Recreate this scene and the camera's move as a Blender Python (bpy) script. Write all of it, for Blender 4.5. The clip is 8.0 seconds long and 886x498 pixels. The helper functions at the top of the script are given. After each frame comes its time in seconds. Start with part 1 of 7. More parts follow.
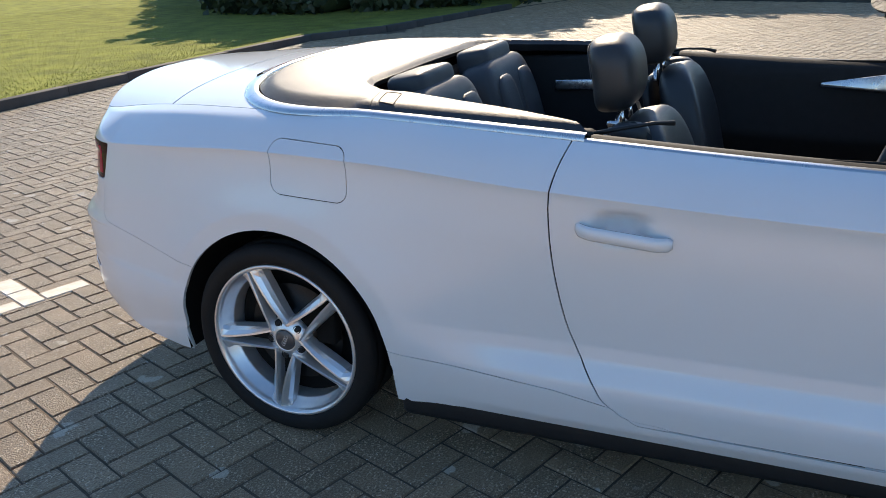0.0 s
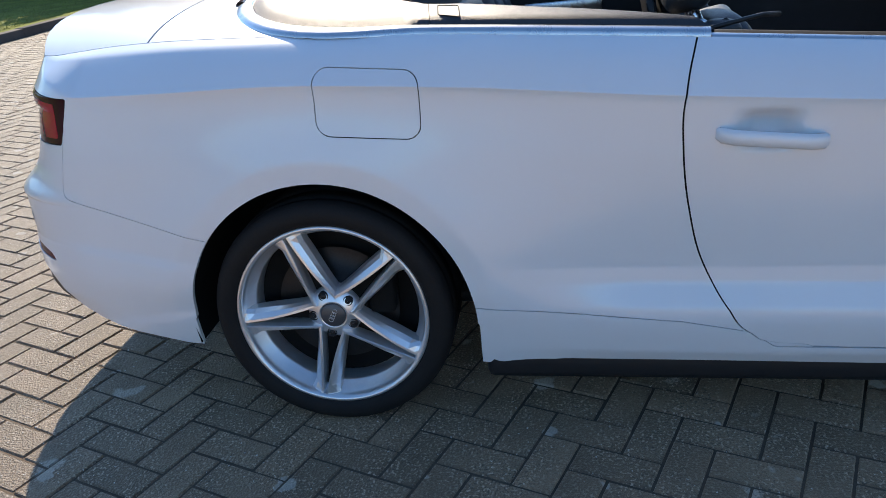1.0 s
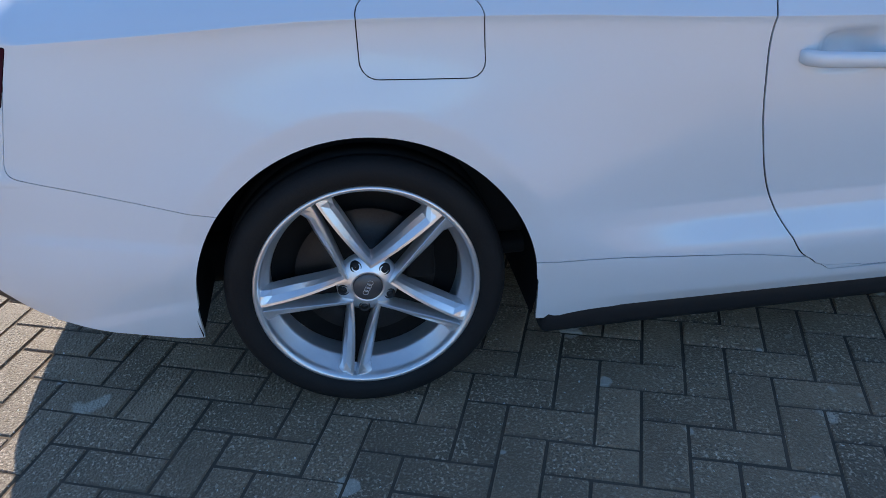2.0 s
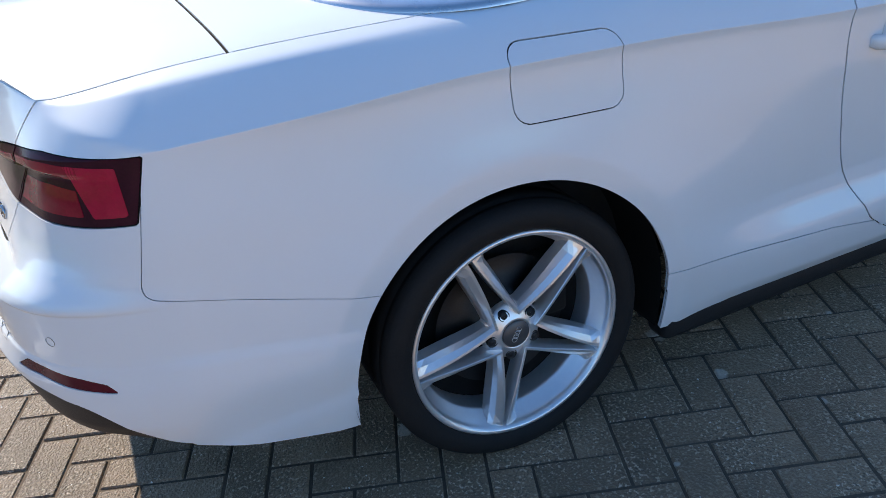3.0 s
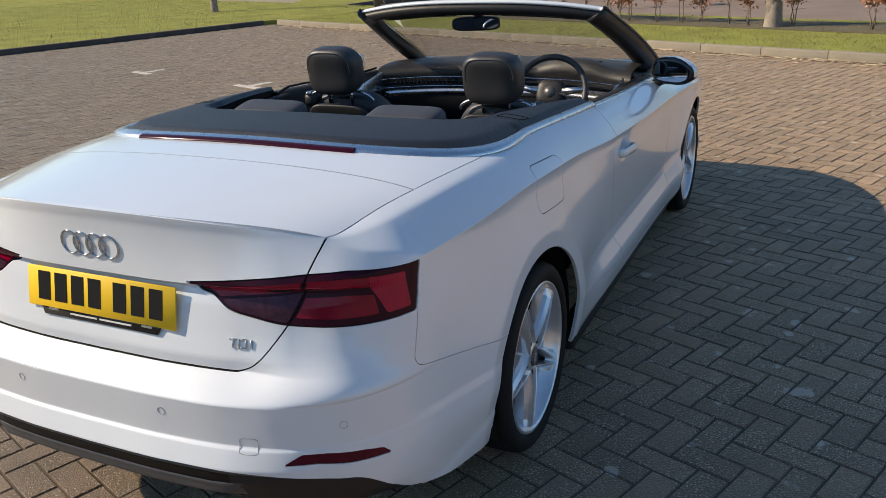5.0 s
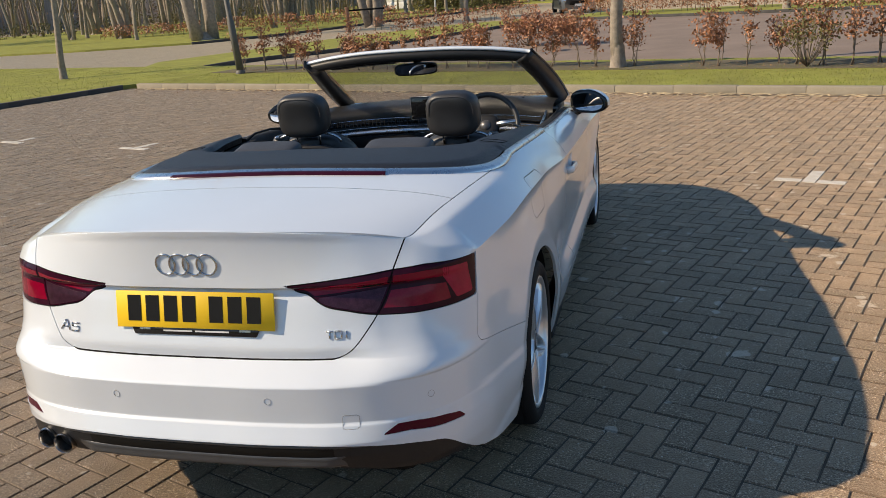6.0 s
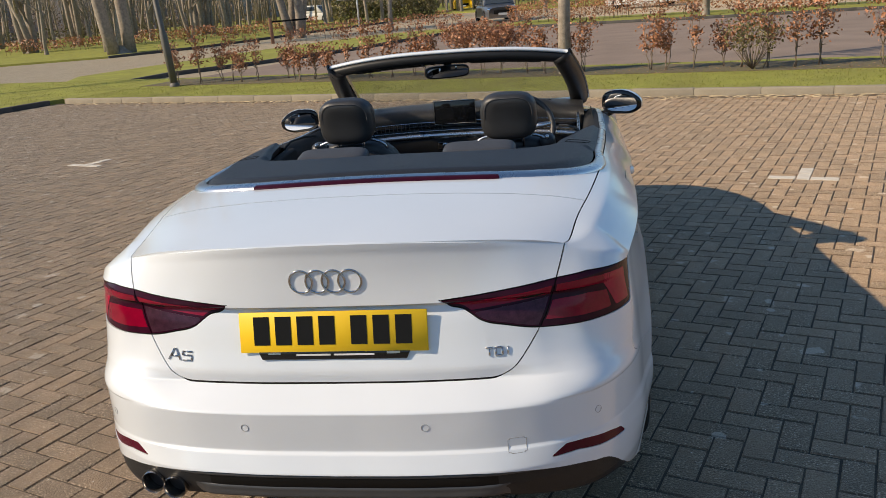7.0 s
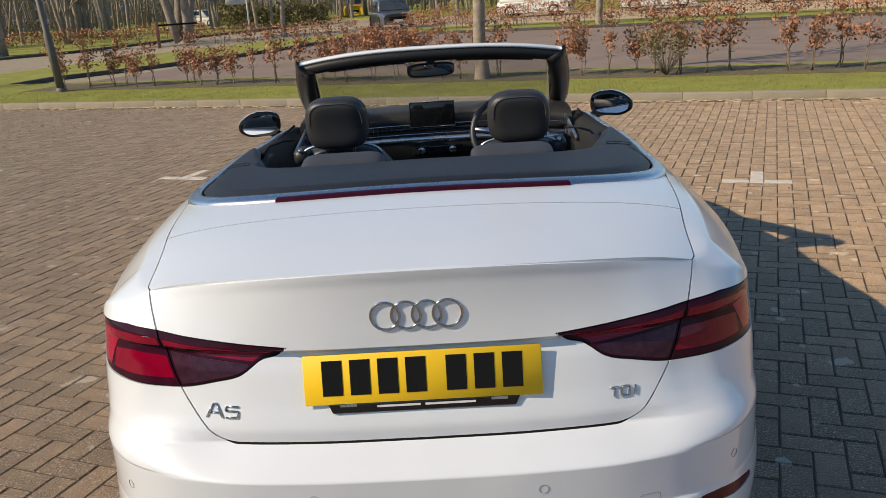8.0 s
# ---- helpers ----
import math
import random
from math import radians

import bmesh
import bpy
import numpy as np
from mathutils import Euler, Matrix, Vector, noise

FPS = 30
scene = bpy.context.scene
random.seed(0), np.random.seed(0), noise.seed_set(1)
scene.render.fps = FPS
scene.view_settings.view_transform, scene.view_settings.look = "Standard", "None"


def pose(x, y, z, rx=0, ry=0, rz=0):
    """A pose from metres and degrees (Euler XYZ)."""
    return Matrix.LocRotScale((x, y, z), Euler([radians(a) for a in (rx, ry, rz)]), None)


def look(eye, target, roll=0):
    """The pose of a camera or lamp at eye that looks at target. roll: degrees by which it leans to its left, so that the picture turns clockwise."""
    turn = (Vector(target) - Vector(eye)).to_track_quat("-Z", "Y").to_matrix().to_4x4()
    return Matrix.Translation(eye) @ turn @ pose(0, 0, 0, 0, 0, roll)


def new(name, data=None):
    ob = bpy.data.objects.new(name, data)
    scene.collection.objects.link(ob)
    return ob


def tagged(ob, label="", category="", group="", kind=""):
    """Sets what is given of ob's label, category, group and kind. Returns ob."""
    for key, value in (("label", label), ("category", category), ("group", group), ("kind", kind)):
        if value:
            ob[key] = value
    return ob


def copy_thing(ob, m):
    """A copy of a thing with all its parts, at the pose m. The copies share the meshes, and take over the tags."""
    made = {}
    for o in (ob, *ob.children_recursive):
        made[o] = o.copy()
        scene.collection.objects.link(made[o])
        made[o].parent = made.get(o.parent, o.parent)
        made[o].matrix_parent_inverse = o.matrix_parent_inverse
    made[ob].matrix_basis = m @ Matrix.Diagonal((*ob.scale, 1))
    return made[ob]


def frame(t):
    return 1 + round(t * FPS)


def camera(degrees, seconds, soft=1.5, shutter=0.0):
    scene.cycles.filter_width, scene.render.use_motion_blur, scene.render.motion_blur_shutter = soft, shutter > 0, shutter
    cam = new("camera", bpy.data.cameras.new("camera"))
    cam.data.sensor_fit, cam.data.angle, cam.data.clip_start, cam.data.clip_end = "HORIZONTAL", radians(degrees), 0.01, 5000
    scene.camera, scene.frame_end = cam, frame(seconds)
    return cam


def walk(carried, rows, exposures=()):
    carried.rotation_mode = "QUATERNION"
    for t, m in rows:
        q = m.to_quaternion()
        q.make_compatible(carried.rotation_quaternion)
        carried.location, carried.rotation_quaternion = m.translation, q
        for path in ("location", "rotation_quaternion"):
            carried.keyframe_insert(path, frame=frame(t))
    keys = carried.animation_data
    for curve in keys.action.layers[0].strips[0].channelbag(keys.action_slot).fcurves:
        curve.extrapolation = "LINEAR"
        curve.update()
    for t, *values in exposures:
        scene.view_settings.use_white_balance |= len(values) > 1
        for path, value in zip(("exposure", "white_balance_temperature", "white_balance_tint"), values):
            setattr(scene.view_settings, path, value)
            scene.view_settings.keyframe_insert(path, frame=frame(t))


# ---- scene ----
cam = camera(56.4, 8.0, soft=0.75)
PATH = [
    (0, (2.793, 1.413, 1.474), (1.082, 0.652, 0.771), -3.0),
    (0.5, (2.861, 1.0, 1.407), (1.074, 0.468, 0.685), -4.4),
    (0.8, (2.814, 0.774, 1.372), (1.008, 0.379, 0.608), -4.5),
    (1, (2.724, 0.618, 1.321), (0.914, 0.313, 0.527), -4.5),
    (1.2, (2.635, 0.495, 1.316), (0.837, 0.266, 0.471), -4.6),
    (2.3, (2.391, -0.224, 1.302), (0.678, 0.136, 0.335), -3.7),
    (2.5, (2.286, -0.361, 1.299), (0.588, 0.083, 0.338), -5.3),
    (2.7, (2.211, -0.484, 1.365), (0.56, 0.049, 0.369), -5.5),
    (3, (2.216, -0.694, 1.397), (0.595, -0.041, 0.425), -6.7),
    (3.3, (2.14, -1.016, 1.431), (0.583, -0.206, 0.473), -6.1),
    (3.5, (2.08, -1.18, 1.472), (0.572, -0.279, 0.517), -5.9),
    (3.8, (1.907, -1.413, 1.426), (0.472, -0.372, 0.501), -5.5),
    (4, (1.797, -1.581, 1.459), (0.422, -0.44, 0.561), -5.4),
    (4.3, (1.765, -1.801, 1.527), (0.497, -0.507, 0.681), -5.2),
    (4.5, (1.722, -1.978, 1.552), (0.564, -0.554, 0.757), -4.4),
    (4.8, (1.678, -2.197, 1.625), (0.728, -0.596, 0.894), -3.1),
    (5, (1.68, -2.342, 1.637), (0.864, -0.655, 0.939), -2.7),
    (5.2, (1.704, -2.505, 1.613), (0.999, -0.757, 0.945), -3.1),
    (6.3, (1.098, -2.999, 1.67), (0.642, -1.143, 1.081), -4.5),
    (6.5, (0.967, -2.978, 1.636), (0.547, -1.112, 1.051), -4.6),
    (6.8, (0.774, -2.934, 1.652), (0.422, -1.055, 1.065), -4.6),
    (7, (0.641, -2.919, 1.649), (0.333, -1.033, 1.059), -4.7),
    (7.3, (0.417, -2.896, 1.63), (0.186, -0.998, 1.042), -4.6),
    (7.5, (0.288, -2.862, 1.648), (0.107, -0.96, 1.057), -4.3),
    (7.8, (0.156, -2.731, 1.629), (0.057, -0.822, 1.04), -4.0),
    (8, (0.1, -2.576, 1.6), (0.056, -0.666, 1.009), -3.7),
]
walk(cam, [(t, look(eye, target, roll)) for t, eye, target, roll in PATH], exposures=[(0.0, 0.76, 7100, 10), (1.0, 0.74, 6650, 10), (2.5, 0.96, 6220, 10), (3.5, 0.53, 6750, 10), (4.5, 0.16, 7000, 10), (5.5, 0.15, 7350, 10), (6.5, 0.14, 7450, 10), (8.0, -0.02, 7350, 10)])

# ---- daylight: low spring sun behind the car's rear left, clear sky ----
SUN_FROM = Vector((-1.30, -0.47, 0.96))
world = bpy.data.worlds.new("sky")
scene.world = world
world.use_nodes = True
sky = world.node_tree.nodes.new("ShaderNodeTexSky")
sky.sky_type, sky.sun_disc = "NISHITA", False
sky.sun_elevation = math.atan2(SUN_FROM.z, SUN_FROM.to_2d().length)
sky.sun_rotation = math.atan2(SUN_FROM.x, SUN_FROM.y)
sky.air_density, sky.dust_density, sky.ozone_density = 1.0, 0.2, 3.5
back = world.node_tree.nodes["Background"]
back.inputs["Strength"].default_value = 0.138
deep = world.node_tree.nodes.new("ShaderNodeHueSaturation")
deep.inputs["Saturation"].default_value = 1.12
world.node_tree.links.new(sky.outputs["Color"], deep.inputs["Color"])
world.node_tree.links.new(deep.outputs["Color"], back.inputs["Color"])
sun = new("sun", bpy.data.lights.new("sun", "SUN"))
sun.data.energy, sun.data.angle, sun.data.color = 5.0, radians(0.6), (1.0, 0.87, 0.71)
sun.matrix_world = look(SUN_FROM * 20, (0, 0, 0))

# ---- materials ----
def material(name, color, rough=0.5, metal=0.0, color2=None, scale=30.0, fine=400.0, bump=0.0, bump_scale=None,
             coat=0.0, per_object=0.0, per_island=0.0, spec=0.5, detail=4.0, rough_var=0.0):
    """Surface with two scales of colour variation, relief and uneven gloss."""
    m = bpy.data.materials.new(name)
    m.use_nodes = True
    t = m.node_tree
    n, link = t.nodes, t.links.new
    b = n["Principled BSDF"]
    b.inputs["Roughness"].default_value, b.inputs["Metallic"].default_value = rough, metal
    b.inputs["Coat Weight"].default_value, b.inputs["Coat Roughness"].default_value = coat, 0.045
    b.inputs["Specular IOR Level"].default_value = spec
    pos = n.new("ShaderNodeTexCoord")
    col2 = color2 if color2 else tuple(c * 0.8 for c in color)
    big = n.new("ShaderNodeTexNoise")
    big.inputs["Scale"].default_value, big.inputs["Detail"].default_value = scale, detail
    link(pos.outputs["Object"], big.inputs["Vector"])
    small = n.new("ShaderNodeTexNoise")
    small.inputs["Scale"].default_value, small.inputs["Detail"].default_value = fine, 2.0
    link(pos.outputs["Object"], small.inputs["Vector"])
    add = n.new("ShaderNodeMath")
    add.operation, add.inputs[1].default_value = "MULTIPLY_ADD", 0.65
    link(big.outputs["Fac"], add.inputs[0])
    half = n.new("ShaderNodeMath")
    half.operation, half.inputs[1].default_value = "MULTIPLY", 0.35
    link(small.outputs["Fac"], half.inputs[0])
    link(half.outputs[0], add.inputs[2])
    ramp = n.new("ShaderNodeMapRange")
    ramp.inputs["From Min"].default_value, ramp.inputs["From Max"].default_value = 0.33, 0.67
    link(add.outputs[0], ramp.inputs["Value"])
    mix = n.new("ShaderNodeMix")
    mix.data_type = "RGBA"
    mix.inputs["A"].default_value, mix.inputs["B"].default_value = (*col2, 1), (*color, 1)
    link(ramp.outputs["Result"], mix.inputs["Factor"])
    out = mix.outputs["Result"]
    for amount, node, socket in ((per_object, "ShaderNodeObjectInfo", "Random"), (per_island, "ShaderNodeNewGeometry", "Random Per Island")):
        if amount:
            info = n.new(node)
            hsv = n.new("ShaderNodeHueSaturation")
            mr = n.new("ShaderNodeMapRange")
            mr.inputs["To Min"].default_value, mr.inputs["To Max"].default_value = 1 - amount, 1 + amount
            link(info.outputs[socket], mr.inputs["Value"])
            link(mr.outputs["Result"], hsv.inputs["Value"])
            link(out, hsv.inputs["Color"])
            out = hsv.outputs["Color"]
    link(out, b.inputs["Base Color"])
    if rough_var:
        rr = n.new("ShaderNodeMapRange")
        rr.inputs["To Min"].default_value, rr.inputs["To Max"].default_value = max(rough - rough_var, 0.02), rough + rough_var
        link(add.outputs[0], rr.inputs["Value"])
        link(rr.outputs["Result"], b.inputs["Roughness"])
    if bump:
        bm_ = n.new("ShaderNodeBump")
        bm_.inputs["Strength"].default_value, bm_.inputs["Distance"].default_value = bump, 0.004
        tex = n.new("ShaderNodeTexNoise")
        tex.inputs["Scale"].default_value, tex.inputs["Detail"].default_value = bump_scale or fine, 3.0
        link(pos.outputs["Object"], tex.inputs["Vector"])
        link(tex.outputs["Fac"], bm_.inputs["Height"])
        link(bm_.outputs["Normal"], b.inputs["Normal"])
    return m


def glass(name, color, rough=0.0, ior=1.45, alpha=1.0):
    m = bpy.data.materials.new(name)
    m.use_nodes = True
    b = m.node_tree.nodes["Principled BSDF"]
    b.inputs["Base Color"].default_value = (*color, 1)
    b.inputs["Roughness"].default_value, b.inputs["IOR"].default_value = rough, ior
    b.inputs["Transmission Weight"].default_value = alpha
    return m


SEAM = material("painted_seam", (0.30, 0.30, 0.30), 0.6)
PAINT = material("white_paint", (0.705, 0.752, 0.80), 0.32, 0.0, (0.675, 0.722, 0.77), 3.0, 900, coat=1.0, rough_var=0.03)
PAINT.node_tree.nodes["Principled BSDF"].inputs["Coat Roughness"].default_value = 0.09
BADGE = material("badge_chrome", (0.50, 0.50, 0.51), 0.14, 1.0, (0.42, 0.42, 0.43), 20, 300)
EXHAUST = material("sooty_chrome", (0.42, 0.41, 0.40), 0.25, 1.0, (0.30, 0.29, 0.28), 25, 300)
CHROME = material("chrome", (0.75, 0.75, 0.76), 0.10, 1.0, (0.68, 0.68, 0.70), 20, 300)
SILVER = material("satin_aluminium", (0.70, 0.71, 0.73), 0.28, 1.0, (0.62, 0.63, 0.65), 15, 500, rough_var=0.06)
ALLOY = material("silver_alloy", (0.82, 0.825, 0.84), 0.29, 0.74, (0.76, 0.765, 0.78), 18, 60, coat=0.5, rough_var=0.04)
CAP_GREY = material("grey_cap_paint", (0.11, 0.11, 0.115), 0.35, 0.4, (0.09, 0.09, 0.095), 20, 300)
RUBBER = material("tyre_rubber", (0.012, 0.012, 0.013), 0.7, 0.0, (0.018, 0.0175, 0.017), 12, 200, bump=0.15, spec=0.18)
PLASTIC = material("black_plastic", (0.013, 0.0135, 0.015), 0.46, 0.0, (0.017, 0.0175, 0.019), 30, 900, bump=0.1, spec=0.36)
LINING = material("black_lining", (0.016, 0.0165, 0.018), 0.75, 0.0, (0.020, 0.0205, 0.022), 30, 900, bump=0.15, spec=0.25)
GLOSS_BLACK = material("gloss_black", (0.01, 0.01, 0.011), 0.08, 0.0, (0.012, 0.012, 0.013), 20, 300)
# underseal black; also stands in for shade in panel gaps and spoke grooves
CAVITY = material("underseal_and_gap_shade", (0.008, 0.008, 0.008), 0.9, 0.0, (0.012, 0.0115, 0.011), 15, 200, spec=0.15)
FABRIC = material("soft_top_fabric", (0.015, 0.016, 0.019), 0.46, 0.0, (0.011, 0.012, 0.0145), 8, 1400, bump=0.25, spec=0.55)
LEATHER = material("black_leather", (0.027, 0.0275, 0.030), 0.46, 0.0, (0.021, 0.0215, 0.023), 15, 500, bump=0.2, bump_scale=350, rough_var=0.06, spec=0.6)
# lighter copy of the black leather: sun on the rear seats put into colour
LIT_LEATHER = material("sunlit_black_leather", (0.055, 0.057, 0.063), 0.48, 0.0, (0.044, 0.046, 0.051), 12, 500, bump=0.25, bump_scale=350, spec=0.35)
CARPET = material("black_carpet", (0.015, 0.015, 0.016), 0.95, 0.0, (0.02, 0.02, 0.02), 20, 900, bump=0.4)
THREAD = material("grey_thread", (0.075, 0.075, 0.08), 0.8)
PLATE = material("reflective_yellow", (0.82, 0.52, 0.015), 0.6, 0.0, (0.82, 0.52, 0.012), 10, 200)
INK = material("black_ink", (0.006, 0.006, 0.006), 0.5, spec=0.25)
PALE_INK = material("white_ink", (0.7, 0.7, 0.7), 0.5)
DARK_GLASS = material("dark_screen", (0.008, 0.009, 0.011), 0.06)
MIRROR = material("mirror_glass", (0.9, 0.9, 0.9), 0.01, 1.0, (0.89, 0.89, 0.9))
DISC = material("brake_steel", (0.035, 0.034, 0.034), 0.45, 0.8, (0.022, 0.021, 0.021), 10, 250)
LENS_RED = material("red_lens", (0.24, 0.002, 0.022), 0.14, 0.0, (0.17, 0.001, 0.016), 20, 200, coat=0.15, spec=0.25)
LENS_DARK = material("dark_red_reflector", (0.085, 0.001, 0.014), 0.25, 0.0, (0.065, 0.001, 0.011), 30, 200, coat=0.1, spec=0.15)
LENS_BRIGHT = material("bright_red_reflector", (0.38, 0.004, 0.040), 0.18, 0.0, (0.29, 0.003, 0.030), 40, 300, coat=0.15, spec=0.25)
LENS_SMOKE = material("smoked_lens", (0.040, 0.006, 0.017), 0.16, 0.0, (0.026, 0.004, 0.012), 20, 200, spec=0.14)
LENS_CLEAR = material("clear_lens", (0.075, 0.024, 0.045), 0.28, 0.45, (0.035, 0.010, 0.020), 60, 300, coat=0.1, spec=0.3)
WINDSCREEN = glass("windscreen_glass", (0.98, 0.99, 0.985))

# ---- mesh building ----
def hermite(knots):
    """Smooth curve through rows of (parameter, values...)."""
    k = np.array(knots, float)
    x, y = k[:, 0], k[:, 1:]
    d = np.diff(y, axis=0) / np.diff(x)[:, None]
    m = np.zeros_like(y)
    h = np.diff(x)[:, None]
    m[1:-1] = (d[:-1] * h[1:] + d[1:] * h[:-1]) / (h[:-1] + h[1:])
    m[0], m[-1] = d[0], d[-1]

    def curve(t):
        t = np.clip(np.asarray(t, float), x[0], x[-1])
        i = np.clip(np.searchsorted(x, t, side="right") - 1, 0, len(x) - 2)
        w = (x[i + 1] - x[i])
        u = ((t - x[i]) / w)[..., None]
        w = w[..., None]
        out = (2 * u**3 - 3 * u**2 + 1) * y[i] + (u**3 - 2 * u**2 + u) * w * m[i] + (3 * u**2 - 2 * u**3) * y[i + 1] + (u**3 - u**2) * w * m[i + 1]
        return out if y.shape[1] > 1 else out[..., 0]

    return curve


def soft_steps(xs, ys, width):
    """Straight pieces with slightly rounded corners."""
    xs, ys = np.array(xs, float), np.array(ys, float)
    taps = [(o, 1 - 0.75 * o * o) for o in np.linspace(-1.25, 1.25, 21)]
    total = sum(w for _, w in taps)
    taps = [(o, w / total) for o, w in taps]

    def curve(t):
        return sum(w * np.interp(np.asarray(t) + o * width, xs, ys) for o, w in taps)

    return curve


def smooth(a, b, t):
    t = np.clip((np.asarray(t, float) - a) / (b - a), 0, 1)
    return t * t * (3 - 2 * t)


def to_mesh(name, verts, faces, flat=False):
    me = bpy.data.meshes.new(name)
    me.from_pydata([tuple(v) for v in verts], [], [tuple(f) for f in faces])
    if not flat:
        me.polygons.foreach_set("use_smooth", np.ones(len(me.polygons), bool))
    me.update()
    return me


def part(name, data, mat, parent=None, label="", at=None):
    """Links a mesh or bmesh as one object under a thing or a part."""
    if isinstance(data, bmesh.types.BMesh):
        me = bpy.data.meshes.new(name)
        data.to_mesh(me)
        data.free()
        data = me
    if mat and not data.materials:
        data.materials.append(mat)
    ob = new(name, data)
    if parent:
        ob.parent = parent
    if at is not None:
        ob.matrix_basis = at
    if label:
        tagged(ob, label)
    return ob


def surface(fn, us, vs, keeps=(), flange=0.012, mirror=False):
    """Grid of the surface fn(u, v), trimmed to where all keeps(P, u, v) are positive, with its edges turned in by flange."""
    us, vs = np.asarray(us, float), np.asarray(vs, float)
    gu, gv = np.meshgrid(us, vs, indexing="ij")
    uv = np.stack([gu.ravel(), gv.ravel()], 1)
    P = fn(uv[:, 0], uv[:, 1])
    nv = len(vs)
    i, j = np.meshgrid(np.arange(len(us) - 1), np.arange(nv - 1), indexing="ij")
    a = (i * nv + j).ravel()
    polys = [list(q) for q in np.stack([a, a + nv, a + nv + 1, a + 1], 1)]
    for keep in keeps:
        g = keep(P, uv[:, 0], uv[:, 1])
        inside = g >= 0
        out, extra, cut = [], [], {}
        base = len(uv)
        for p in polys:
            k = [inside[q] for q in p]
            if all(k):
                out.append(p)
            elif any(k):
                np_ = []
                for n in range(len(p)):
                    q, r = p[n], p[(n + 1) % len(p)]
                    if inside[q]:
                        np_.append(q)
                    if inside[q] != inside[r]:
                        key = (min(q, r), max(q, r))
                        if key not in cut:
                            t = g[key[0]] / (g[key[0]] - g[key[1]])
                            t = min(max(t, 0.02), 0.98)
                            cut[key] = base + len(extra)
                            extra.append(uv[key[0]] * (1 - t) + uv[key[1]] * t)
                        np_.append(cut[key])
                if len(np_) > 2:
                    out.append(np_)
        polys = out
        if extra:
            extra = np.array(extra)
            uv = np.concatenate([uv, extra])
            P = np.concatenate([P, fn(extra[:, 0], extra[:, 1])])
    used = sorted({q for p in polys for q in p})
    index = {q: n for n, q in enumerate(used)}
    P = P[used]
    polys = [[index[q] for q in p] for p in polys]
    if mirror:
        P = P * (-1, 1, 1)
        polys = [p[::-1] for p in polys]
    if flange:
        edges = {}
        normal = np.zeros_like(P)
        for p in polys:
            c = np.cross(P[p[1]] - P[p[0]], P[p[2]] - P[p[0]])
            if len(p) > 3:
                c = c + np.cross(P[p[2]] - P[p[0]], P[p[3]] - P[p[0]])
            for n in range(len(p)):
                normal[p[n]] += c
                e = (p[n], p[(n + 1) % len(p)])
                edges[e] = edges.get(e, 0) + 1
        normal /= np.linalg.norm(normal, axis=1, keepdims=True) + 1e-12
        rim = [e for e in edges if (e[1], e[0]) not in edges]
        top, low, add = {}, {}, []
        n0 = len(P)
        for e in rim:
            for q in e:
                if q not in top:
                    top[q] = n0 + len(add)
                    add.append(P[q])
                    low[q] = n0 + len(add)
                    add.append(P[q] - normal[q] * flange)
        for q, r in rim:
            polys.append([top[r], top[q], low[q], low[r]])
        if add:
            P = np.concatenate([P, np.array(add)])
    return P, polys


def both(halves):
    """Joins several (verts, faces) into one."""
    V, F, n = [], [], 0
    for v, f in halves:
        V.append(np.asarray(v))
        F += [[q + n for q in p] for p in f]
        n += len(v)
    return np.concatenate(V), F


def lathe(profile, steps=64, axis="x", closed=False):
    """Turns rows of (along, radius) about an axis."""
    pr = np.array(profile, float)
    ang = np.linspace(0, 2 * np.pi, steps, endpoint=False)
    V = np.array([[a, r * np.cos(t), r * np.sin(t)] for a, r in pr for t in ang])
    if axis == "z":
        V = V[:, [1, 2, 0]]
    elif axis == "y":
        V = V[:, [2, 0, 1]]
    F, n = [], len(pr)
    for i in range(n if closed else n - 1):
        for j in range(steps):
            k = (j + 1) % steps
            i2 = (i + 1) % n
            F.append([i * steps + j, i * steps + k, i2 * steps + k, i2 * steps + j])
    return V, F


def box(cx, cy, cz, sx, sy, sz, bevel=0.0, segments=2):
    bm = bmesh.new()
    bmesh.ops.create_cube(bm, size=1.0, matrix=Matrix.Translation((cx, cy, cz)) @ Matrix.Diagonal((sx, sy, sz, 1)))
    if bevel:
        bmesh.ops.bevel(bm, geom=bm.edges[:], offset=min(bevel, 0.49 * min(sx, sy, sz)), segments=segments, profile=0.5, affect="EDGES")
        for f in bm.faces:
            f.smooth = True
    return bm


def shaped(bm, change):
    """Moves every vertex by a function of its place."""
    for v in bm.verts:
        v.co = Vector(change(v.co.x, v.co.y, v.co.z))
    return bm


def cushion(w, d, h, power=5.0, nu=28, nv=20):
    """Rounded pad (super-ellipsoid) of that width, depth and height."""
    th = np.linspace(-np.pi, np.pi, nu, endpoint=False)
    ph = np.linspace(-np.pi / 2, np.pi / 2, nv)
    e = 2.0 / power
    pw = lambda c: np.sign(c) * np.abs(c) ** e
    V = [(w / 2 * pw(np.cos(p)) * pw(np.cos(t)), d / 2 * pw(np.cos(p)) * pw(np.sin(t)), h / 2 * pw(np.sin(p))) for p in ph for t in th]
    F = [[i * nu + j, i * nu + (j + 1) % nu, (i + 1) * nu + (j + 1) % nu, (i + 1) * nu + j] for i in range(nv - 1) for j in range(nu)]
    return np.array(V), F


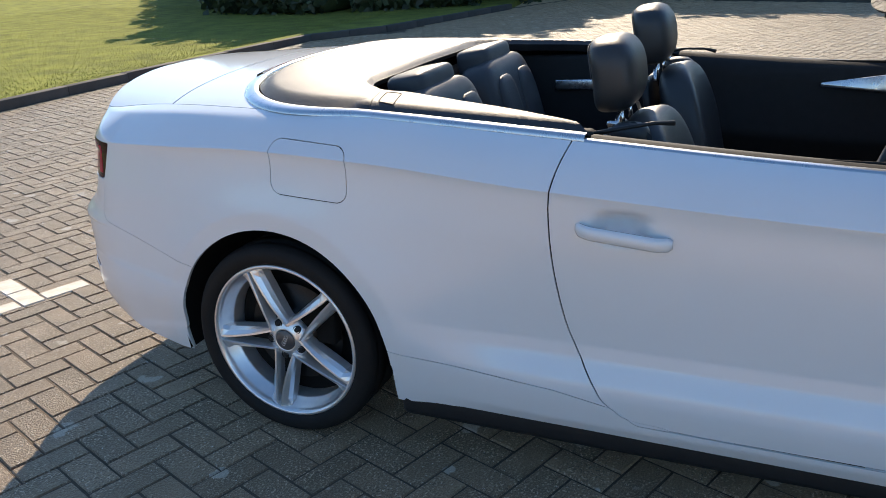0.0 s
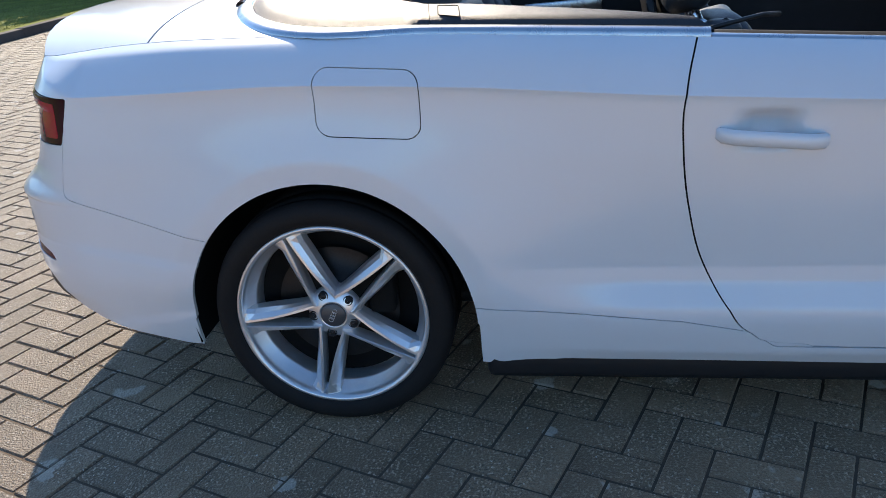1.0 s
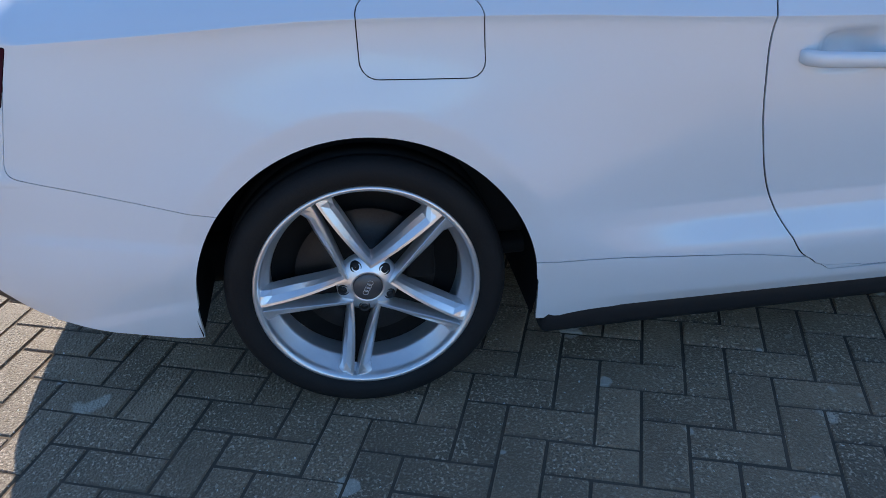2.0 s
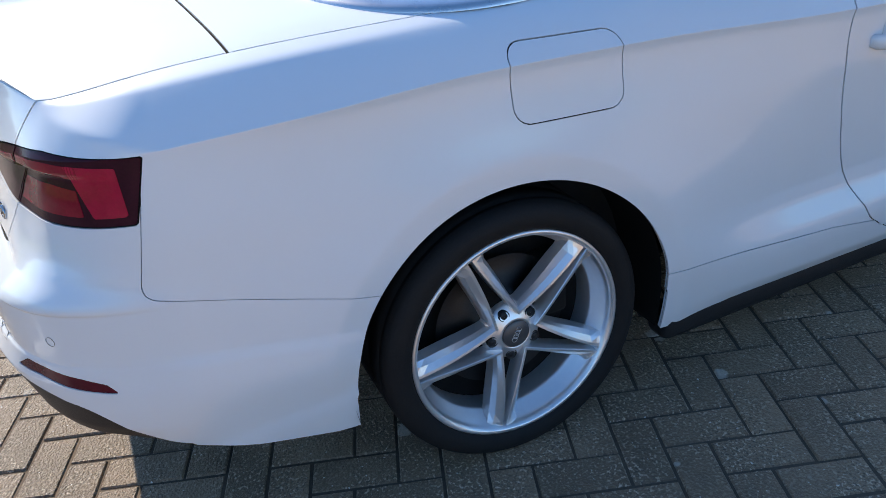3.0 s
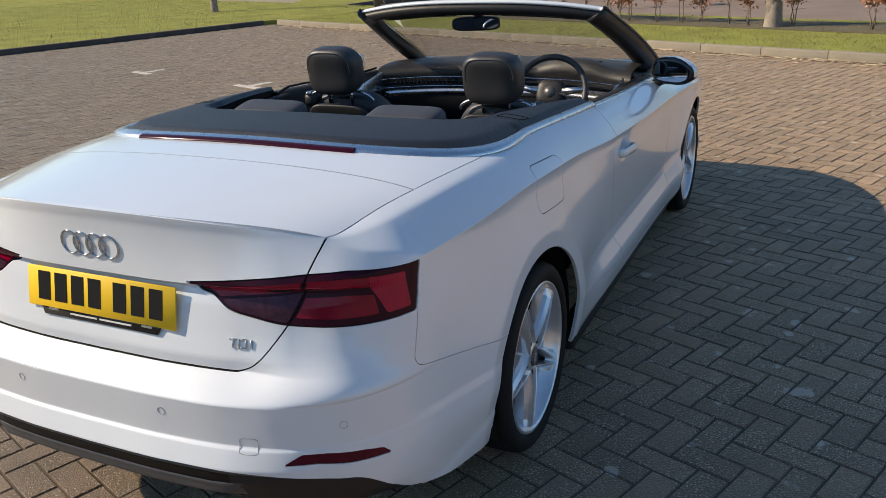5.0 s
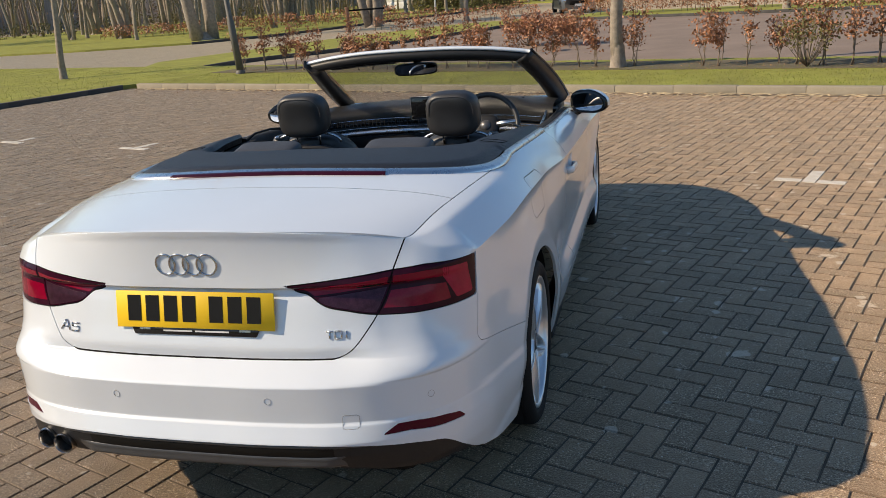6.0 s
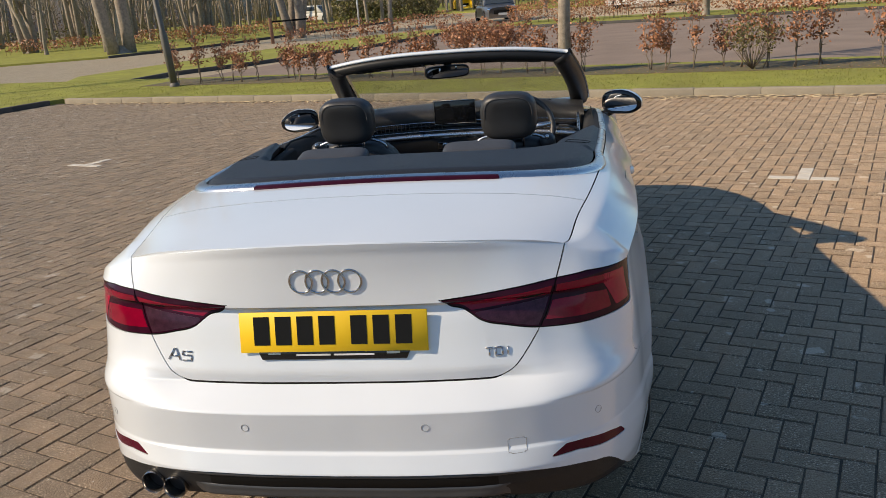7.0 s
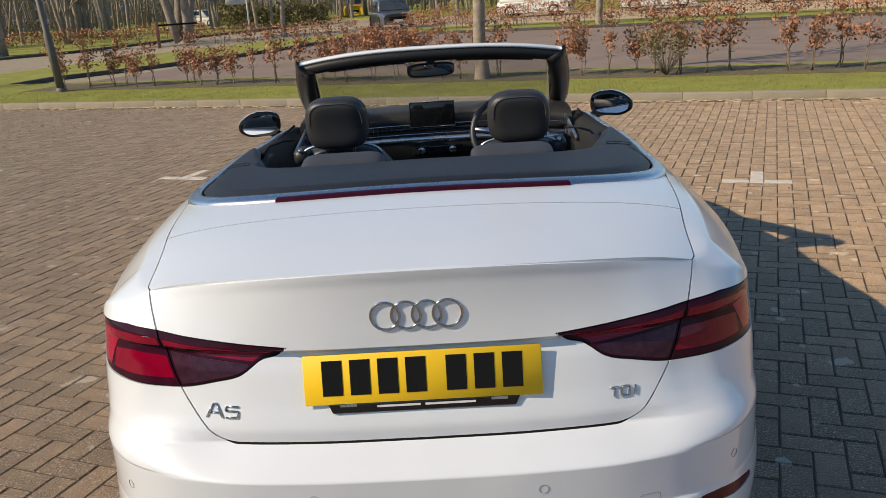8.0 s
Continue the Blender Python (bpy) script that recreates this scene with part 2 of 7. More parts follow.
def tube(points, radius, sides=10, closed=False):
    """Round bar along a path of points; radius may vary along it."""
    pts = [Vector(p) for p in points]
    rad = radius if isinstance(radius, (list, tuple, np.ndarray)) else [radius] * len(pts)
    V, F, up = [], [], Vector((0.31, 0.17, 0.93)).normalized()
    n = len(pts)
    for i, p in enumerate(pts):
        t = (pts[(i + 1) % n] - pts[i - 1]) if closed else (pts[min(i + 1, n - 1)] - pts[max(i - 1, 0)])
        t.normalize()
        a = t.cross(up)
        a = a.normalized() if a.length > 1e-4 else t.orthogonal().normalized()
        b = t.cross(a)
        for k in range(sides):
            w = 2 * math.pi * k / sides
            V.append(p + (a * math.cos(w) + b * math.sin(w)) * rad[i])
    for i in range(n if closed else n - 1):
        for k in range(sides):
            i2, k2 = (i + 1) % n, (k + 1) % sides
            F.append([i * sides + k, i * sides + k2, i2 * sides + k2, i2 * sides + k])
    if not closed:
        F += [list(range(sides))[::-1], [(n - 1) * sides + k for k in range(sides)]]
    return np.array(V), F


def moved(vf, m):
    V = np.asarray(vf[0])
    M = np.array(m)
    return V @ M[:3, :3].T + M[:3, 3], vf[1]

# ---- the car: its outer skin is one smooth surface, cut into panels along the real joints ----
car = tagged(new("car"), "white two-door convertible with its dark soft top folded down", "car")
GAP = 0.0019
BASE = [(0, -1.035), (0.25, -1.030), (0.45, -1.008), (0.60, -0.965), (0.70, -0.900), (0.772, -0.805), (0.816, -0.70), (0.842, -0.56), (0.866, -0.38),
        (0.884, -0.1), (0.898, 0.3), (0.906, 0.8), (0.912, 1.4), (0.917, 2.0), (0.924, 2.7), (0.905, 3.05), (0.84, 3.34), (0.70, 3.52), (0.4, 3.61), (0, 3.64)]
_b = np.array(BASE)
_len = np.concatenate([[0], np.cumsum(np.hypot(*np.diff(_b, axis=0).T))])
base_curve = hermite(np.column_stack([_len, _b]))
S_END = float(_len[-1])
S_CORNER = float(_len[4])          # where the boot lid's rear corner lies
LID_X, LID_Y, LID_Z = 0.622, -0.944, 1.053
rear_off = soft_steps([0.16, 0.30, 0.40, 0.445, 0.495, 0.500, 0.616, 0.668, 0.6705, 0.700, 0.756, 0.83, 0.862, 0.868, 0.878, 1.2],
                      [-0.11, -0.02, 0.022, 0.028, 0.008, 0.0, 0.008, -0.064, -0.0705, -0.0690, -0.086, -0.106, -0.118, -0.120, -0.100, -0.096], 0.0035)
rear_soft = soft_steps([0.16, 0.642, 0.70, 0.74, 0.83, 1.2], [0.008, 0.007, -0.060, -0.076, -0.106, -0.110], 0.030)
side_off = soft_steps([0.16, 0.20, 0.24, 0.30, 0.335, 0.365, 0.425, 0.465, 0.60, 0.75, 0.84, 0.90, 1.2],
                      [-0.045, -0.020, 0.002, 0.014, 0.018, 0.015, -0.013, -0.017, -0.0065, 0.0025, 0.002, -0.004, -0.006], 0.008)
tail_off = soft_steps([0.16, 0.22, 0.30, 0.36, 0.42, 0.46, 0.60, 0.66, 0.75, 0.90, 1.2],
                      [-0.035, -0.018, -0.004, 0.006, 0.010, 0.004, 0.0, -0.006, -0.012, -0.032, -0.04], 0.040)
crease_z = hermite([(0, 0.878), (0.5, 0.884), (0.75, 0.90), (0.96, 0.905), (1.285, 0.918), (1.566, 0.928), (1.966, 0.915), (2.466, 0.885), (3.07, 0.853), (3.7, 0.835), (4.4, 0.80),
                    (S_END - 0.6, 0.66), (S_END, 0.62)])
edge_curve = hermite([(S_CORNER, 0.622, -0.790, 0.988), (0.79, 0.635, -0.763, 0.9872), (0.853, 0.642, -0.727, 0.990), (0.961, 0.653, -0.646, 0.9990), (1.10, 0.667, -0.56, 1.008), (1.285, 0.698, -0.40, 1.018),
                      (1.566, 0.738, -0.12, 1.022), (1.966, 0.775, 0.28, 1.016), (2.466, 0.808, 0.78, 0.993), (3.07, 0.826, 1.38, 0.957), (3.67, 0.83, 1.95, 0.930), (4.37, 0.74, 2.72, 0.85),
                      (S_END - 0.8, 0.6, 3.2, 0.80), (S_END - 0.4, 0.4, 3.45, 0.72), (S_END, 0.0, 3.53, 0.69)])
ARCH_Y, ARCH_Z, ARCH_R = 0.004, 0.312, 0.382
WHEELBASE = 2.765


def lid_edge(s):
    a = np.clip(s / S_CORNER, 0, 1)[..., None]
    return np.concatenate([LID_X * a, LID_Y + 0.154 * a**2.2, LID_Z - 0.065 * a**2.2], -1)


def shell(s, v, inset=0.0):
    s, v = np.asarray(s, float), np.asarray(v, float)
    p = base_curve(s)
    d = base_curve(s + 0.01) - base_curve(s - 0.01)
    d /= np.linalg.norm(d, axis=-1, keepdims=True)
    nrm = np.stack([d[..., 1], -d[..., 0]], -1)
    zc = crease_z(s)
    low = np.clip(v / 0.72, 0, 1)
    z = 0.165 + (zc - 0.165) * low
    w_door = smooth(2.02, 2.5, s)
    late = 0.09 * (1 - smooth(0.63, 0.69, z))
    w_tail = smooth(0.60 + late, 1.0 + late, s)            # the bumper's crest runs further round the corner than the lid above it
    m_soft = smooth(0.42, 0.74, s) * smooth(0.600, 0.630, z) * (1 - smooth(0.70, 0.78, z))     # the ledge over the crest melts away at the corner
    off = (1 - w_tail) * ((1 - m_soft) * rear_off(z) + m_soft * rear_soft(z)) + w_tail * ((1 - w_door) * tail_off(z) + w_door * side_off(z))
    off = off - (1 - w_tail) * smooth(0.4, 0.72, s) * 0.8 * np.maximum(rear_off(z), 0)
    y = p[..., 1]
    off = off + smooth(0.9, 1.5, s) * 0.013 * np.exp(-(zc - z) / 0.030)      # lip of the shoulder line
    for c in (ARCH_Y, ARCH_Y + WHEELBASE):
        r = np.hypot(y - c, np.maximum(z - ARCH_Z, 0)) - ARCH_R
        off = off + w_tail * ((0.012 + 0.015 * smooth(0.30, 0.58, z)) * np.exp(-(np.maximum(r, 0.05) / 0.135) ** 1.4) - 0.0045 * np.clip(1 - r / 0.055, 0, 1))      # swollen arch with a turned-in rim
    off = off - 0.042 * np.exp(-((y - 1.045) / 0.056) ** 4 - ((z - 0.800) / 0.036) ** 4)   # hand hollow behind the pull handle
    flank = smooth(0.86, 1.0, s) * (1 - smooth(1.27, 1.37, s))          # two soft body lines between rear arch and corner
    for line, gain in ((0.498 - 0.085 * (y + 0.75), 0.0050), (0.285 + 0.22 * (y + 0.55), 0.0045)):
        off = off + flank * gain * smooth(line + 0.024, line - 0.010, z) * (1 - smooth(line - 0.03, line - 0.15, z))
    xy = p + nrm * (off - inset)[..., None]
    low_pt = np.concatenate([xy, z[..., None]], -1)
    q = np.clip((v - 0.72) / 0.28, 0, 1)
    e = np.where((s < S_CORNER)[..., None], lid_edge(s), edge_curve(s))
    if inset:
        e = e - np.concatenate([nrm * inset * 0.8, np.full_like(q, inset * 0.8)[..., None]], -1)
    c = smooth(1.2, 2.0, s)
    # a ridge leaves the lid's corner and runs down into the shoulder line; the shoulder rolls over into the deck
    qr = np.where(s < S_CORNER, 1.0, 1 - np.clip((s - S_CORNER) / 0.30, 0, 1))
    hr = qr - 0.95 * qr * (1 - qr)
    qt, ht = qr + 0.86 * (1 - qr), hr + 0.68 * (1 - hr)

    def fold(t):
        low_, mid_, top_ = hr * t / np.maximum(qr, 1e-6), hr + (ht - hr) * (t - qr) / np.maximum(qt - qr, 1e-6), ht + (1 - ht) * (t - qt) / np.maximum(1 - qt, 1e-6)
        return np.where(t < qr, low_, np.where(t < qt, mid_, top_))

    r_ = 0.05 * np.minimum(1, np.minimum(q, 1 - q) / 0.05)
    h = (1 - c) * (fold(q - r_) + fold(q - r_ / 2) + fold(q) + fold(q + r_ / 2) + fold(q + r_)) / 5 + c * (0.80 * q + 0.20 * q**3)
    up = low_pt * (1 - h)[..., None] + e * h[..., None]
    up[..., 2] = z + (e[..., 2] - z) * (q + w_tail * 0.04 * np.sin(np.pi * q))
    hollow = (1 - smooth(0.40, 0.72, s)) * (-0.004 * np.sin(np.pi * q) + 0.004 * smooth(0.80, 1.0, q))
    up[..., :2] += nrm * hollow[..., None]
    return np.where((v > 0.72)[..., None], up, low_pt)


V_GRID = np.unique(np.round(np.concatenate([np.linspace(0, 0.72, 84), np.linspace(0.72, 1, 26), np.linspace(0.27, 0.36, 28), np.linspace(0.41, 0.53, 44), np.linspace(0.695, 0.735, 15)]), 4))


def s_range(a, b, step=0.011):
    return np.linspace(a, b, max(int((b - a) / step), 2) + 1)


# joints, as signed distances in metres (positive on the side named)
lid_side_x = hermite([(0.60, 0.40), (0.672, 0.455), (0.70, 0.486), (0.75, 0.526), (0.80, 0.558), (0.86, 0.583), (0.911, 0.598), (0.99, 0.623), (1.10, 0.64)])


def in_lid(P):
    side = (lid_side_x(P[:, 2]) - np.abs(P[:, 0])) * 0.85
    low = P[:, 2] - 0.6705
    k = 0.03
    h = np.clip(0.5 + 0.5 * (low - side) / k, 0, 1)
    return low * (1 - h) + side * h - k * h * (1 - h)


def lamp_top(ax):
    return np.interp(ax, [0.0, 0.30, 0.36, 0.51, 0.60, 0.68, 0.79, 0.9], [0.874, 0.884, 0.890, 0.904, 0.912, 0.915, 0.903, 0.89])


lamp_low = hermite([(0.0, 0.92), (0.29, 0.888), (0.31, 0.868), (0.355, 0.853), (0.40, 0.822), (0.47, 0.803), (0.54, 0.789), (0.60, 0.783), (0.69, 0.781), (0.79, 0.784), (0.9, 0.80)])


def in_lamp(P):
    ax = np.abs(P[:, 0])
    return np.minimum(np.minimum(lamp_top(ax) - P[:, 2], P[:, 2] - lamp_low(ax)), -0.672 + 0.33 * (P[:, 2] - 0.84) - P[:, 1])


def in_bumper(P):
    y, z = P[:, 1], P[:, 2]
    behind = np.minimum(-0.708 + 0.266 * (z - 0.70) - y, 0.84 - z)
    line = (0.637 - 0.235 * (y + 0.70)) - z
    line = np.minimum(line, -0.1 - y)
    k = 0.03
    h = np.clip(0.5 + 0.5 * (behind - line) / k, 0, 1)
    return behind * h + line * (1 - h) + k * h * (1 - h)


def outside_arch(P):
    out = np.full(len(P), 9.0)
    for c in (ARCH_Y, ARCH_Y + WHEELBASE):
        r = np.where(P[:, 2] > ARCH_Z, np.hypot(P[:, 1] - c, P[:, 2] - ARCH_Z) - ARCH_R, np.abs(P[:, 1] - c) - ARCH_R - 0.004)
        out = np.minimum(out, np.where(P[:, 1] * 0 + np.abs(P[:, 1] - c) < 1.0, r, 9.0))
    return out


white_low = hermite([(0.0, 0.443), (0.2, 0.444), (0.45, 0.441), (0.60, 0.425), (0.68, 0.410), (0.73, 0.392), (0.765, 0.345), (0.79, 0.295), (0.80, 0.285)])


def above_bottom(P):
    """Lower edge of the white skin."""
    ax, y, z = np.abs(P[:, 0]), P[:, 1], P[:, 2]
    tail = z - white_low(np.minimum(ax, 0.80))
    side = z - np.interp(y, [-0.72, -0.58, -0.40, 0.0, 0.396, 0.45, 0.60, 0.9, 2.3, 3.2, 3.6], [0.283, 0.250, 0.226, 0.2, 0.190, 0.190, 0.207, 0.209, 0.20, 0.19, 0.25])
    return np.where((y < -0.712) & (ax < 0.82), tail, side)


door_y = hermite([(0.15, 1.30), (0.262, 1.22), (0.275, 1.10), (0.30, 1.045), (0.368, 0.985), (0.465, 0.930), (0.62, 0.886), (0.77, 0.867), (0.845, 0.865), (0.93, 0.879), (1.0, 0.905), (1.1, 0.95)])


def in_door(P):
    y, z = P[:, 1], P[:, 2]
    rear = (y - door_y(z)) * 0.9
    low = z - 0.262
    front = 2.02 + 0.12 * (z - 0.5) - y
    return np.minimum(np.minimum(rear, low), front)


def in_rocker(P):
    return np.interp(P[:, 1], [0.39, 0.60, 0.88, 1.04, 1.1, 2.4], [0.364, 0.353, 0.334, 0.306, 0.262, 0.25]) - P[:, 2]


def in_flap(P):
    y, z = P[:, 1] - 0.152, P[:, 2] - (0.879 - 0.06 * (P[:, 1] - 0.152))
    q = np.stack([np.abs(y) - 0.126 + 0.035, np.abs(z) - 0.078 + 0.035], -1)
    return -(np.linalg.norm(np.maximum(q, 0), axis=-1) + np.minimum(q.max(-1), 0) - 0.035)


def in_reflector(P):
    ax, z = np.abs(P[:, 0]), P[:, 2]
    top = np.interp(ax, [0.55, 0.575, 0.61, 0.66, 0.73, 0.760, 0.772], [0.440, 0.465, 0.487, 0.485, 0.474, 0.464, 0.446])
    low = np.interp(ax, [0.55, 0.575, 0.64, 0.70, 0.772], [0.463, 0.460, 0.460, 0.449, 0.442])
    return np.minimum(np.minimum(top - z, z - low), np.minimum(ax - 0.565, 0.771 - ax))


def pos(f, gap=GAP):
    return lambda P, u, v: f(P) - gap


def neg(f, gap=GAP):
    return lambda P, u, v: -f(P) - gap


def edge(f):
    return lambda P, u, v: f(P)


def full_shell(s, v):
    P = shell(np.abs(s), v)
    return P * np.stack([np.where(np.asarray(s) < 0, -1.0, 1.0), np.ones_like(v), np.ones_like(v)], -1)


def panel(name, s0, s1, keeps, label="", parent=None, mat=None, sides=(False, True), join=False, flange=0.012, vgrid=None):
    made = []
    if join:
        vf = surface(full_shell, s_range(-s1, s1, 0.0075), V_GRID, keeps, flange)
        return [part(name, to_mesh(name, *vf), mat or PAINT, parent or car, label)]
    halves = [surface(shell, s_range(s0, s1), V_GRID if vgrid is None else vgrid, keeps, flange, m) for m in sides]
    for vf in halves:
        made.append(part(name, to_mesh(name, *vf), mat or PAINT, parent or car, label))
    return made


lid = panel("boot_lid", 0, 1.0, [pos(in_lid), neg(in_lamp)], "white boot lid with a raised rear lip", join=True)[0]
bumper = panel("rear_bumper", 0, 1.5, [neg(in_lid), pos(in_bumper, 0.0008), neg(in_lamp), neg(in_reflector, 0.0003), edge(outside_arch), edge(above_bottom)], "white rear bumper", join=True)[0]
quarters = panel("rear_quarter_panel", 0.55, 2.85, [neg(in_lid), neg(in_bumper, 0.0008), neg(in_lamp), edge(outside_arch), neg(in_door), neg(in_rocker, 0.0012), neg(in_flap, 0.0012), edge(above_bottom)])
panel("rocker_panel", 1.9, 4.6, [pos(in_rocker, 0.0012), neg(in_door), edge(outside_arch), edge(above_bottom)])
doors = panel("door", 2.3, 4.0, [pos(in_door)], "white door with a pull handle")
panel("front_wing", 3.3, S_END, [neg(in_door), neg(in_rocker), edge(outside_arch), edge(above_bottom), lambda P, u, v: P[:, 1] - 1.5])
panel("fuel_flap", 1.5, 2.2, [pos(in_flap, 0.0012)], sides=(False,), parent=quarters[0])
# near-black sheet close behind the panels, standing in for the shade in their gaps
inner = [surface(lambda s, v: shell(s, v, 0.0055), s_range(0.0, S_END, 0.02), np.concatenate([np.linspace(0.02, 0.72, 50), np.linspace(0.72, 1, 14)[1:]]), [edge(outside_arch), edge(lambda P: above_bottom(P) - 0.012)], 0, m) for m in (False, True)]
part("inner_structure", to_mesh("inner_structure", *both(inner)), CAVITY, car)

# ---- rear lamps and reflectors, cut from the same skin ----
def lens(s, v):
    return shell(s, v, 0.002)


def rear_lamp(flip, side):
    fine = np.linspace(0.55, 0.80, 64)
    outer = part("tail_lamp", to_mesh("tail_lamp", *surface(lens, s_range(0.5, 1.2, 0.007), fine, [pos(in_lamp, 0.001), neg(in_lid)], 0.02, flip)), LENS_SMOKE, car,
                 "smoked red wraparound tail lamp")
    inner_ = part("boot_lamp", to_mesh("boot_lamp", *surface(lens, s_range(0.2, 0.9, 0.007), fine, [pos(in_lamp), pos(in_lid)], 0.02, flip)), LENS_SMOKE, car,
                  "smoked red lamp set in the boot lid")
    proud = lambda s, v: shell(s, v, 0.0012)
    # light guide along the top, hook at the outer end, pale reverse lens below
    def guide(P, u, v):
        ax, z = np.abs(P[:, 0]), P[:, 2]
        t = lamp_top(ax)
        return np.minimum(t - 0.017 - z, z - (t - 0.043))
    def hook(P, u, v):
        t, b = lamp_top(np.abs(P[:, 0])), lamp_low(np.abs(P[:, 0]))
        return np.minimum(np.minimum(t - 0.016 - P[:, 2], P[:, 2] - b - 0.016), np.minimum(0.095 + 0.25 * (P[:, 2] - 0.84) - (-0.672 - P[:, 1]), (-0.672 - P[:, 1]) - 0.028))
    def low_guide(P, u, v):
        ax = np.abs(P[:, 0])
        b, t = lamp_low(ax), lamp_top(ax)
        return np.minimum(P[:, 2] - b - 0.018, np.minimum(t - 0.062 - P[:, 2], (-0.672 - P[:, 1]) - 0.10))
    def reverse(P, u, v):
        ax = np.abs(P[:, 0])
        return np.minimum(np.minimum(lamp_top(ax) - 0.050 - P[:, 2], P[:, 2] - lamp_low(ax) - 0.005), ax - 0.385)
    shrink = lambda P, u, v: in_lid(P) - 0.006
    grow = lambda P, u, v: -in_lid(P) - 0.006
    part("light_guide", to_mesh("light_guide", *surface(proud, s_range(0.25, 0.9, 0.007), fine, [lambda P, u, v: in_lamp(P) - 0.008, guide, shrink], 0.002, flip)), LENS_RED, inner_)
    part("reverse_lens", to_mesh("reverse_lens", *surface(proud, s_range(0.25, 0.9, 0.007), fine, [lambda P, u, v: in_lamp(P) - 0.004, reverse, shrink], 0.002, flip)), LENS_CLEAR, inner_)
    part("light_guide", to_mesh("light_guide", *surface(proud, s_range(0.5, 1.2, 0.007), fine, [guide, grow, lambda P, u, v: (-0.672 - P[:, 1]) - 0.09], 0.002, flip)), LENS_RED, outer)
    part("brake_light", to_mesh("brake_light", *surface(proud, s_range(0.5, 1.2, 0.006), fine, [hook], 0.002, flip)), LENS_BRIGHT, outer)
    part("light_guide", to_mesh("light_guide", *surface(proud, s_range(0.5, 1.2, 0.007), fine, [low_guide, grow], 0.002, flip)), LENS_RED, outer)
    refl = part("bumper_reflector", to_mesh("bumper_reflector", *surface(lens, s_range(0.5, 0.95, 0.005), np.linspace(0.2, 0.4, 60), [pos(in_reflector, 0.0003)], 0.01, flip)), LENS_DARK, bumper, "dark red reflector strip")


rear_lamp(False, 1)
rear_lamp(True, -1)


_ss, _vv = np.meshgrid(np.linspace(0, 2.9, 600), np.linspace(0.1, 0.72, 200), indexing="ij")
_pp = shell(_ss.ravel(), _vv.ravel())


def on_skin(x=None, y=None, z=0.5):
    """Place and outward normal of the right-hand skin at a given x or y and height."""
    d = np.abs(_pp[:, 2] - z) + (np.abs(_pp[:, 0] - x) if x is not None else np.abs(_pp[:, 1] - y))
    k = int(np.argmin(d))
    s, v = _ss.ravel()[k], _vv.ravel()[k]
    a = shell(np.array([s + 0.004, s - 0.004, s, s]), np.array([v, v, v + 0.006, v - 0.006]))
    n = np.cross(a[0] - a[1], a[2] - a[3])
    return Vector(_pp[k]), Vector(n / np.linalg.norm(n))


def stuck(name, vf, where, normal, mat, parent, label="", lift=0.001, flip=False):
    """A small flat fitting lying on the skin."""
    q = normal.to_track_quat("Z", "Y").to_matrix().to_4x4()
    m = Matrix.Translation(where + normal * lift) @ q
    V, F = moved(vf, m)
    if flip:
        V, F = V * (-1, 1, 1), [f[::-1] for f in F]
    return part(name, to_mesh(name, V, F), mat, parent, label)


for flip in (False, True):
    for sx, sz in ((0.248, 0.574), (0.698, 0.556)):
        w, n = on_skin(x=sx, z=sz)
        stuck("parking_sensor", lathe([(-0.004, 0.0100), (0.0001, 0.0100), (0.0004, 0.0090), (0.0006, 0.004), (0.0006, 0.0002)], 28, "z"), w, n, PAINT, bumper, lift=-0.0006, flip=flip)
        stuck("sensor_ring", lathe([(-0.002, 0.0106), (0.0001, 0.0106), (0.0001, 0.0100), (-0.002, 0.0100)], 28, "z", True), w, n, SEAM, bumper, flip=flip)
ring = [(0.024 * math.copysign(abs(math.cos(a)) ** 0.35, math.cos(a)), 0.020 * math.copysign(abs(math.sin(a)) ** 0.35, math.sin(a)), 0) for a in np.linspace(0, 2 * math.pi, 40, endpoint=False)]
ring = [on_skin(x=0.484 + rx, z=0.506 + rz)[0] + Vector((0.0, 0.0004, 0.0)) for rx, rz, _ in ring]
part("tow_eye_cover", to_mesh("tow_eye_cover", *tube(ring, 0.0009, 6, True)), SEAM, bumper, "square tow-eye cover outline")


# ---- boot deck, soft-top lid and folded-top cover ----
S_DECK = 2.78
deck_z = hermite([(-0.95, LID_Z), (-0.88, 1.056), (-0.487, 1.070), (-0.28, 1.077), (0.2, 1.075), (1.2, 1.06)])


def deck(a, b, raise_=0.0):
    a, b = np.asarray(a, float), np.asarray(b, float)
    k = edge_curve(S_CORNER + b * (S_DECK - S_CORNER))
    yc = LID_Y + b * (k[..., 1] * 0 + 1.05 - LID_Y)
    m = np.abs(a)
    y = yc + (k[..., 1] - yc) * m**2.2
    zc = deck_z(yc)
    z = zc + (k[..., 2] - zc) * (0.75 * m**2.2 + 0.25 * m**8) + raise_
    return np.stack([a * k[..., 0], y, z], -1)


def side_x(y):
    s = np.linspace(S_CORNER, 3.4, 200)
    e = edge_curve(s)
    return np.interp(y, e[:, 1], e[:, 0])


def in_cover(P):
    """Inside the bright trim that frames the folded top."""
    x, y = np.abs(P[:, 0]), P[:, 1]
    n = 3.2
    rear = 0.5 * (1 - ((x / 0.757) ** n + (np.maximum(0.25 - y, 0) / 0.545) ** n) ** (1 / n))
    return np.where(y > 0.25, side_x(y) - 0.015 - x, rear)


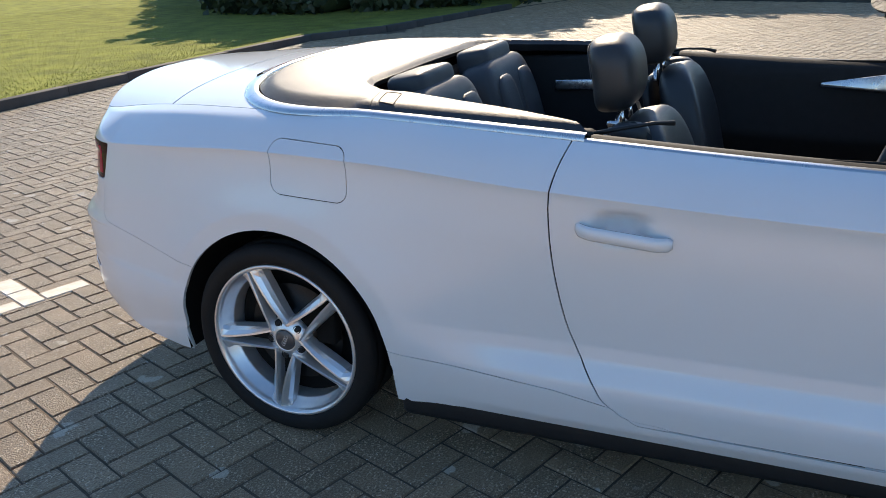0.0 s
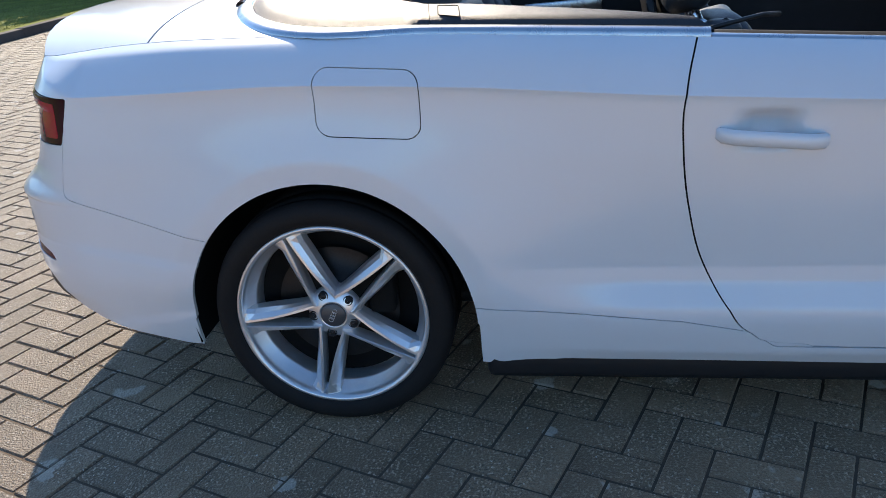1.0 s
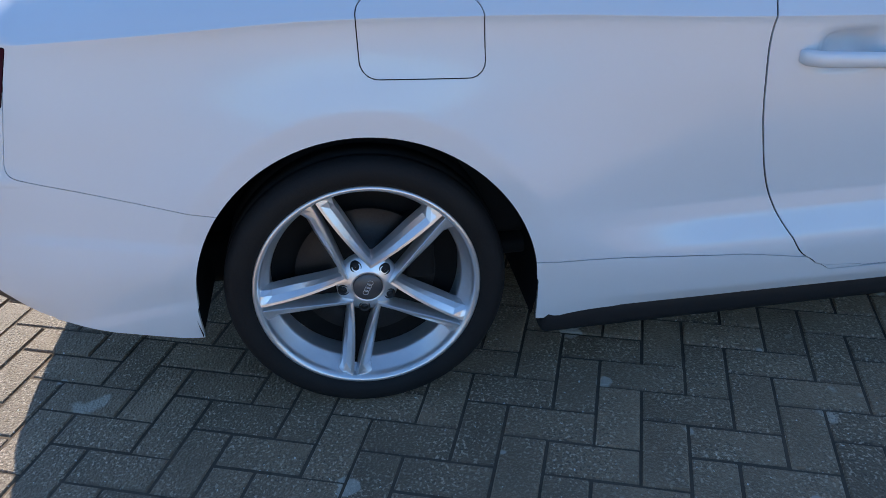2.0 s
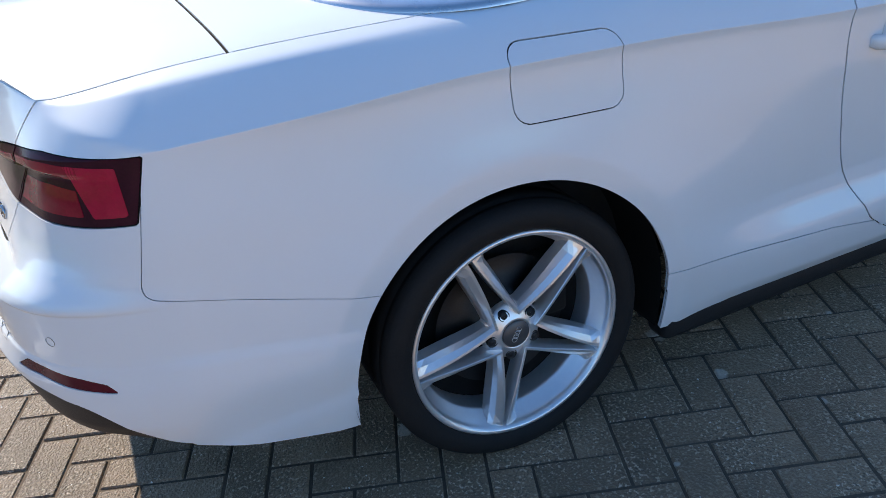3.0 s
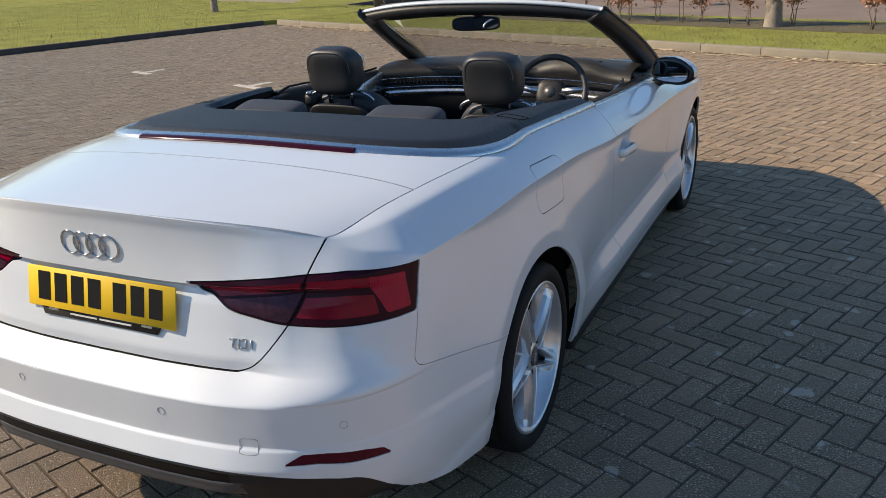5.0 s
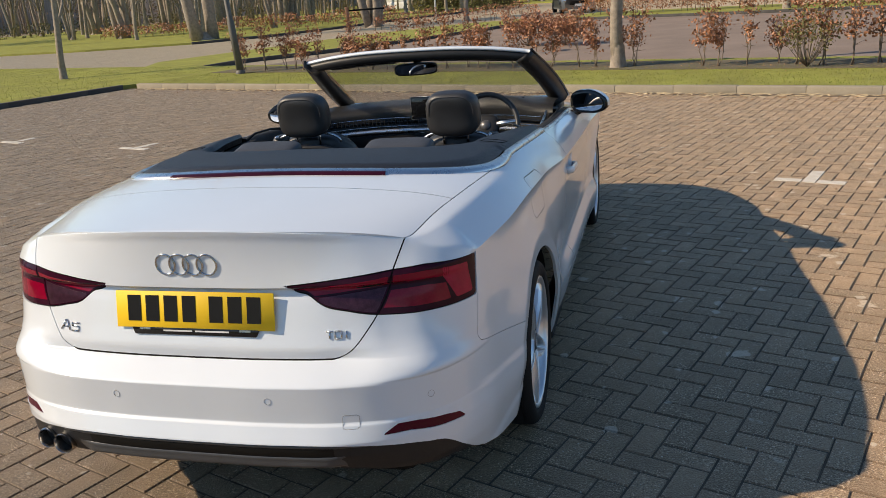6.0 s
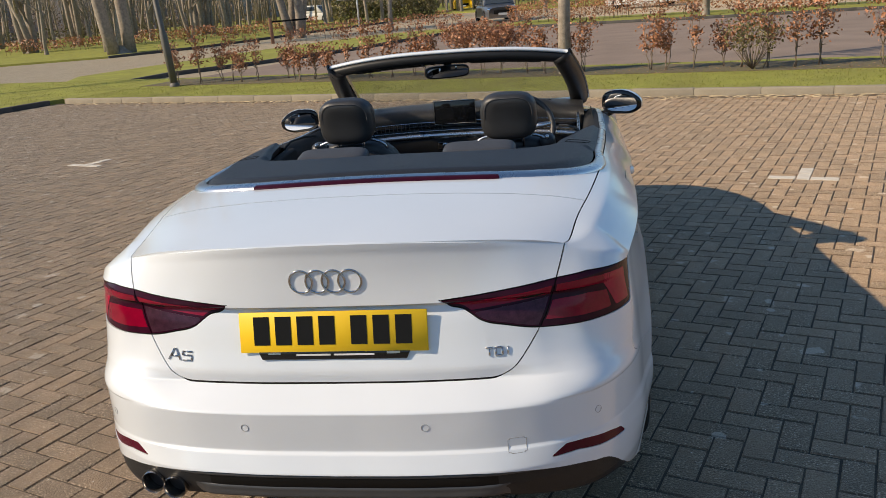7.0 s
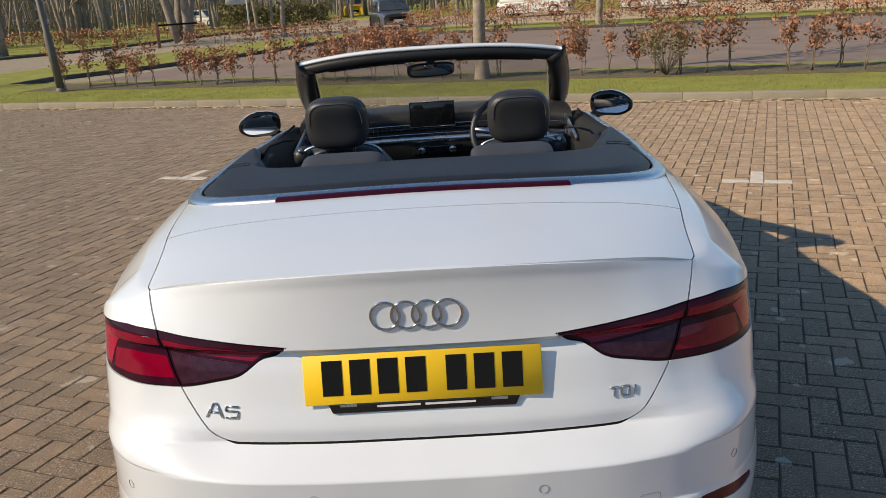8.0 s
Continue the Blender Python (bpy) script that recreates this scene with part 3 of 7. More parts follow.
def in_cabin(P):
    """Opening of the cabin in front of the folded top."""
    x, y = np.abs(P[:, 0]), P[:, 1]
    half = np.interp(y, [0.35, 0.54, 0.69, 0.925], [0.585, 0.644, 0.677, 0.736])
    q = np.stack([x - half + 0.17, 0.165 - y + 0.17], -1)
    return -(np.linalg.norm(np.maximum(q, 0), axis=-1) + np.minimum(q.max(-1), 0) - 0.17)


def deck_seam(P):
    return 0.62 * (P[:, 1] - (-0.487 + 0.035 * (P[:, 0] / 0.69) ** 2))


AG, BG = np.linspace(-1, 1, 121), np.linspace(0, 1, 150)
inset_side = lambda P, u, v: (0.9945 - np.abs(u))
lid_top = part("lid_top", to_mesh("lid_top", *surface(deck, AG, np.linspace(0, 0.4, 60), [neg(deck_seam), inset_side], 0.010)), PAINT, lid)
part("soft_top_lid", to_mesh("soft_top_lid", *surface(deck, AG, BG, [pos(deck_seam), inset_side, neg(in_cover), lambda P, u, v: 0.93 - P[:, 1]], 0.004)), PAINT, car,
               "white painted lid in front of the boot")


# near-black sheet under the deck: shade of its seams put into the colour
part("deck_structure", to_mesh("deck_structure", *surface(lambda a, b: deck(a, b, -0.006), np.linspace(-0.99, 0.99, 61), np.linspace(0.01, 1, 60), [lambda P, u, v: -in_cover(P) - 0.004, lambda P, u, v: 0.9 - P[:, 1]], 0)), CAVITY, car)


def cover_lift(a, b):
    P = deck(a, b)
    d = in_cover(P)
    P[:, 2] += 0.004 + 0.020 * smooth(0.0, 0.05, d) - 0.016 * smooth(0.05, 0.4, d) * smooth(0.9, 0.3, P[:, 1]) - 0.004
    o = -in_cabin(P)
    P[:, 2] -= 0.020 * (1 - smooth(0.0, 0.03, o))
    return P


def cover_split(P):
    return P[:, 1] - (0.28 + 0.16 * (np.abs(P[:, 0]) - 0.65))


cover = part("soft_top_cover", to_mesh("soft_top_cover", *surface(cover_lift, np.linspace(-1, 1, 161), BG, [lambda P, u, v: in_cover(P) - 0.016, neg(in_cabin), neg(cover_split, 0.0008)], 0.02)), FABRIC, car,
             "dark grey fabric cover over the folded roof")
for flip in (False, True):
    arm = surface(cover_lift, np.linspace(0.6, 1, 50), BG, [lambda P, u, v: in_cover(P) - 0.012, neg(in_cabin), pos(cover_split, 0.0008), lambda P, u, v: (0.845 + 1.3 * (np.abs(P[:, 0]) - 0.715) - P[:, 1]) * 0.6], 0.03, flip)
    part("cover_arm", to_mesh("cover_arm", *arm), FABRIC, car, "padded side arm of the roof cover")

# bright trim round the cover
_yy = np.concatenate([np.linspace(0.93, 0.26, 40), 0.25 - 0.545 * np.sin(np.linspace(0.0, math.pi / 2, 50)) ** (2 / 3.2)])
_xx = np.where(_yy > 0.25, side_x(_yy) - 0.015, 0.757 * np.maximum(1 - (np.maximum(0.25 - _yy, 0) / 0.545) ** 3.2, 0) ** (1 / 3.2))
half_loop = np.stack([_xx, _yy], 1)
loop = np.concatenate([half_loop, half_loop[:-1][::-1] * (-1, 1)])


def deck_height(x, y):
    """Height of the deck at a place."""
    b = (y - LID_Y) / (1.05 - LID_Y)
    for _ in range(6):
        k = edge_curve(S_CORNER + np.clip(b, 0, 1) * (S_DECK - S_CORNER))
        a = np.clip(np.abs(x) / k[..., 0], 0, 1)
        yc = LID_Y + b * (1.05 - LID_Y)
        now = yc + (k[..., 1] - yc) * a**2.2
        b = b + (y - now) / (1.05 - LID_Y)
    return deck(a, np.clip(b, 0, 1))[..., 2]


def cover_top(x, y):
    """Height of the padded cover at a place."""
    z = float(deck_height(np.array(x), np.array(y)))
    d = in_cover(np.array([[x, y, z]]))[0]
    return z + 0.020 * float(smooth(0.0, 0.05, d)) - 0.016 * float(smooth(0.05, 0.4, d)) * float(smooth(0.9, 0.3, y))


for sx in (1, -1):
    outline = []
    for (xa, ya), (xb, yb) in zip(((0.715, 0.312), (0.630, 0.300), (0.640, 0.352), (0.728, 0.366)), ((0.630, 0.300), (0.640, 0.352), (0.728, 0.366), (0.715, 0.312))):
        for t in np.linspace(0.06, 0.94, 6):
            px_, py_ = xa + (xb - xa) * t, ya + (yb - ya) * t
            outline.append((sx * px_, py_, cover_top(px_, py_) + 0.0006))
    part("cover_flap_seam", to_mesh("cover_flap_seam", *tube(outline, 0.0013, 6, True)), CAVITY, car)


def band(path, shape, lift=0.0):
    """Strip along a plan path; shape: rows of (outward, up)."""
    t = np.gradient(path, axis=0)
    t /= np.linalg.norm(t, axis=1, keepdims=True) + 1e-9
    out = np.stack([t[:, 1], -t[:, 0]], 1)
    z = deck_height(path[:, 0], path[:, 1])
    V, F, n = [], [], len(shape)
    for i, p in enumerate(path):
        narrow = 1 - 0.62 * float(smooth(-0.05, 0.3, p[1]))
        for o, h in shape:
            o = o * narrow if o > 0 else o
            V.append((p[0] + out[i, 0] * -o, p[1] + out[i, 1] * -o, z[i] + h + lift))
    for i in range(len(path) - 1):
        for j in range(n - 1):
            F.append([i * n + j, i * n + j + 1, (i + 1) * n + j + 1, (i + 1) * n + j])
    return np.array(V), F


part("cover_trim", to_mesh("cover_trim", *band(loop, [(-0.018, -0.004), (-0.018, 0.010), (-0.014, 0.0135), (-0.002, 0.0125), (0.012, 0.0085), (0.026, 0.0025), (0.028, -0.006)])), SILVER, car,
     "satin aluminium trim round the roof cover")
rear_arc = loop[np.abs(loop[:, 0]) < 0.415]
rear_arc = rear_arc[rear_arc[:, 1] < 0]
part("high_brake_light", to_mesh("high_brake_light", *band(rear_arc, [(0.013, -0.002), (0.013, 0.0095), (0.017, 0.0105), (0.036, 0.0055), (0.039, -0.004)])), LENS_SMOKE, car, "dark red high-level brake light strip")
belt = np.stack([side_x(np.linspace(0.93, 2.0, 40)) - 0.012, np.linspace(0.93, 2.0, 40)], 1)
_be = edge_curve(np.linspace(S_CORNER, 3.75, 300))
for flip in (False, True):
    zz = np.interp(belt[:, 1], _be[:, 1], _be[:, 2])
    V, F, shape = [], [], [(-0.03, -0.02), (-0.03, 0.001), (-0.012, 0.006), (0.0, 0.007), (0.010, 0.003), (0.0115, -0.006)]
    for i, p in enumerate(belt):
        V += [(p[0] + o, p[1], zz[i] + h) for o, h in shape]
    F = [[i * 6 + j, (i + 1) * 6 + j, (i + 1) * 6 + j + 1, i * 6 + j + 1] for i in range(len(belt) - 1) for j in range(5)]
    V = np.array(V)
    if flip:
        V, F = V * (-1, 1, 1), [f[::-1] for f in F]
    part("belt_trim", to_mesh("belt_trim", V, F), SILVER, doors[1 if flip else 0], "satin aluminium belt trim")

# ---- number plate, badges ----
rec = [Vector((0, -0.952, 0.756)), Vector((0, -0.929, 0.864))]
tilt = math.atan2(rec[1].y - rec[0].y, rec[1].z - rec[0].z)
plate_m = Matrix.Translation((0, -0.9415, 0.810)) @ Matrix.Rotation(math.pi / 2 - tilt, 4, "X")
plate = part("number_plate", box(0, 0, 0, 0.52, 0.111, 0.004, 0.0018, 1), PLATE, lid, "yellow rear number plate", plate_m)
x0 = -0.222
for k in range(7):
    wide = 0.050
    part("character_bar", box(x0 + wide / 2, 0.004, 0.0026, wide - 0.006, 0.078, 0.0012), INK, plate)
    x0 += 0.061 if k != 3 else 0.088
holder = part("plate_strip", shaped(box(0, -0.064, -0.001, 0.42, 0.024, 0.006, 0.003, 2), lambda x, y, z: (x * (1 - 3.0 * max(0.0, -0.060 - y)), y, z)), GLOSS_BLACK, plate, "black strip below the number plate")
for bx, bw in ((-0.055, 0.095), (0.058, 0.11)):
    part("text_bar", box(bx, -0.0625, 0.0024, bw, 0.0045, 0.0012), PALE_INK, holder)
for bx in (-0.165, 0.165):
    part("screw_tab", box(bx, -0.058, 0.0024, 0.036, 0.006, 0.0012), SILVER, holder)

for k in range(4):
    cx = -0.004 + (k - 1.5) * 0.0447
    w, n = on_skin(x=abs(cx), z=0.86)
    pts = []
    for a in np.linspace(0, 2 * math.pi, 48, endpoint=False):
        pts.append((cx + 0.0312 * math.cos(a), 0.0, 0.950 + 0.0312 * math.sin(a)))
    # lies against the hollow of the lid
    ss = np.clip(np.abs([p[0] for p in pts]) * 1.17, 0, 0.7)
    grid_v = np.linspace(0.72, 1, 60)
    ring_pts = []
    for (px, _, pz), s_ in zip(pts, ss):
        col = shell(np.full(60, s_), grid_v)
        ring_pts.append((px, float(np.interp(pz, col[:, 2], col[:, 1])) - 0.0016, pz))
    V, F = tube(ring_pts, 0.0031, 10, True)
    part("badge_ring", to_mesh("badge_ring", V, F), BADGE, lid, "chrome ring of the boot badge")


def letter_bars(shapes, x, z, h, name, label):
    """Chrome strokes of a raised badge on the lid; strokes in units of its height."""
    for a, b in shapes:
        ends = []
        for u, v in (a, b):
            xx, zz = x + u * h, z + v * h
            w, n = on_skin(x=abs(xx), z=zz)
            ends.append(Vector((xx, w.y - 0.0015, zz)))
        V, F = tube(ends, 0.0026, 8)
        part(name, to_mesh(name, V, F), BADGE, lid, label)


letter_bars([((0, 1), (1.0, 1)), ((0.5, 0), (0.5, 1))], 0.408, 0.730, 0.020, "badge_stroke", "chrome badge stroke")
letter_bars([((0, 0), (0, 1)), ((0, 1), (0.9, 1)), ((0, 0), (0.9, 0)), ((0.9, 0), (0.9, 1))], 0.434, 0.730, 0.020, "badge_stroke", "chrome badge stroke")
letter_bars([((0, 0), (0, 1))], 0.466, 0.730, 0.020, "badge_stroke", "chrome badge stroke")
letter_bars([((0, 0), (0.62, 1)), ((0.62, 1), (0.86, 1)), ((0.86, 1), (1.28, 0)), ((0.30, 0.34), (1.1, 0.34))], -0.490, 0.728, 0.029, "badge_stroke", "chrome badge stroke")
letter_bars([((0, 0), (0.95, 0)), ((0.95, 0), (1.0, 0.45)), ((1.0, 0.45), (0, 0.5)), ((0, 0.5), (0, 0.8)), ((0, 0.8), (1.05, 0.8))], -0.444, 0.728, 0.029, "badge_stroke", "chrome badge stroke")

# ---- black lower valance, exhaust tips ----
valance_low = hermite([(0.0, 0.358), (0.45, 0.352), (0.60, 0.336), (0.70, 0.324), (0.74, 0.322), (0.80, 0.300)])
valance = part("rear_valance", to_mesh("rear_valance", *surface(lambda s, v: full_shell(s, v) + np.stack([0 * s, 0.006 + 0 * s, 0 * s], -1), s_range(-1.02, 1.02, 0.014), np.linspace(0.08, 0.45, 60),
               [lambda P, u, v: -above_bottom(P) - 0.001, lambda P, u, v: P[:, 2] - valance_low(np.abs(P[:, 0])), lambda P, u, v: -0.72 - P[:, 1]], 0.05)), PLASTIC, car, "black plastic rear valance")
def valance_sweep(x0, x1, rows, n=60):
    """Section of (height, outward) rows carried along the bumper's lower skin."""
    V, m = [], len(rows)
    for xx in np.linspace(x0, x1, n):
        side = float(smooth(0.50, 0.76, abs(xx)))
        end = float(smooth(0.0, 0.05, min(xx - x0, x1 - xx)))
        for zz, out in rows:
            w, _ = on_skin(x=abs(xx), z=zz)
            V.append((xx, w.y + 0.006 - out * (1 - 0.7 * side) * end, zz + 0.010 * side - 0.5 * (0.443 - float(white_low(abs(xx)))) * side))
    F = [[i * m + j, (i + 1) * m + j, (i + 1) * m + j + 1, i * m + j + 1] for i in range(n - 1) for j in range(m - 1)]
    return V, F


SATIN = material("satin_dark_plastic", (0.060, 0.061, 0.064), 0.34, 0.0, (0.046, 0.047, 0.050), 18, 500, bump=0.06, spec=0.5)
part("valance_lip", to_mesh("valance_lip", *valance_sweep(-0.66, 0.66, [(0.444, -0.006), (0.441, 0.002), (0.436, 0.004), (0.432, 0.003), (0.430, -0.004)])), SATIN, valance)
part("valance_insert", to_mesh("valance_insert", *valance_sweep(-0.37, 0.43, [(0.431, 0.001), (0.428, 0.002), (0.402, 0.002), (0.398, 0.001)])), INK, valance, "black insert strip")
part("valance_blade", to_mesh("valance_blade", *valance_sweep(-0.42, 0.46, [(0.403, -0.004), (0.399, 0.004), (0.390, 0.006), (0.380, 0.010), (0.374, 0.014), (0.368, 0.014), (0.362, 0.009), (0.358, -0.02)])), SATIN, valance,
     "protruding satin lower blade")
for ex, ey in ((-0.565, -0.985), (-0.487, -1.010)):
    pipe = lathe([(0.0, 0.033), (-0.004, 0.0345), (-0.010, 0.035), (-0.14, 0.033), (-0.14, 0.029), (-0.006, 0.0295), (0.0, 0.033)], 40, "y")
    V, F = pipe
    V = np.asarray(V) * (1, -1, 1)
    part("exhaust_tip", to_mesh("exhaust_tip", V, [f[::-1] for f in F]), EXHAUST, car, "round dull chrome exhaust tip", Matrix.Translation((ex, ey - 0.022, 0.380)))
    part("exhaust_bore", to_mesh("exhaust_bore", *moved(lathe([(0.0, 0.030), (0.0, 0.001)], 24, "y"), Matrix.Translation((ex, ey + 0.08, 0.384)))), CAVITY, car)

# ---- wheels: five twin spokes ----
def spoke_blade(sgn):
    """One blade of a twin spoke, pointing along +y; x is outward: a narrow machined ridge with a wide outer flank that spreads into the rim."""
    V, F = [], []
    steps = np.linspace(0, 1, 12)
    for t in steps:
        r = 0.040 + (0.252 - 0.040) * t
        c = sgn * (0.0070 + 0.0240 * (1 - t) ** 1.6)
        face = -0.016 + 0.010 * math.sin(math.pi * min(t * 0.8 + 0.15, 1)) + 0.008 * t
        wide = 0.005 + 0.013 * float(smooth(0.0, 0.75, t)) + 0.012 * float(smooth(0.80, 1.0, t))
        drop = 0.026 - 0.014 * float(smooth(0.78, 1.0, t))
        pts = [(-0.064, c - sgn * 0.0050), (face - 0.020, c - sgn * 0.0042), (face - 0.002, c - sgn * 0.0026), (face, c - sgn * 0.0012), (face - 0.001, c + sgn * 0.0045),
               (face - drop * 0.45, c + sgn * (0.006 + wide * 0.62)), (face - drop, c + sgn * (0.007 + wide)), (-0.060, c + sgn * (0.008 + wide))]
        V += [(x, r, z) for x, z in pts]
    n, m = 8, len(steps)
    for i in range(m - 1):
        for j in range(n):
            k = (j + 1) % n
            F.append([i * n + j, (i + 1) * n + j, (i + 1) * n + k, i * n + k])
    F += [list(range(n)), [(m - 1) * n + k for k in range(n)][::-1]]
    if sgn < 0:
        F = [f[::-1] for f in F]
    return np.array(V), F


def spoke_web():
    """Recessed floor between the two blades of a spoke, drawn near black as the groove's shade."""
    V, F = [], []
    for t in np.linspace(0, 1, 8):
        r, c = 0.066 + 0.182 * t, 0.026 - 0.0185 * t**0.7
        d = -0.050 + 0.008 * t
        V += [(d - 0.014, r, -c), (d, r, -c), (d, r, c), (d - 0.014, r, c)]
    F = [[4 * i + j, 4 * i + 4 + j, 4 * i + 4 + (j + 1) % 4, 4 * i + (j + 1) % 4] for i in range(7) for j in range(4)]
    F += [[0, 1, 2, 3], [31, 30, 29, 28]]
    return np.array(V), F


def wheel_meshes():
    rim = lathe([(-0.195, 0.236), (-0.17, 0.224), (-0.06, 0.221), (-0.050, 0.224), (-0.046, 0.231), (-0.026, 0.2355), (-0.022, 0.2400), (-0.010, 0.2425), (-0.005, 0.2440), (0.001, 0.2470), (0.0035, 0.2515), (0.0025, 0.2565), (-0.005, 0.2590), (-0.03, 0.257)], 96)
    hub = lathe([(-0.06, 0.074), (-0.034, 0.072), (-0.026, 0.064), (-0.020, 0.050), (-0.015, 0.040), (-0.013, 0.0355), (-0.020, 0.0345), (-0.020, 0.001)], 60)
    tyre = lathe([(-0.020, 0.250), (-0.004, 0.2565), (0.001, 0.2590), (0.004, 0.2640), (0.0065, 0.2660), (0.0095, 0.280), (0.0105, 0.292), (0.009, 0.2960), (0.0085, 0.2985), (0.003, 0.308), (-0.006, 0.3155), (-0.018, 0.3195), (-0.028, 0.3210), (-0.030, 0.3180),
                  (-0.036, 0.3180), (-0.038, 0.3215), (-0.090, 0.3215), (-0.092, 0.3160), (-0.100, 0.3160), (-0.102, 0.3215), (-0.2, 0.3210), (-0.222, 0.315), (-0.235, 0.297), (-0.23, 0.252)], 112)
    disc = lathe([(-0.085, 0.165), (-0.085, 0.085), (-0.06, 0.08), (-0.06, 0.02)], 72)
    well = lathe([(-0.11, 0.222), (-0.115, 0.168), (-0.12, 0.02)], 64)
    cap = lathe([(-0.021, 0.0335), (-0.013, 0.0335), (-0.0105, 0.0315), (-0.0105, 0.001)], 40)
    bolt = lathe([(-0.03, 0.0130), (-0.0190, 0.0130), (-0.0182, 0.0118), (-0.024, 0.0105), (-0.024, 0.008), (-0.018, 0.0075), (-0.018, 0.0005)], 20)
    return {k: to_mesh(k, *v) for k, v in dict(rim=rim, hub=hub, tyre=tyre, brake_disc=disc, brake_shield=well, centre_cap=cap, wheel_bolt=bolt).items()}


WM = wheel_meshes()
BLADES = [to_mesh("spoke", *spoke_blade(sg), flat=True) for sg in (1, -1)]
WEB = to_mesh("spoke_web", *spoke_web(), flat=True)
CAP_RING = to_mesh("cap_mark", *both([moved(tube([(0, 0.0062 * math.cos(a), 0.0062 * math.sin(a)) for a in np.linspace(0, 2 * math.pi, 24, endpoint=False)], 0.0009, 6, True), Matrix.Translation((-0.0098, (k - 1.5) * 0.0088, 0))) for k in range(4)]))
CALIPER = bpy.data.meshes.new("brake_caliper")
_c = box(-0.085, 0.125, 0.06, 0.07, 0.07, 0.15, 0.012, 2)
_c.to_mesh(CALIPER)
_c.free()


def wheel(x, y, phase, flip):
    hub = new("wheel")
    hub.parent = car
    tagged(hub, "silver twin-spoke alloy wheel with a low-profile tyre")
    hub.matrix_basis = Matrix.Translation((x, y, 0.3205)) @ (Matrix.Rotation(math.pi, 4, "Z") if flip else Matrix())
    part("tyre", WM["tyre"], RUBBER, hub, "black rubber tyre")
    part("rim", WM["rim"], ALLOY, hub)
    part("wheel_hub", WM["hub"], ALLOY, hub)
    part("brake_disc", WM["brake_disc"], DISC, hub, "steel brake disc")
    part("brake_shield", WM["brake_shield"], CAVITY, hub)
    part("brake_caliper", CALIPER, CAVITY, hub)
    part("centre_cap", WM["centre_cap"], CAP_GREY, hub, "dark grey centre cap")
    part("cap_mark", CAP_RING, SILVER, hub, at=Matrix.Rotation(phase + radians(20), 4, "X"))
    for k in range(5):
        turn = Matrix.Rotation(phase + 2 * math.pi * k / 5, 4, "X")
        for m in BLADES:
            part("spoke", m, ALLOY, hub, at=turn)
        # near black instead of alloy: shade between the blades is in the colour
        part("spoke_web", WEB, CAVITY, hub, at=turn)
        part("wheel_bolt", WM["wheel_bolt"], PLASTIC, hub, at=turn @ Matrix.Translation((0, 0.056, 0)))


for wy in (0.0, WHEELBASE):
    track = 0.881 if wy == 0 else 0.912
    wheel(track, wy, radians(42), False)
    wheel(-track, wy, radians(20), True)

# wheel-arch liners and underbody
for flip in (1, -1):
    for wy in (0.0, WHEELBASE):
        V, F = [], []
        ang = np.linspace(-0.30, math.pi + 0.20, 30)
        for xx in (0.868, 0.55):
            V += [(flip * xx, wy + ARCH_Y + 0.395 * math.cos(a), ARCH_Z + 0.395 * math.sin(a)) for a in ang]
        n = len(ang)
        F = [[i, i + 1, n + i + 1, n + i] for i in range(n - 1)] + [list(range(n, 2 * n))]
        part("arch_liner", to_mesh("arch_liner", V, F), CAVITY, car)
part("underbody", box(0, 1.35, 0.27, 1.20, 4.3, 0.14, 0.05, 2), CAVITY, car)
for sx in (1, -1):
    part("sill_skirt", shaped(box(sx * 0.845, 1.39, 0.185, 0.08, 1.98, 0.085, 0.02, 2), lambda x, y, z: (x, y, z)), PLASTIC, car, "black plastic sill skirt")

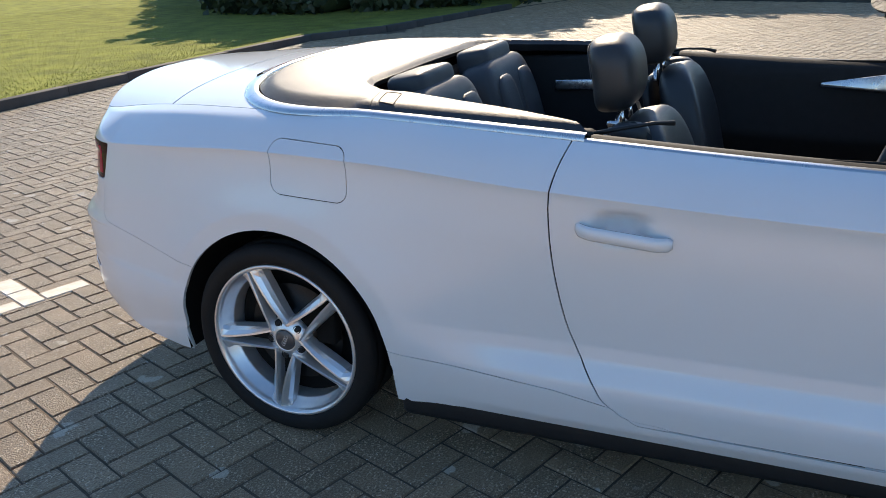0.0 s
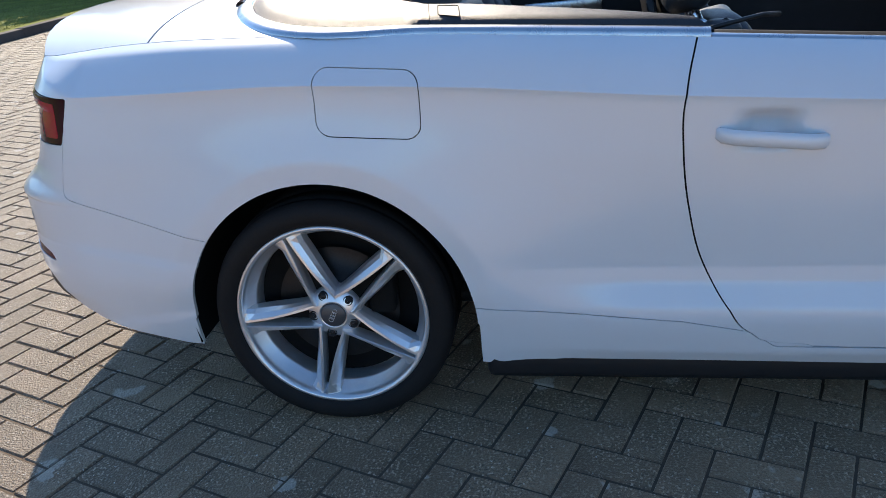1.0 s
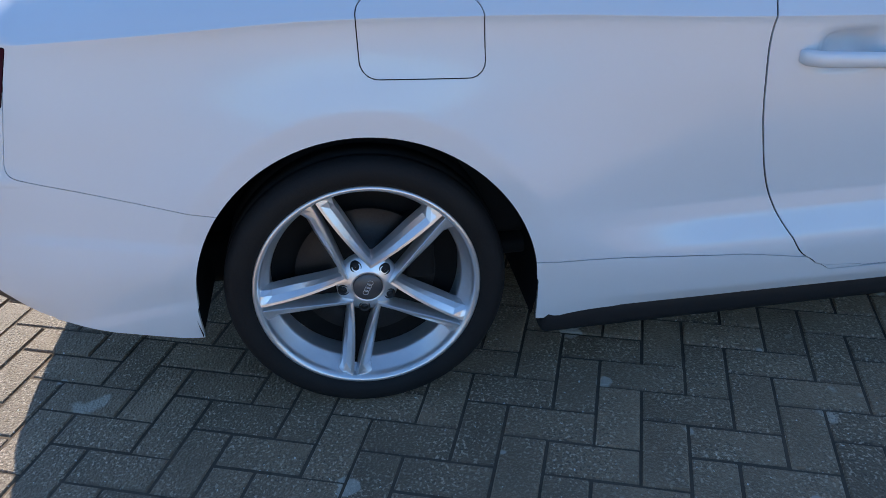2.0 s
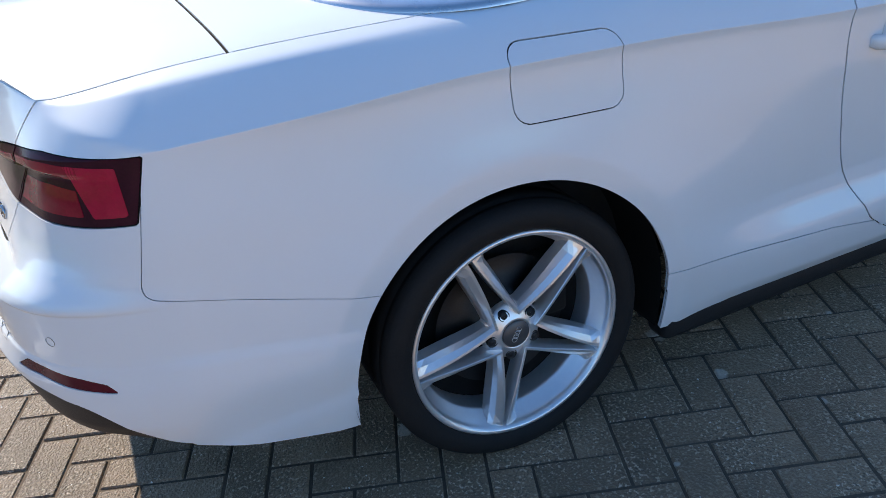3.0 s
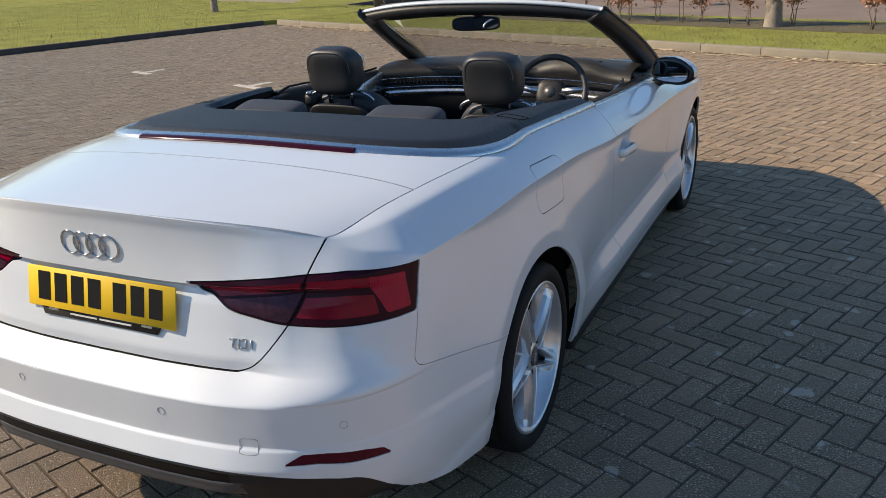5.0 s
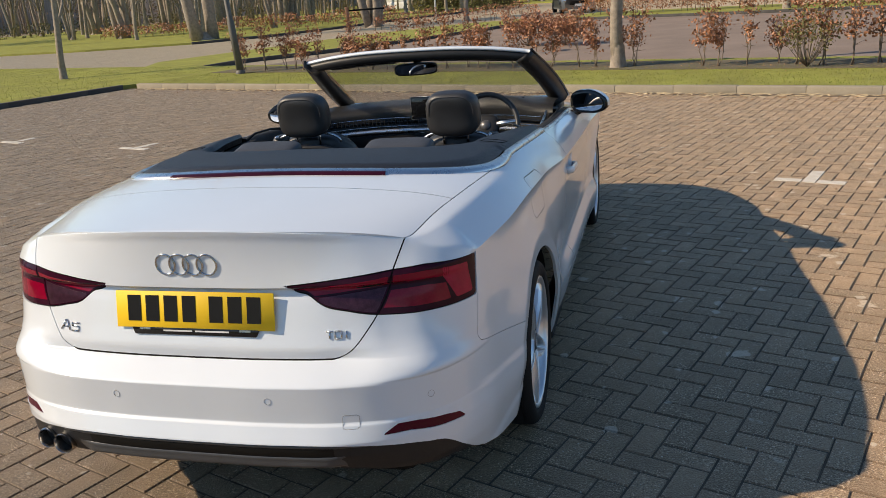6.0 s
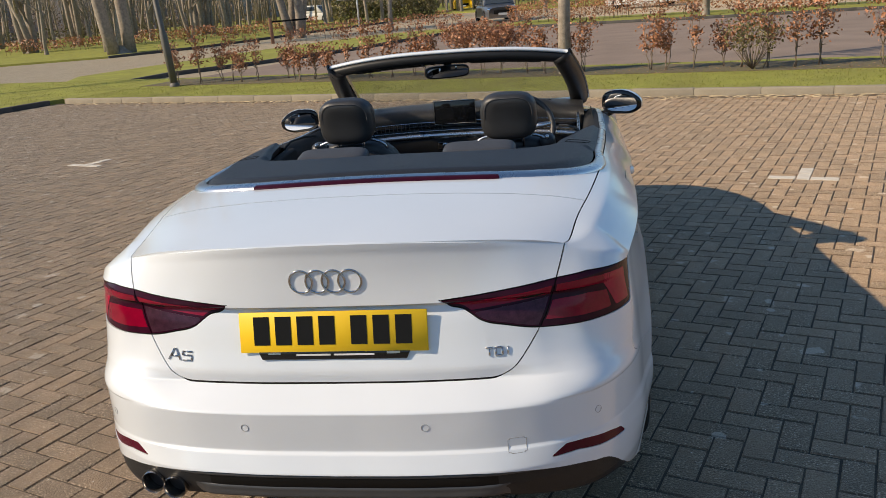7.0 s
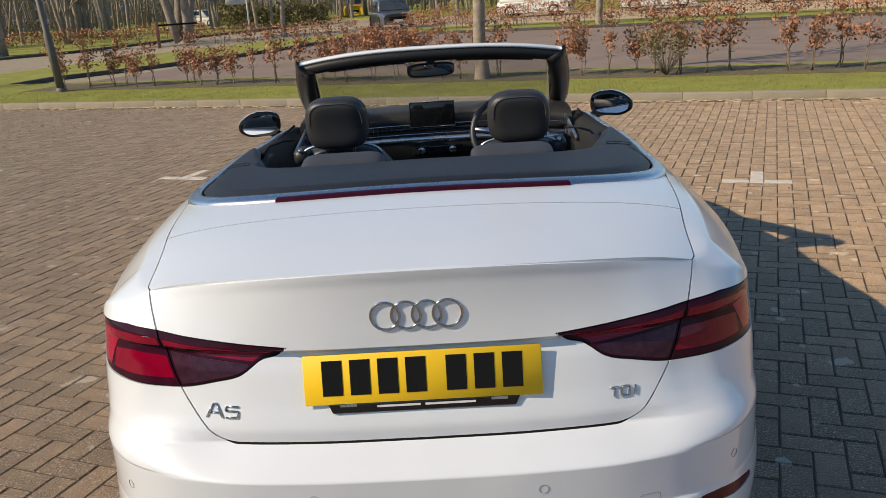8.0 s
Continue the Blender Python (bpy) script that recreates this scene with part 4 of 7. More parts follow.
# ---- cabin ----
part("cabin_floor", box(0, 1.10, 0.30, 1.44, 2.0, 0.04, 0.01, 1), CARPET, car)
part("rear_bulkhead", box(0, 0.16, 0.66, 1.20, 0.05, 0.70, 0.02, 2), CARPET, car)
for sx in (1, -1):
    rear_side = shaped(box(sx * 0.665, 0.56, 0.66, 0.05, 0.74, 0.66, 0.015, 3), lambda x, y, z: (x + sx * 0.05 * max(0, (y - 0.4)), y, z - 0.0))
    part("side_trim", rear_side, LINING, car, "black rear side trim")
    part("trim_inlay", shaped(box(sx * 0.628, 0.60, 0.875, 0.012, 0.30, 0.045, 0.006, 2), lambda x, y, z: (x + sx * 0.05 * max(0, (y - 0.4)), y, z + 0.03 * (y - 0.66))), SILVER, car, "aluminium inlay strip")
    # door inner: padded top roll, card, armrest, aluminium pull
    d = doors[0 if sx > 0 else 1]
    ys = np.linspace(0.94, 2.06, 30)
    V, F = [], []
    for y in ys:
        s = 0.0
        zt = float(np.interp(y, _be[:, 1], _be[:, 2]))
        xt = float(side_x(np.array(y)))
        for dx, dz in ((-0.016, -0.004), (-0.035, 0.010), (-0.07, 0.006), (-0.10, -0.02), (-0.115, -0.07), (-0.11, -0.20), (-0.14, -0.26), (-0.14, -0.30), (-0.10, -0.34), (-0.09, -0.60)):
            V.append((sx * (xt + dx), y, zt + dz))
    n = 10
    F = [[i * n + j, i * n + j + 1, (i + 1) * n + j + 1, (i + 1) * n + j][:: (1 if sx > 0 else -1)] for i in range(len(ys) - 1) for j in range(n - 1)]
    part("door_card", to_mesh("door_card", V, F), LINING, d, "black door lining with padded top")
    part("door_pull", shaped(box(sx * 0.70, 1.68, 0.875, 0.014, 0.40, 0.100, 0.006, 2), lambda x, y, z: (x, y, 0.885 + (z - 0.875) * (0.12 + 0.95 * max(0.0, min(1.0, (y - 1.48) / 0.15))) + 0.03 * (y - 1.68))), SILVER, d, "aluminium inner door handle inlay")
    part("window_lift_slot", box(sx * 0.775, 1.5, 0.955, 0.006, 0.9, 0.012, 0.002, 1), RUBBER, d)


def front_seat(sx):
    seat = new("front_seat")
    seat.parent = car
    tagged(seat, "black leather front seat with a large headrest")
    seat.matrix_basis = Matrix.Translation((0.373 if sx > 0 else -0.390, -0.028 if sx > 0 else -0.052, -0.012 if sx > 0 else 0.008))
    V, F = cushion(0.52, 0.52, 0.16, 5)
    part("seat_base", to_mesh("seat_base", *moved((V, F), Matrix.Translation((0, 1.32, 0.50)))), LEATHER, seat)
    V, F = cushion(0.50, 0.14, 0.64, 4.5, 36, 30)
    V = V.copy()
    V[:, 0] *= 1 - 0.30 * np.clip(V[:, 2] / 0.32, 0, 1) ** 2
    V[:, 1] += 0.05 * (np.abs(V[:, 0]) / 0.25) ** 2
    part("backrest", to_mesh("backrest", *moved((V, F), Matrix.Translation((0, 1.095, 0.675)) @ Matrix.Rotation(radians(12), 4, "X"))), LEATHER, seat)
    V, F = cushion(0.33, 0.035, 0.34, 5)
    part("seat_back_panel", to_mesh("seat_back_panel", *moved((V, F), Matrix.Translation((0, 0.975, 0.78)) @ Matrix.Rotation(radians(12), 4, "X"))), PLASTIC, seat)
    V, F = cushion(0.27, 0.135, 0.214, 3.5, 40, 30)
    V = V.copy()
    up = np.clip(V[:, 2] / 0.1075, -1, 1)
    V[:, 0] *= 0.97 - 0.09 * up**2 * (up > 0)
    V[:, 1] -= 0.018 * up**2
    head = part("headrest", to_mesh("headrest", *moved((V, F), Matrix.Translation((0, 0.955, 1.102)) @ Matrix.Rotation(radians(8), 4, "X"))), LEATHER, seat, "rounded black leather headrest with stitched seam")
    arc = [(0.110 * math.copysign(abs(math.cos(a)) ** 0.55, math.cos(a)), 0.8955 - 0.020 * math.sin(a), 1.085 + 0.100 * abs(math.sin(a)) ** 0.6) for a in np.linspace(0.02, math.pi - 0.02, 40)]
    part("seam", to_mesh("seam", *tube(arc, 0.0018, 6)), THREAD, head)
    for px in (-0.06, 0.06):
        part("headrest_post", to_mesh("headrest_post", *tube([(px, 0.985, 0.92), (px, 0.967, 1.03)], 0.007, 10)), CHROME, seat)
    ring = [(0.17 * math.copysign(abs(math.cos(a)) ** 0.6, math.cos(a)), 0.985 - 0.05 * math.sin(a) * 0.2, 0.955 + 0.05 * math.sin(a)) for a in np.linspace(0, math.pi, 20)]
    part("shoulder_trim", to_mesh("shoulder_trim", *tube(ring, 0.006, 8)), SILVER, seat)
    guide_ = part("belt_guide", to_mesh("belt_guide", *moved(cushion(0.075, 0.11, 0.075, 2.6), Matrix.Translation((sx * 0.172, 1.02, 0.955)))), LEATHER, seat, "padded belt guide on the seat shoulder")
    part("guide_slot", to_mesh("guide_slot", *moved(cushion(0.018, 0.034, 0.020, 2.5), Matrix.Translation((sx * 0.172, 0.972, 0.985)))), SILVER, guide_)
    strap = [(sx * 0.18, 1.01, 0.99), (sx * 0.19, 1.06, 0.955), (sx * 0.205, 1.09, 0.80), (sx * 0.215, 1.12, 0.62)]
    V, F = [], []
    for px_, py_, pz_ in strap:
        V += [(px_, py_ - 0.023, pz_ - 0.01), (px_, py_ + 0.023, pz_ + 0.006), (px_ + 0.002, py_ + 0.023, pz_ + 0.006), (px_ + 0.002, py_ - 0.023, pz_ - 0.01)]
    F = [[4 * i + j, 4 * i + (j + 1) % 4, 4 * i + 4 + (j + 1) % 4, 4 * i + 4 + j] for i in range(3) for j in range(4)]
    part("seat_belt", to_mesh("seat_belt", V, F), PLASTIC, seat, "black seat-belt webbing")
    arm_ = [(sx * 0.325, 0.93, 0.985), (sx * 0.315, 1.02, 1.005), (sx * 0.265, 1.10, 1.012), (sx * 0.23, 1.145, 1.006)]
    part("belt_feeder", to_mesh("belt_feeder", *tube(arm_, [0.008, 0.0055, 0.0055, 0.007], 8)), PLASTIC, seat, "slim black belt feeder arm")
    return seat


front_seat(1)
front_seat(-1)
for sx in (1, -1):
    rs = new("rear_seat")
    rs.parent = car
    tagged(rs, "dark leather rear seat with low headrest")
    rs.matrix_basis = Matrix.Translation((sx * 0.295, 0, 0))
    part("seat_base", to_mesh("seat_base", *moved(cushion(0.50, 0.46, 0.17, 5), Matrix.Translation((0, 0.68, 0.52)))), LEATHER, rs)
    V, F = cushion(0.50, 0.16, 0.56, 5)
    part("backrest", to_mesh("backrest", *moved((V, F), Matrix.Translation((0, 0.36, 0.76)) @ Matrix.Rotation(radians(16), 4, "X"))), LIT_LEATHER, rs)
    for px in (-0.11, 0.11):
        part("seat_flute", to_mesh("seat_flute", *moved(cushion(0.17, 0.05, 0.44, 4), Matrix.Translation((px, 0.43, 0.77)) @ Matrix.Rotation(radians(16), 4, "X"))), LIT_LEATHER, rs)
    V, F = cushion(0.29, 0.14, 0.13, 6.0)
    part("headrest", to_mesh("headrest", *moved((V, F), Matrix.Translation((0, 0.262, 1.014)) @ Matrix.Rotation(radians(10), 4, "X"))), LIT_LEATHER, rs)
part("tunnel", box(0, 1.1, 0.42, 0.22, 1.5, 0.24, 0.04, 3), PLASTIC, car, "black centre console")
part("console_top", box(0, 1.48, 0.60, 0.20, 0.50, 0.05, 0.015, 2), GLOSS_BLACK, car)
part("gear_lever", to_mesh("gear_lever", *tube([(0, 1.42, 0.60), (0, 1.41, 0.68), (0, 1.40, 0.73)], [0.012, 0.014, 0.024], 14)), CHROME, car)

# dashboard: profile swept across the car
prof = hermite([(0, 2.52, 0.950), (0.2, 2.32, 0.985), (0.4, 2.11, 0.992), (0.52, 2.01, 0.975), (0.58, 1.98, 0.945), (0.64, 1.985, 0.90), (0.7, 1.97, 0.86), (0.78, 1.96, 0.80), (0.9, 2.01, 0.66), (1.0, 2.14, 0.50)])
V, F = [], []
xs_, ts_ = np.linspace(-0.735, 0.735, 41), np.linspace(0, 1, 40)
for x in xs_:
    q = prof(ts_)
    hood = 0.035 * np.exp(-((x - 0.40) / 0.17) ** 4) * np.exp(-((ts_ - 0.47) / 0.12) ** 2)
    bow = -0.10 * (abs(x) / 0.735) ** 2.5
    V += [(x, y + bow - 0.6 * h, z + h - 0.02 * (abs(x) / 0.735) ** 3) for (y, z), h in zip(q, hood)]
F = [[i * 40 + j, i * 40 + j + 1, (i + 1) * 40 + j + 1, (i + 1) * 40 + j] for i in range(40) for j in range(39)]
dash = part("dashboard", to_mesh("dashboard", V, F), PLASTIC, car, "black soft dashboard")
for zz, rr, mat_, yy in ((0.918, 0.0028, CHROME, 1.962), (0.868, 0.0028, CHROME, 1.956), (0.893, 0.010, GLOSS_BLACK, 1.97), (0.835, 0.022, SILVER, 1.972)):
    pts = [(x, yy - 0.10 * (abs(x) / 0.735) ** 2.5, zz - 0.02 * (abs(x) / 0.735) ** 3) for x in np.linspace(-0.70, 0.70, 40)]
    part("dash_strip", to_mesh("dash_strip", *tube(pts, rr, 8)), mat_, dash)
for x in np.linspace(-0.66, -0.10, 24):
    part("vent_fin", box(x, 1.954 - 0.10 * (abs(x) / 0.735) ** 2.5, 0.893, 0.003, 0.012, 0.034), PLASTIC, dash)
for x in (-0.085, 0.085):
    part("climate_knob", to_mesh("climate_knob", *moved(lathe([(0, 0.021), (-0.02, 0.020), (-0.022, 0.016), (-0.022, 0.001)], 24, "y"), Matrix.Translation((x, 1.952, 0.775)))), CHROME, dash)
part("climate_panel", box(0, 1.962, 0.775, 0.27, 0.02, 0.05, 0.006, 2), GLOSS_BLACK, dash)
screen = part("display_screen", box(-0.016, 1.952, 0.975, 0.246, 0.016, 0.136, 0.006, 2), DARK_GLASS, dash, "upright dark display screen")
part("screen_bezel", to_mesh("screen_bezel", *tube([(-0.139, 1.943, 0.907), (0.107, 1.943, 0.907), (0.107, 1.943, 1.043), (-0.139, 1.943, 1.043)], 0.0022, 6, True)), SILVER, screen)
part("instrument_panel", shaped(box(0.40, 2.025, 0.955, 0.30, 0.012, 0.10, 0.004, 1), lambda x, y, z: (x, y + 0.3 * (z - 0.955), z)), DARK_GLASS, dash)

# steering wheel
sw = new("steering_wheel")
sw.parent = car
tagged(sw, "black leather three-spoke steering wheel with bright inserts")
sw.matrix_basis = Matrix.Translation((0.378, 1.68, 0.895)) @ Matrix.Rotation(radians(66), 4, "X")
part("wheel_rim", to_mesh("wheel_rim", *tube([(0.183 * math.cos(a), 0.183 * math.sin(a), 0) for a in np.linspace(0, 2 * math.pi, 60, endpoint=False)], 0.0155, 12, True)), LEATHER, sw)
part("airbag_boss", to_mesh("airbag_boss", *moved(cushion(0.15, 0.14, 0.06, 3), Matrix.Translation((0, 0, -0.012)))), PLASTIC, sw)
for a in (radians(8), radians(172), radians(270)):
    c, s = math.cos(a), math.sin(a)
    part("wheel_spoke", to_mesh("wheel_spoke", *tube([(0.06 * c, 0.06 * s, -0.01), (0.12 * c, 0.12 * s, -0.012), (0.178 * c, 0.178 * s, 0)], [0.022, 0.016, 0.013], 10)), SILVER, sw)
part("boss_badge", to_mesh("boss_badge", *moved(lathe([(0, 0.030), (0.003, 0.029), (0.004, 0.001)], 28, "z"), Matrix.Translation((0, 0, 0.017)))), CAP_GREY, sw)

# windscreen frame, glass, mirrors
def flat_pane(w, h, d, n=36):
    """Flat rounded pane facing along y."""
    pw = lambda c: math.copysign(abs(c) ** 0.62, c)
    ring_ = [(w / 2 * pw(math.cos(a)), h / 2 * pw(math.sin(a))) for a in np.linspace(0, 2 * math.pi, n, endpoint=False)]
    V = np.array([(x, -d / 2, z) for x, z in ring_] + [(x, d / 2, z) for x, z in ring_])
    F = [list(range(n)), list(range(n, 2 * n))[::-1]] + [[i, i + n, (i + 1) % n + n, (i + 1) % n] for i in range(n)]
    return V, F


def frame_line(x):
    a = np.abs(x) / 0.648
    return np.stack([x, 1.545 + 0.075 * a**2.4, 1.350 - 0.048 * a**2.6], -1)


def swept(points, shape, flip=False):
    """Section of (sideways-normal, up) offsets carried along a mostly sideways path."""
    V, n = [], len(shape)
    for p in points:
        V += [(p[0], p[1] + dy, p[2] + dz) for dy, dz in shape]
    F = [[i * n + j, i * n + (j + 1) % n, (i + 1) * n + (j + 1) % n, (i + 1) * n + j] for i in range(len(points) - 1) for j in range(n)]
    F += [list(range(n)), [(len(points) - 1) * n + k for k in range(n)][::-1]]
    return np.array(V), F


screen_frame = new("windscreen_frame")
screen_frame.parent = car
tagged(screen_frame, "windscreen frame, white outside and lined in black")
xs_ = np.linspace(-0.655, 0.655, 50)
top = frame_line(xs_)
part("header_cap", to_mesh("header_cap", *swept(top, [(0.010, -0.010), (0.002, -0.006), (0.003, 0.002), (0.012, 0.008), (0.03, 0.010), (0.08, 0.002), (0.10, -0.012), (0.05, -0.014)])), PAINT, screen_frame, "white header rail")
part("header_lining", to_mesh("header_lining", *swept(frame_line(xs_ * 0.985), [(0.006, -0.0105), (0.000, -0.030), (0.004, -0.052), (0.02, -0.062), (0.07, -0.058), (0.10, -0.03), (0.06, -0.0145)])), PLASTIC, screen_frame)
for sx in (-0.32, 0.32):
    pts = frame_line(np.linspace(sx - 0.19, sx + 0.19, 14))
    part("sun_visor", to_mesh("sun_visor", *swept(pts, [(0.03, -0.058), (0.03, -0.066), (0.15, -0.078), (0.15, -0.070)])), LINING, screen_frame)
for sx in (1, -1):
    V, F = [], []
    steps = np.linspace(0, 1, 14)
    for t in steps:
        c = Vector((0.648 + 0.110 * t + 0.02 * math.sin(math.pi * t), 1.62 + 0.80 * t, 1.300 - 0.335 * t - 0.02 * t * t))
        for dx, dy, dz in ((0.012, -0.03, 0.008), (0.015, 0.03, 0.012), (-0.03, 0.07, 0.012), (-0.064, 0.055, -0.012), (-0.074, -0.010, -0.044), (-0.04, -0.048, -0.044), (0.002, -0.048, -0.014)):
            V.append((sx * (c.x + dx * (1 + 0.2 * t)), c.y + dy, c.z + dz))
    n = 7
    F = [[i * n + j, (i + 1) * n + j, (i + 1) * n + (j + 1) % n, i * n + (j + 1) % n][:: (1 if sx > 0 else -1)] for i in range(13) for j in range(n)]
    F += [list(range(n)), list(range(13 * n, 14 * n))]
    part("windscreen_pillar", to_mesh("windscreen_pillar", V, F), PLASTIC, screen_frame, "black windscreen pillar")
    V, F = tube([(sx * (0.662 + 0.115 * t + 0.02 * math.sin(math.pi * t)), 1.62 + 0.80 * t, 1.312 - 0.335 * t - 0.02 * t * t) for t in steps], 0.008, 8)
    part("pillar_strip", to_mesh("pillar_strip", V, F), GLOSS_BLACK, screen_frame)
V, F = [], []
for j, t in enumerate(np.linspace(0.03, 1, 12)):
    for i, a in enumerate(np.linspace(-1, 1, 25)):
        hx = 0.62 + 0.12 * t
        V.append((a * hx, 1.60 + 0.92 * t - (0.11 + 0.05 * t) * 0 + 0.075 * (1 - a * a) * (t - 0.9), 1.325 - 0.37 * t - 0.03 * t * t - 0.02 * a * a * (1 - t)))
F = [[j * 25 + i, j * 25 + i + 1, (j + 1) * 25 + i + 1, (j + 1) * 25 + i] for j in range(11) for i in range(24)]
ws = part("windscreen_glass", to_mesh("windscreen_glass", V, F), WINDSCREEN, screen_frame, "clear windscreen glass")
ws.modifiers.new("thick", "SOLIDIFY").thickness = 0.004
ws.visible_shadow = False
part("mirror_stem", to_mesh("mirror_stem", *tube([(0, 1.68, 1.29), (0, 1.655, 1.262)], [0.03, 0.014], 12)), PLASTIC, screen_frame)
rm = part("rear_view_mirror", to_mesh("rear_view_mirror", *moved(cushion(0.245, 0.045, 0.070, 4), Matrix.Translation((0, 1.64, 1.238)) @ Matrix.Rotation(radians(18), 4, "Z"))), PLASTIC, screen_frame, "black interior mirror")
part("mirror_glass", to_mesh("mirror_glass", *moved(flat_pane(0.226, 0.054, 0.004), Matrix.Translation((0, 1.64, 1.238)) @ Matrix.Rotation(radians(18), 4, "Z") @ Matrix.Translation((0, -0.0235, 0)) @ Matrix.Rotation(radians(8), 4, "X")), flat=True), MIRROR, rm)


def door_mirror(sx):
    m = new("door_mirror")
    m.parent = car
    tagged(m, "door mirror with a white cap and black base")
    m.matrix_basis = Matrix.Translation((sx * 0.951, 1.895, 0.985)) @ Matrix.Rotation(radians(-15 * sx), 4, "Z")
    V, F = cushion(0.225, 0.13, 0.135, 3.0, 40, 28)
    V = V.copy()
    V[:, 0] *= 1.0
    taper = 1 - 0.38 * np.clip(sx * V[:, 0] / 0.11, -1, 1) * np.clip(sx * V[:, 0] / 0.11, 0, 1)
    V[:, 2] = V[:, 2] * taper - 0.012 * np.clip(sx * V[:, 0] / 0.11, 0, 1)
    V[:, 1] = np.where(V[:, 1] < -0.02, -0.02 + 0.25 * (V[:, 1] + 0.02), V[:, 1])
    cap = [f for f in F if np.mean(V[f, 2]) > -0.022 and np.mean(V[f, 1]) > -0.018]
    rest = [f for f in F if not (np.mean(V[f, 2]) > -0.022 and np.mean(V[f, 1]) > -0.018)]
    part("mirror_cap", to_mesh("mirror_cap", V, cap), PAINT, m, "white mirror cap")
    part("mirror_body", to_mesh("mirror_body", V, rest), GLOSS_BLACK, m)
    G, GF = flat_pane(0.182, 0.098, 0.004)
    tp = 1 - 0.36 * np.clip(sx * G[:, 0] / 0.1, -1, 1) * np.clip(sx * G[:, 0] / 0.1, 0, 1)
    G[:, 2] = G[:, 2] * tp - 0.011 * np.clip(sx * G[:, 0] / 0.1, 0, 1)
    part("mirror_glass", to_mesh("mirror_glass", *moved((G, GF), Matrix.Translation((0, -0.0385, 0)) @ Matrix.Rotation(radians(-5 if sx > 0 else 8), 4, "Z") @ Matrix.Rotation(radians(-3), 4, "X")), flat=True), MIRROR, m)
    part("mirror_foot", to_mesh("mirror_foot", *tube([(-sx * 0.06, 0.0, -0.05), (-sx * 0.11, 0.01, -0.075), (-sx * 0.16, 0.02, -0.085)], [0.024, 0.022, 0.024], 12)), GLOSS_BLACK, m)


door_mirror(1)
door_mirror(-1)

# bonnet and scuttle close the front
bon = lambda a, b: np.stack([a * edge_curve(3.75 + b * (S_END - 0.02 - 3.75))[..., 0], edge_curve(3.75 + b * (S_END - 0.02 - 3.75))[..., 1] + (1 - a * a) * (0.28 * (1 - b) ** 2 + 0.06 * b), edge_curve(3.75 + b * (S_END - 0.02 - 3.75))[..., 2] + 0.012 * (1 - a * a) * (1 - 0.6 * b)], -1)
part("bonnet", to_mesh("bonnet", *surface(bon, np.linspace(-1, 1, 41), np.linspace(0, 1, 40), [], 0.012)), PAINT, car, "white bonnet")
part("scuttle", box(0, 2.50, 0.875, 1.46, 0.22, 0.10, 0.03, 2), PLASTIC, car)

# door handles
for sx, d in ((1, doors[0]), (-1, doors[1])):
    V, F = [], []
    for t in np.linspace(0, 1, 24):
        y = 0.934 + 0.236 * t
        w, n = on_skin(y=y, z=0.790 - 0.02 * t)
        out = 0.026 * min(1, 6 * t, 6 * (1 - t)) ** 0.6 + 0.004
        hh = 0.0175 * min(1, 22 * t + 0.45, 22 * (1 - t) + 0.45) ** 0.5
        bx = 0.905 + 0.004 * t
        for dx, dz in ((-0.010, -hh * 0.9), (0.0, -hh), (0.006, -hh * 0.6), (0.008, 0.0), (0.006, hh * 0.6), (0.0, hh), (-0.010, hh * 0.9)):
            V.append((sx * (bx + out + dx), y, 0.792 - 0.02 * t + dz))
    n = 7
    F = [[i * n + j, (i + 1) * n + j, (i + 1) * n + (j + 1) % n, i * n + (j + 1) % n][:: (1 if sx > 0 else -1)] for i in range(23) for j in range(n)]
    F += [list(range(n)), list(range(23 * n, 24 * n))]
    h = part("door_handle", to_mesh("door_handle", V, F), PAINT, d, "white pull handle")
    part("handle_line", to_mesh("handle_line", *tube([(sx * 0.924, 0.953, 0.776), (sx * 0.9335, 0.955, 0.792), (sx * 0.924, 0.956, 0.806)], 0.0012, 6)), CAVITY, h)

# ---- ground: everything out here is squared up to the paving grid ----
GRID = radians(-20.7)
E1, E2 = Vector((math.cos(GRID), math.sin(GRID), 0)), Vector((-math.sin(GRID), math.cos(GRID), 0))


def at(a, b, z=0.0):
    """Place from distances along and across the paving grid."""
    return E1 * a + E2 * b + Vector((0, 0, z))


def grid_of(x, y):
    return x * E1.x + y * E1.y, x * E2.x + y * E2.y


def dusty(m):
    """Gritty, dusty face: rough diffuse with a pale bloom at low angles."""
    b = m.node_tree.nodes["Principled BSDF"]
    b.inputs["Diffuse Roughness"].default_value = 1.0
    b.inputs["Sheen Weight"].default_value, b.inputs["Sheen Roughness"].default_value = 0.30, 0.5
    b.inputs["Sheen Tint"].default_value = (1.0, 0.80, 0.52, 1)


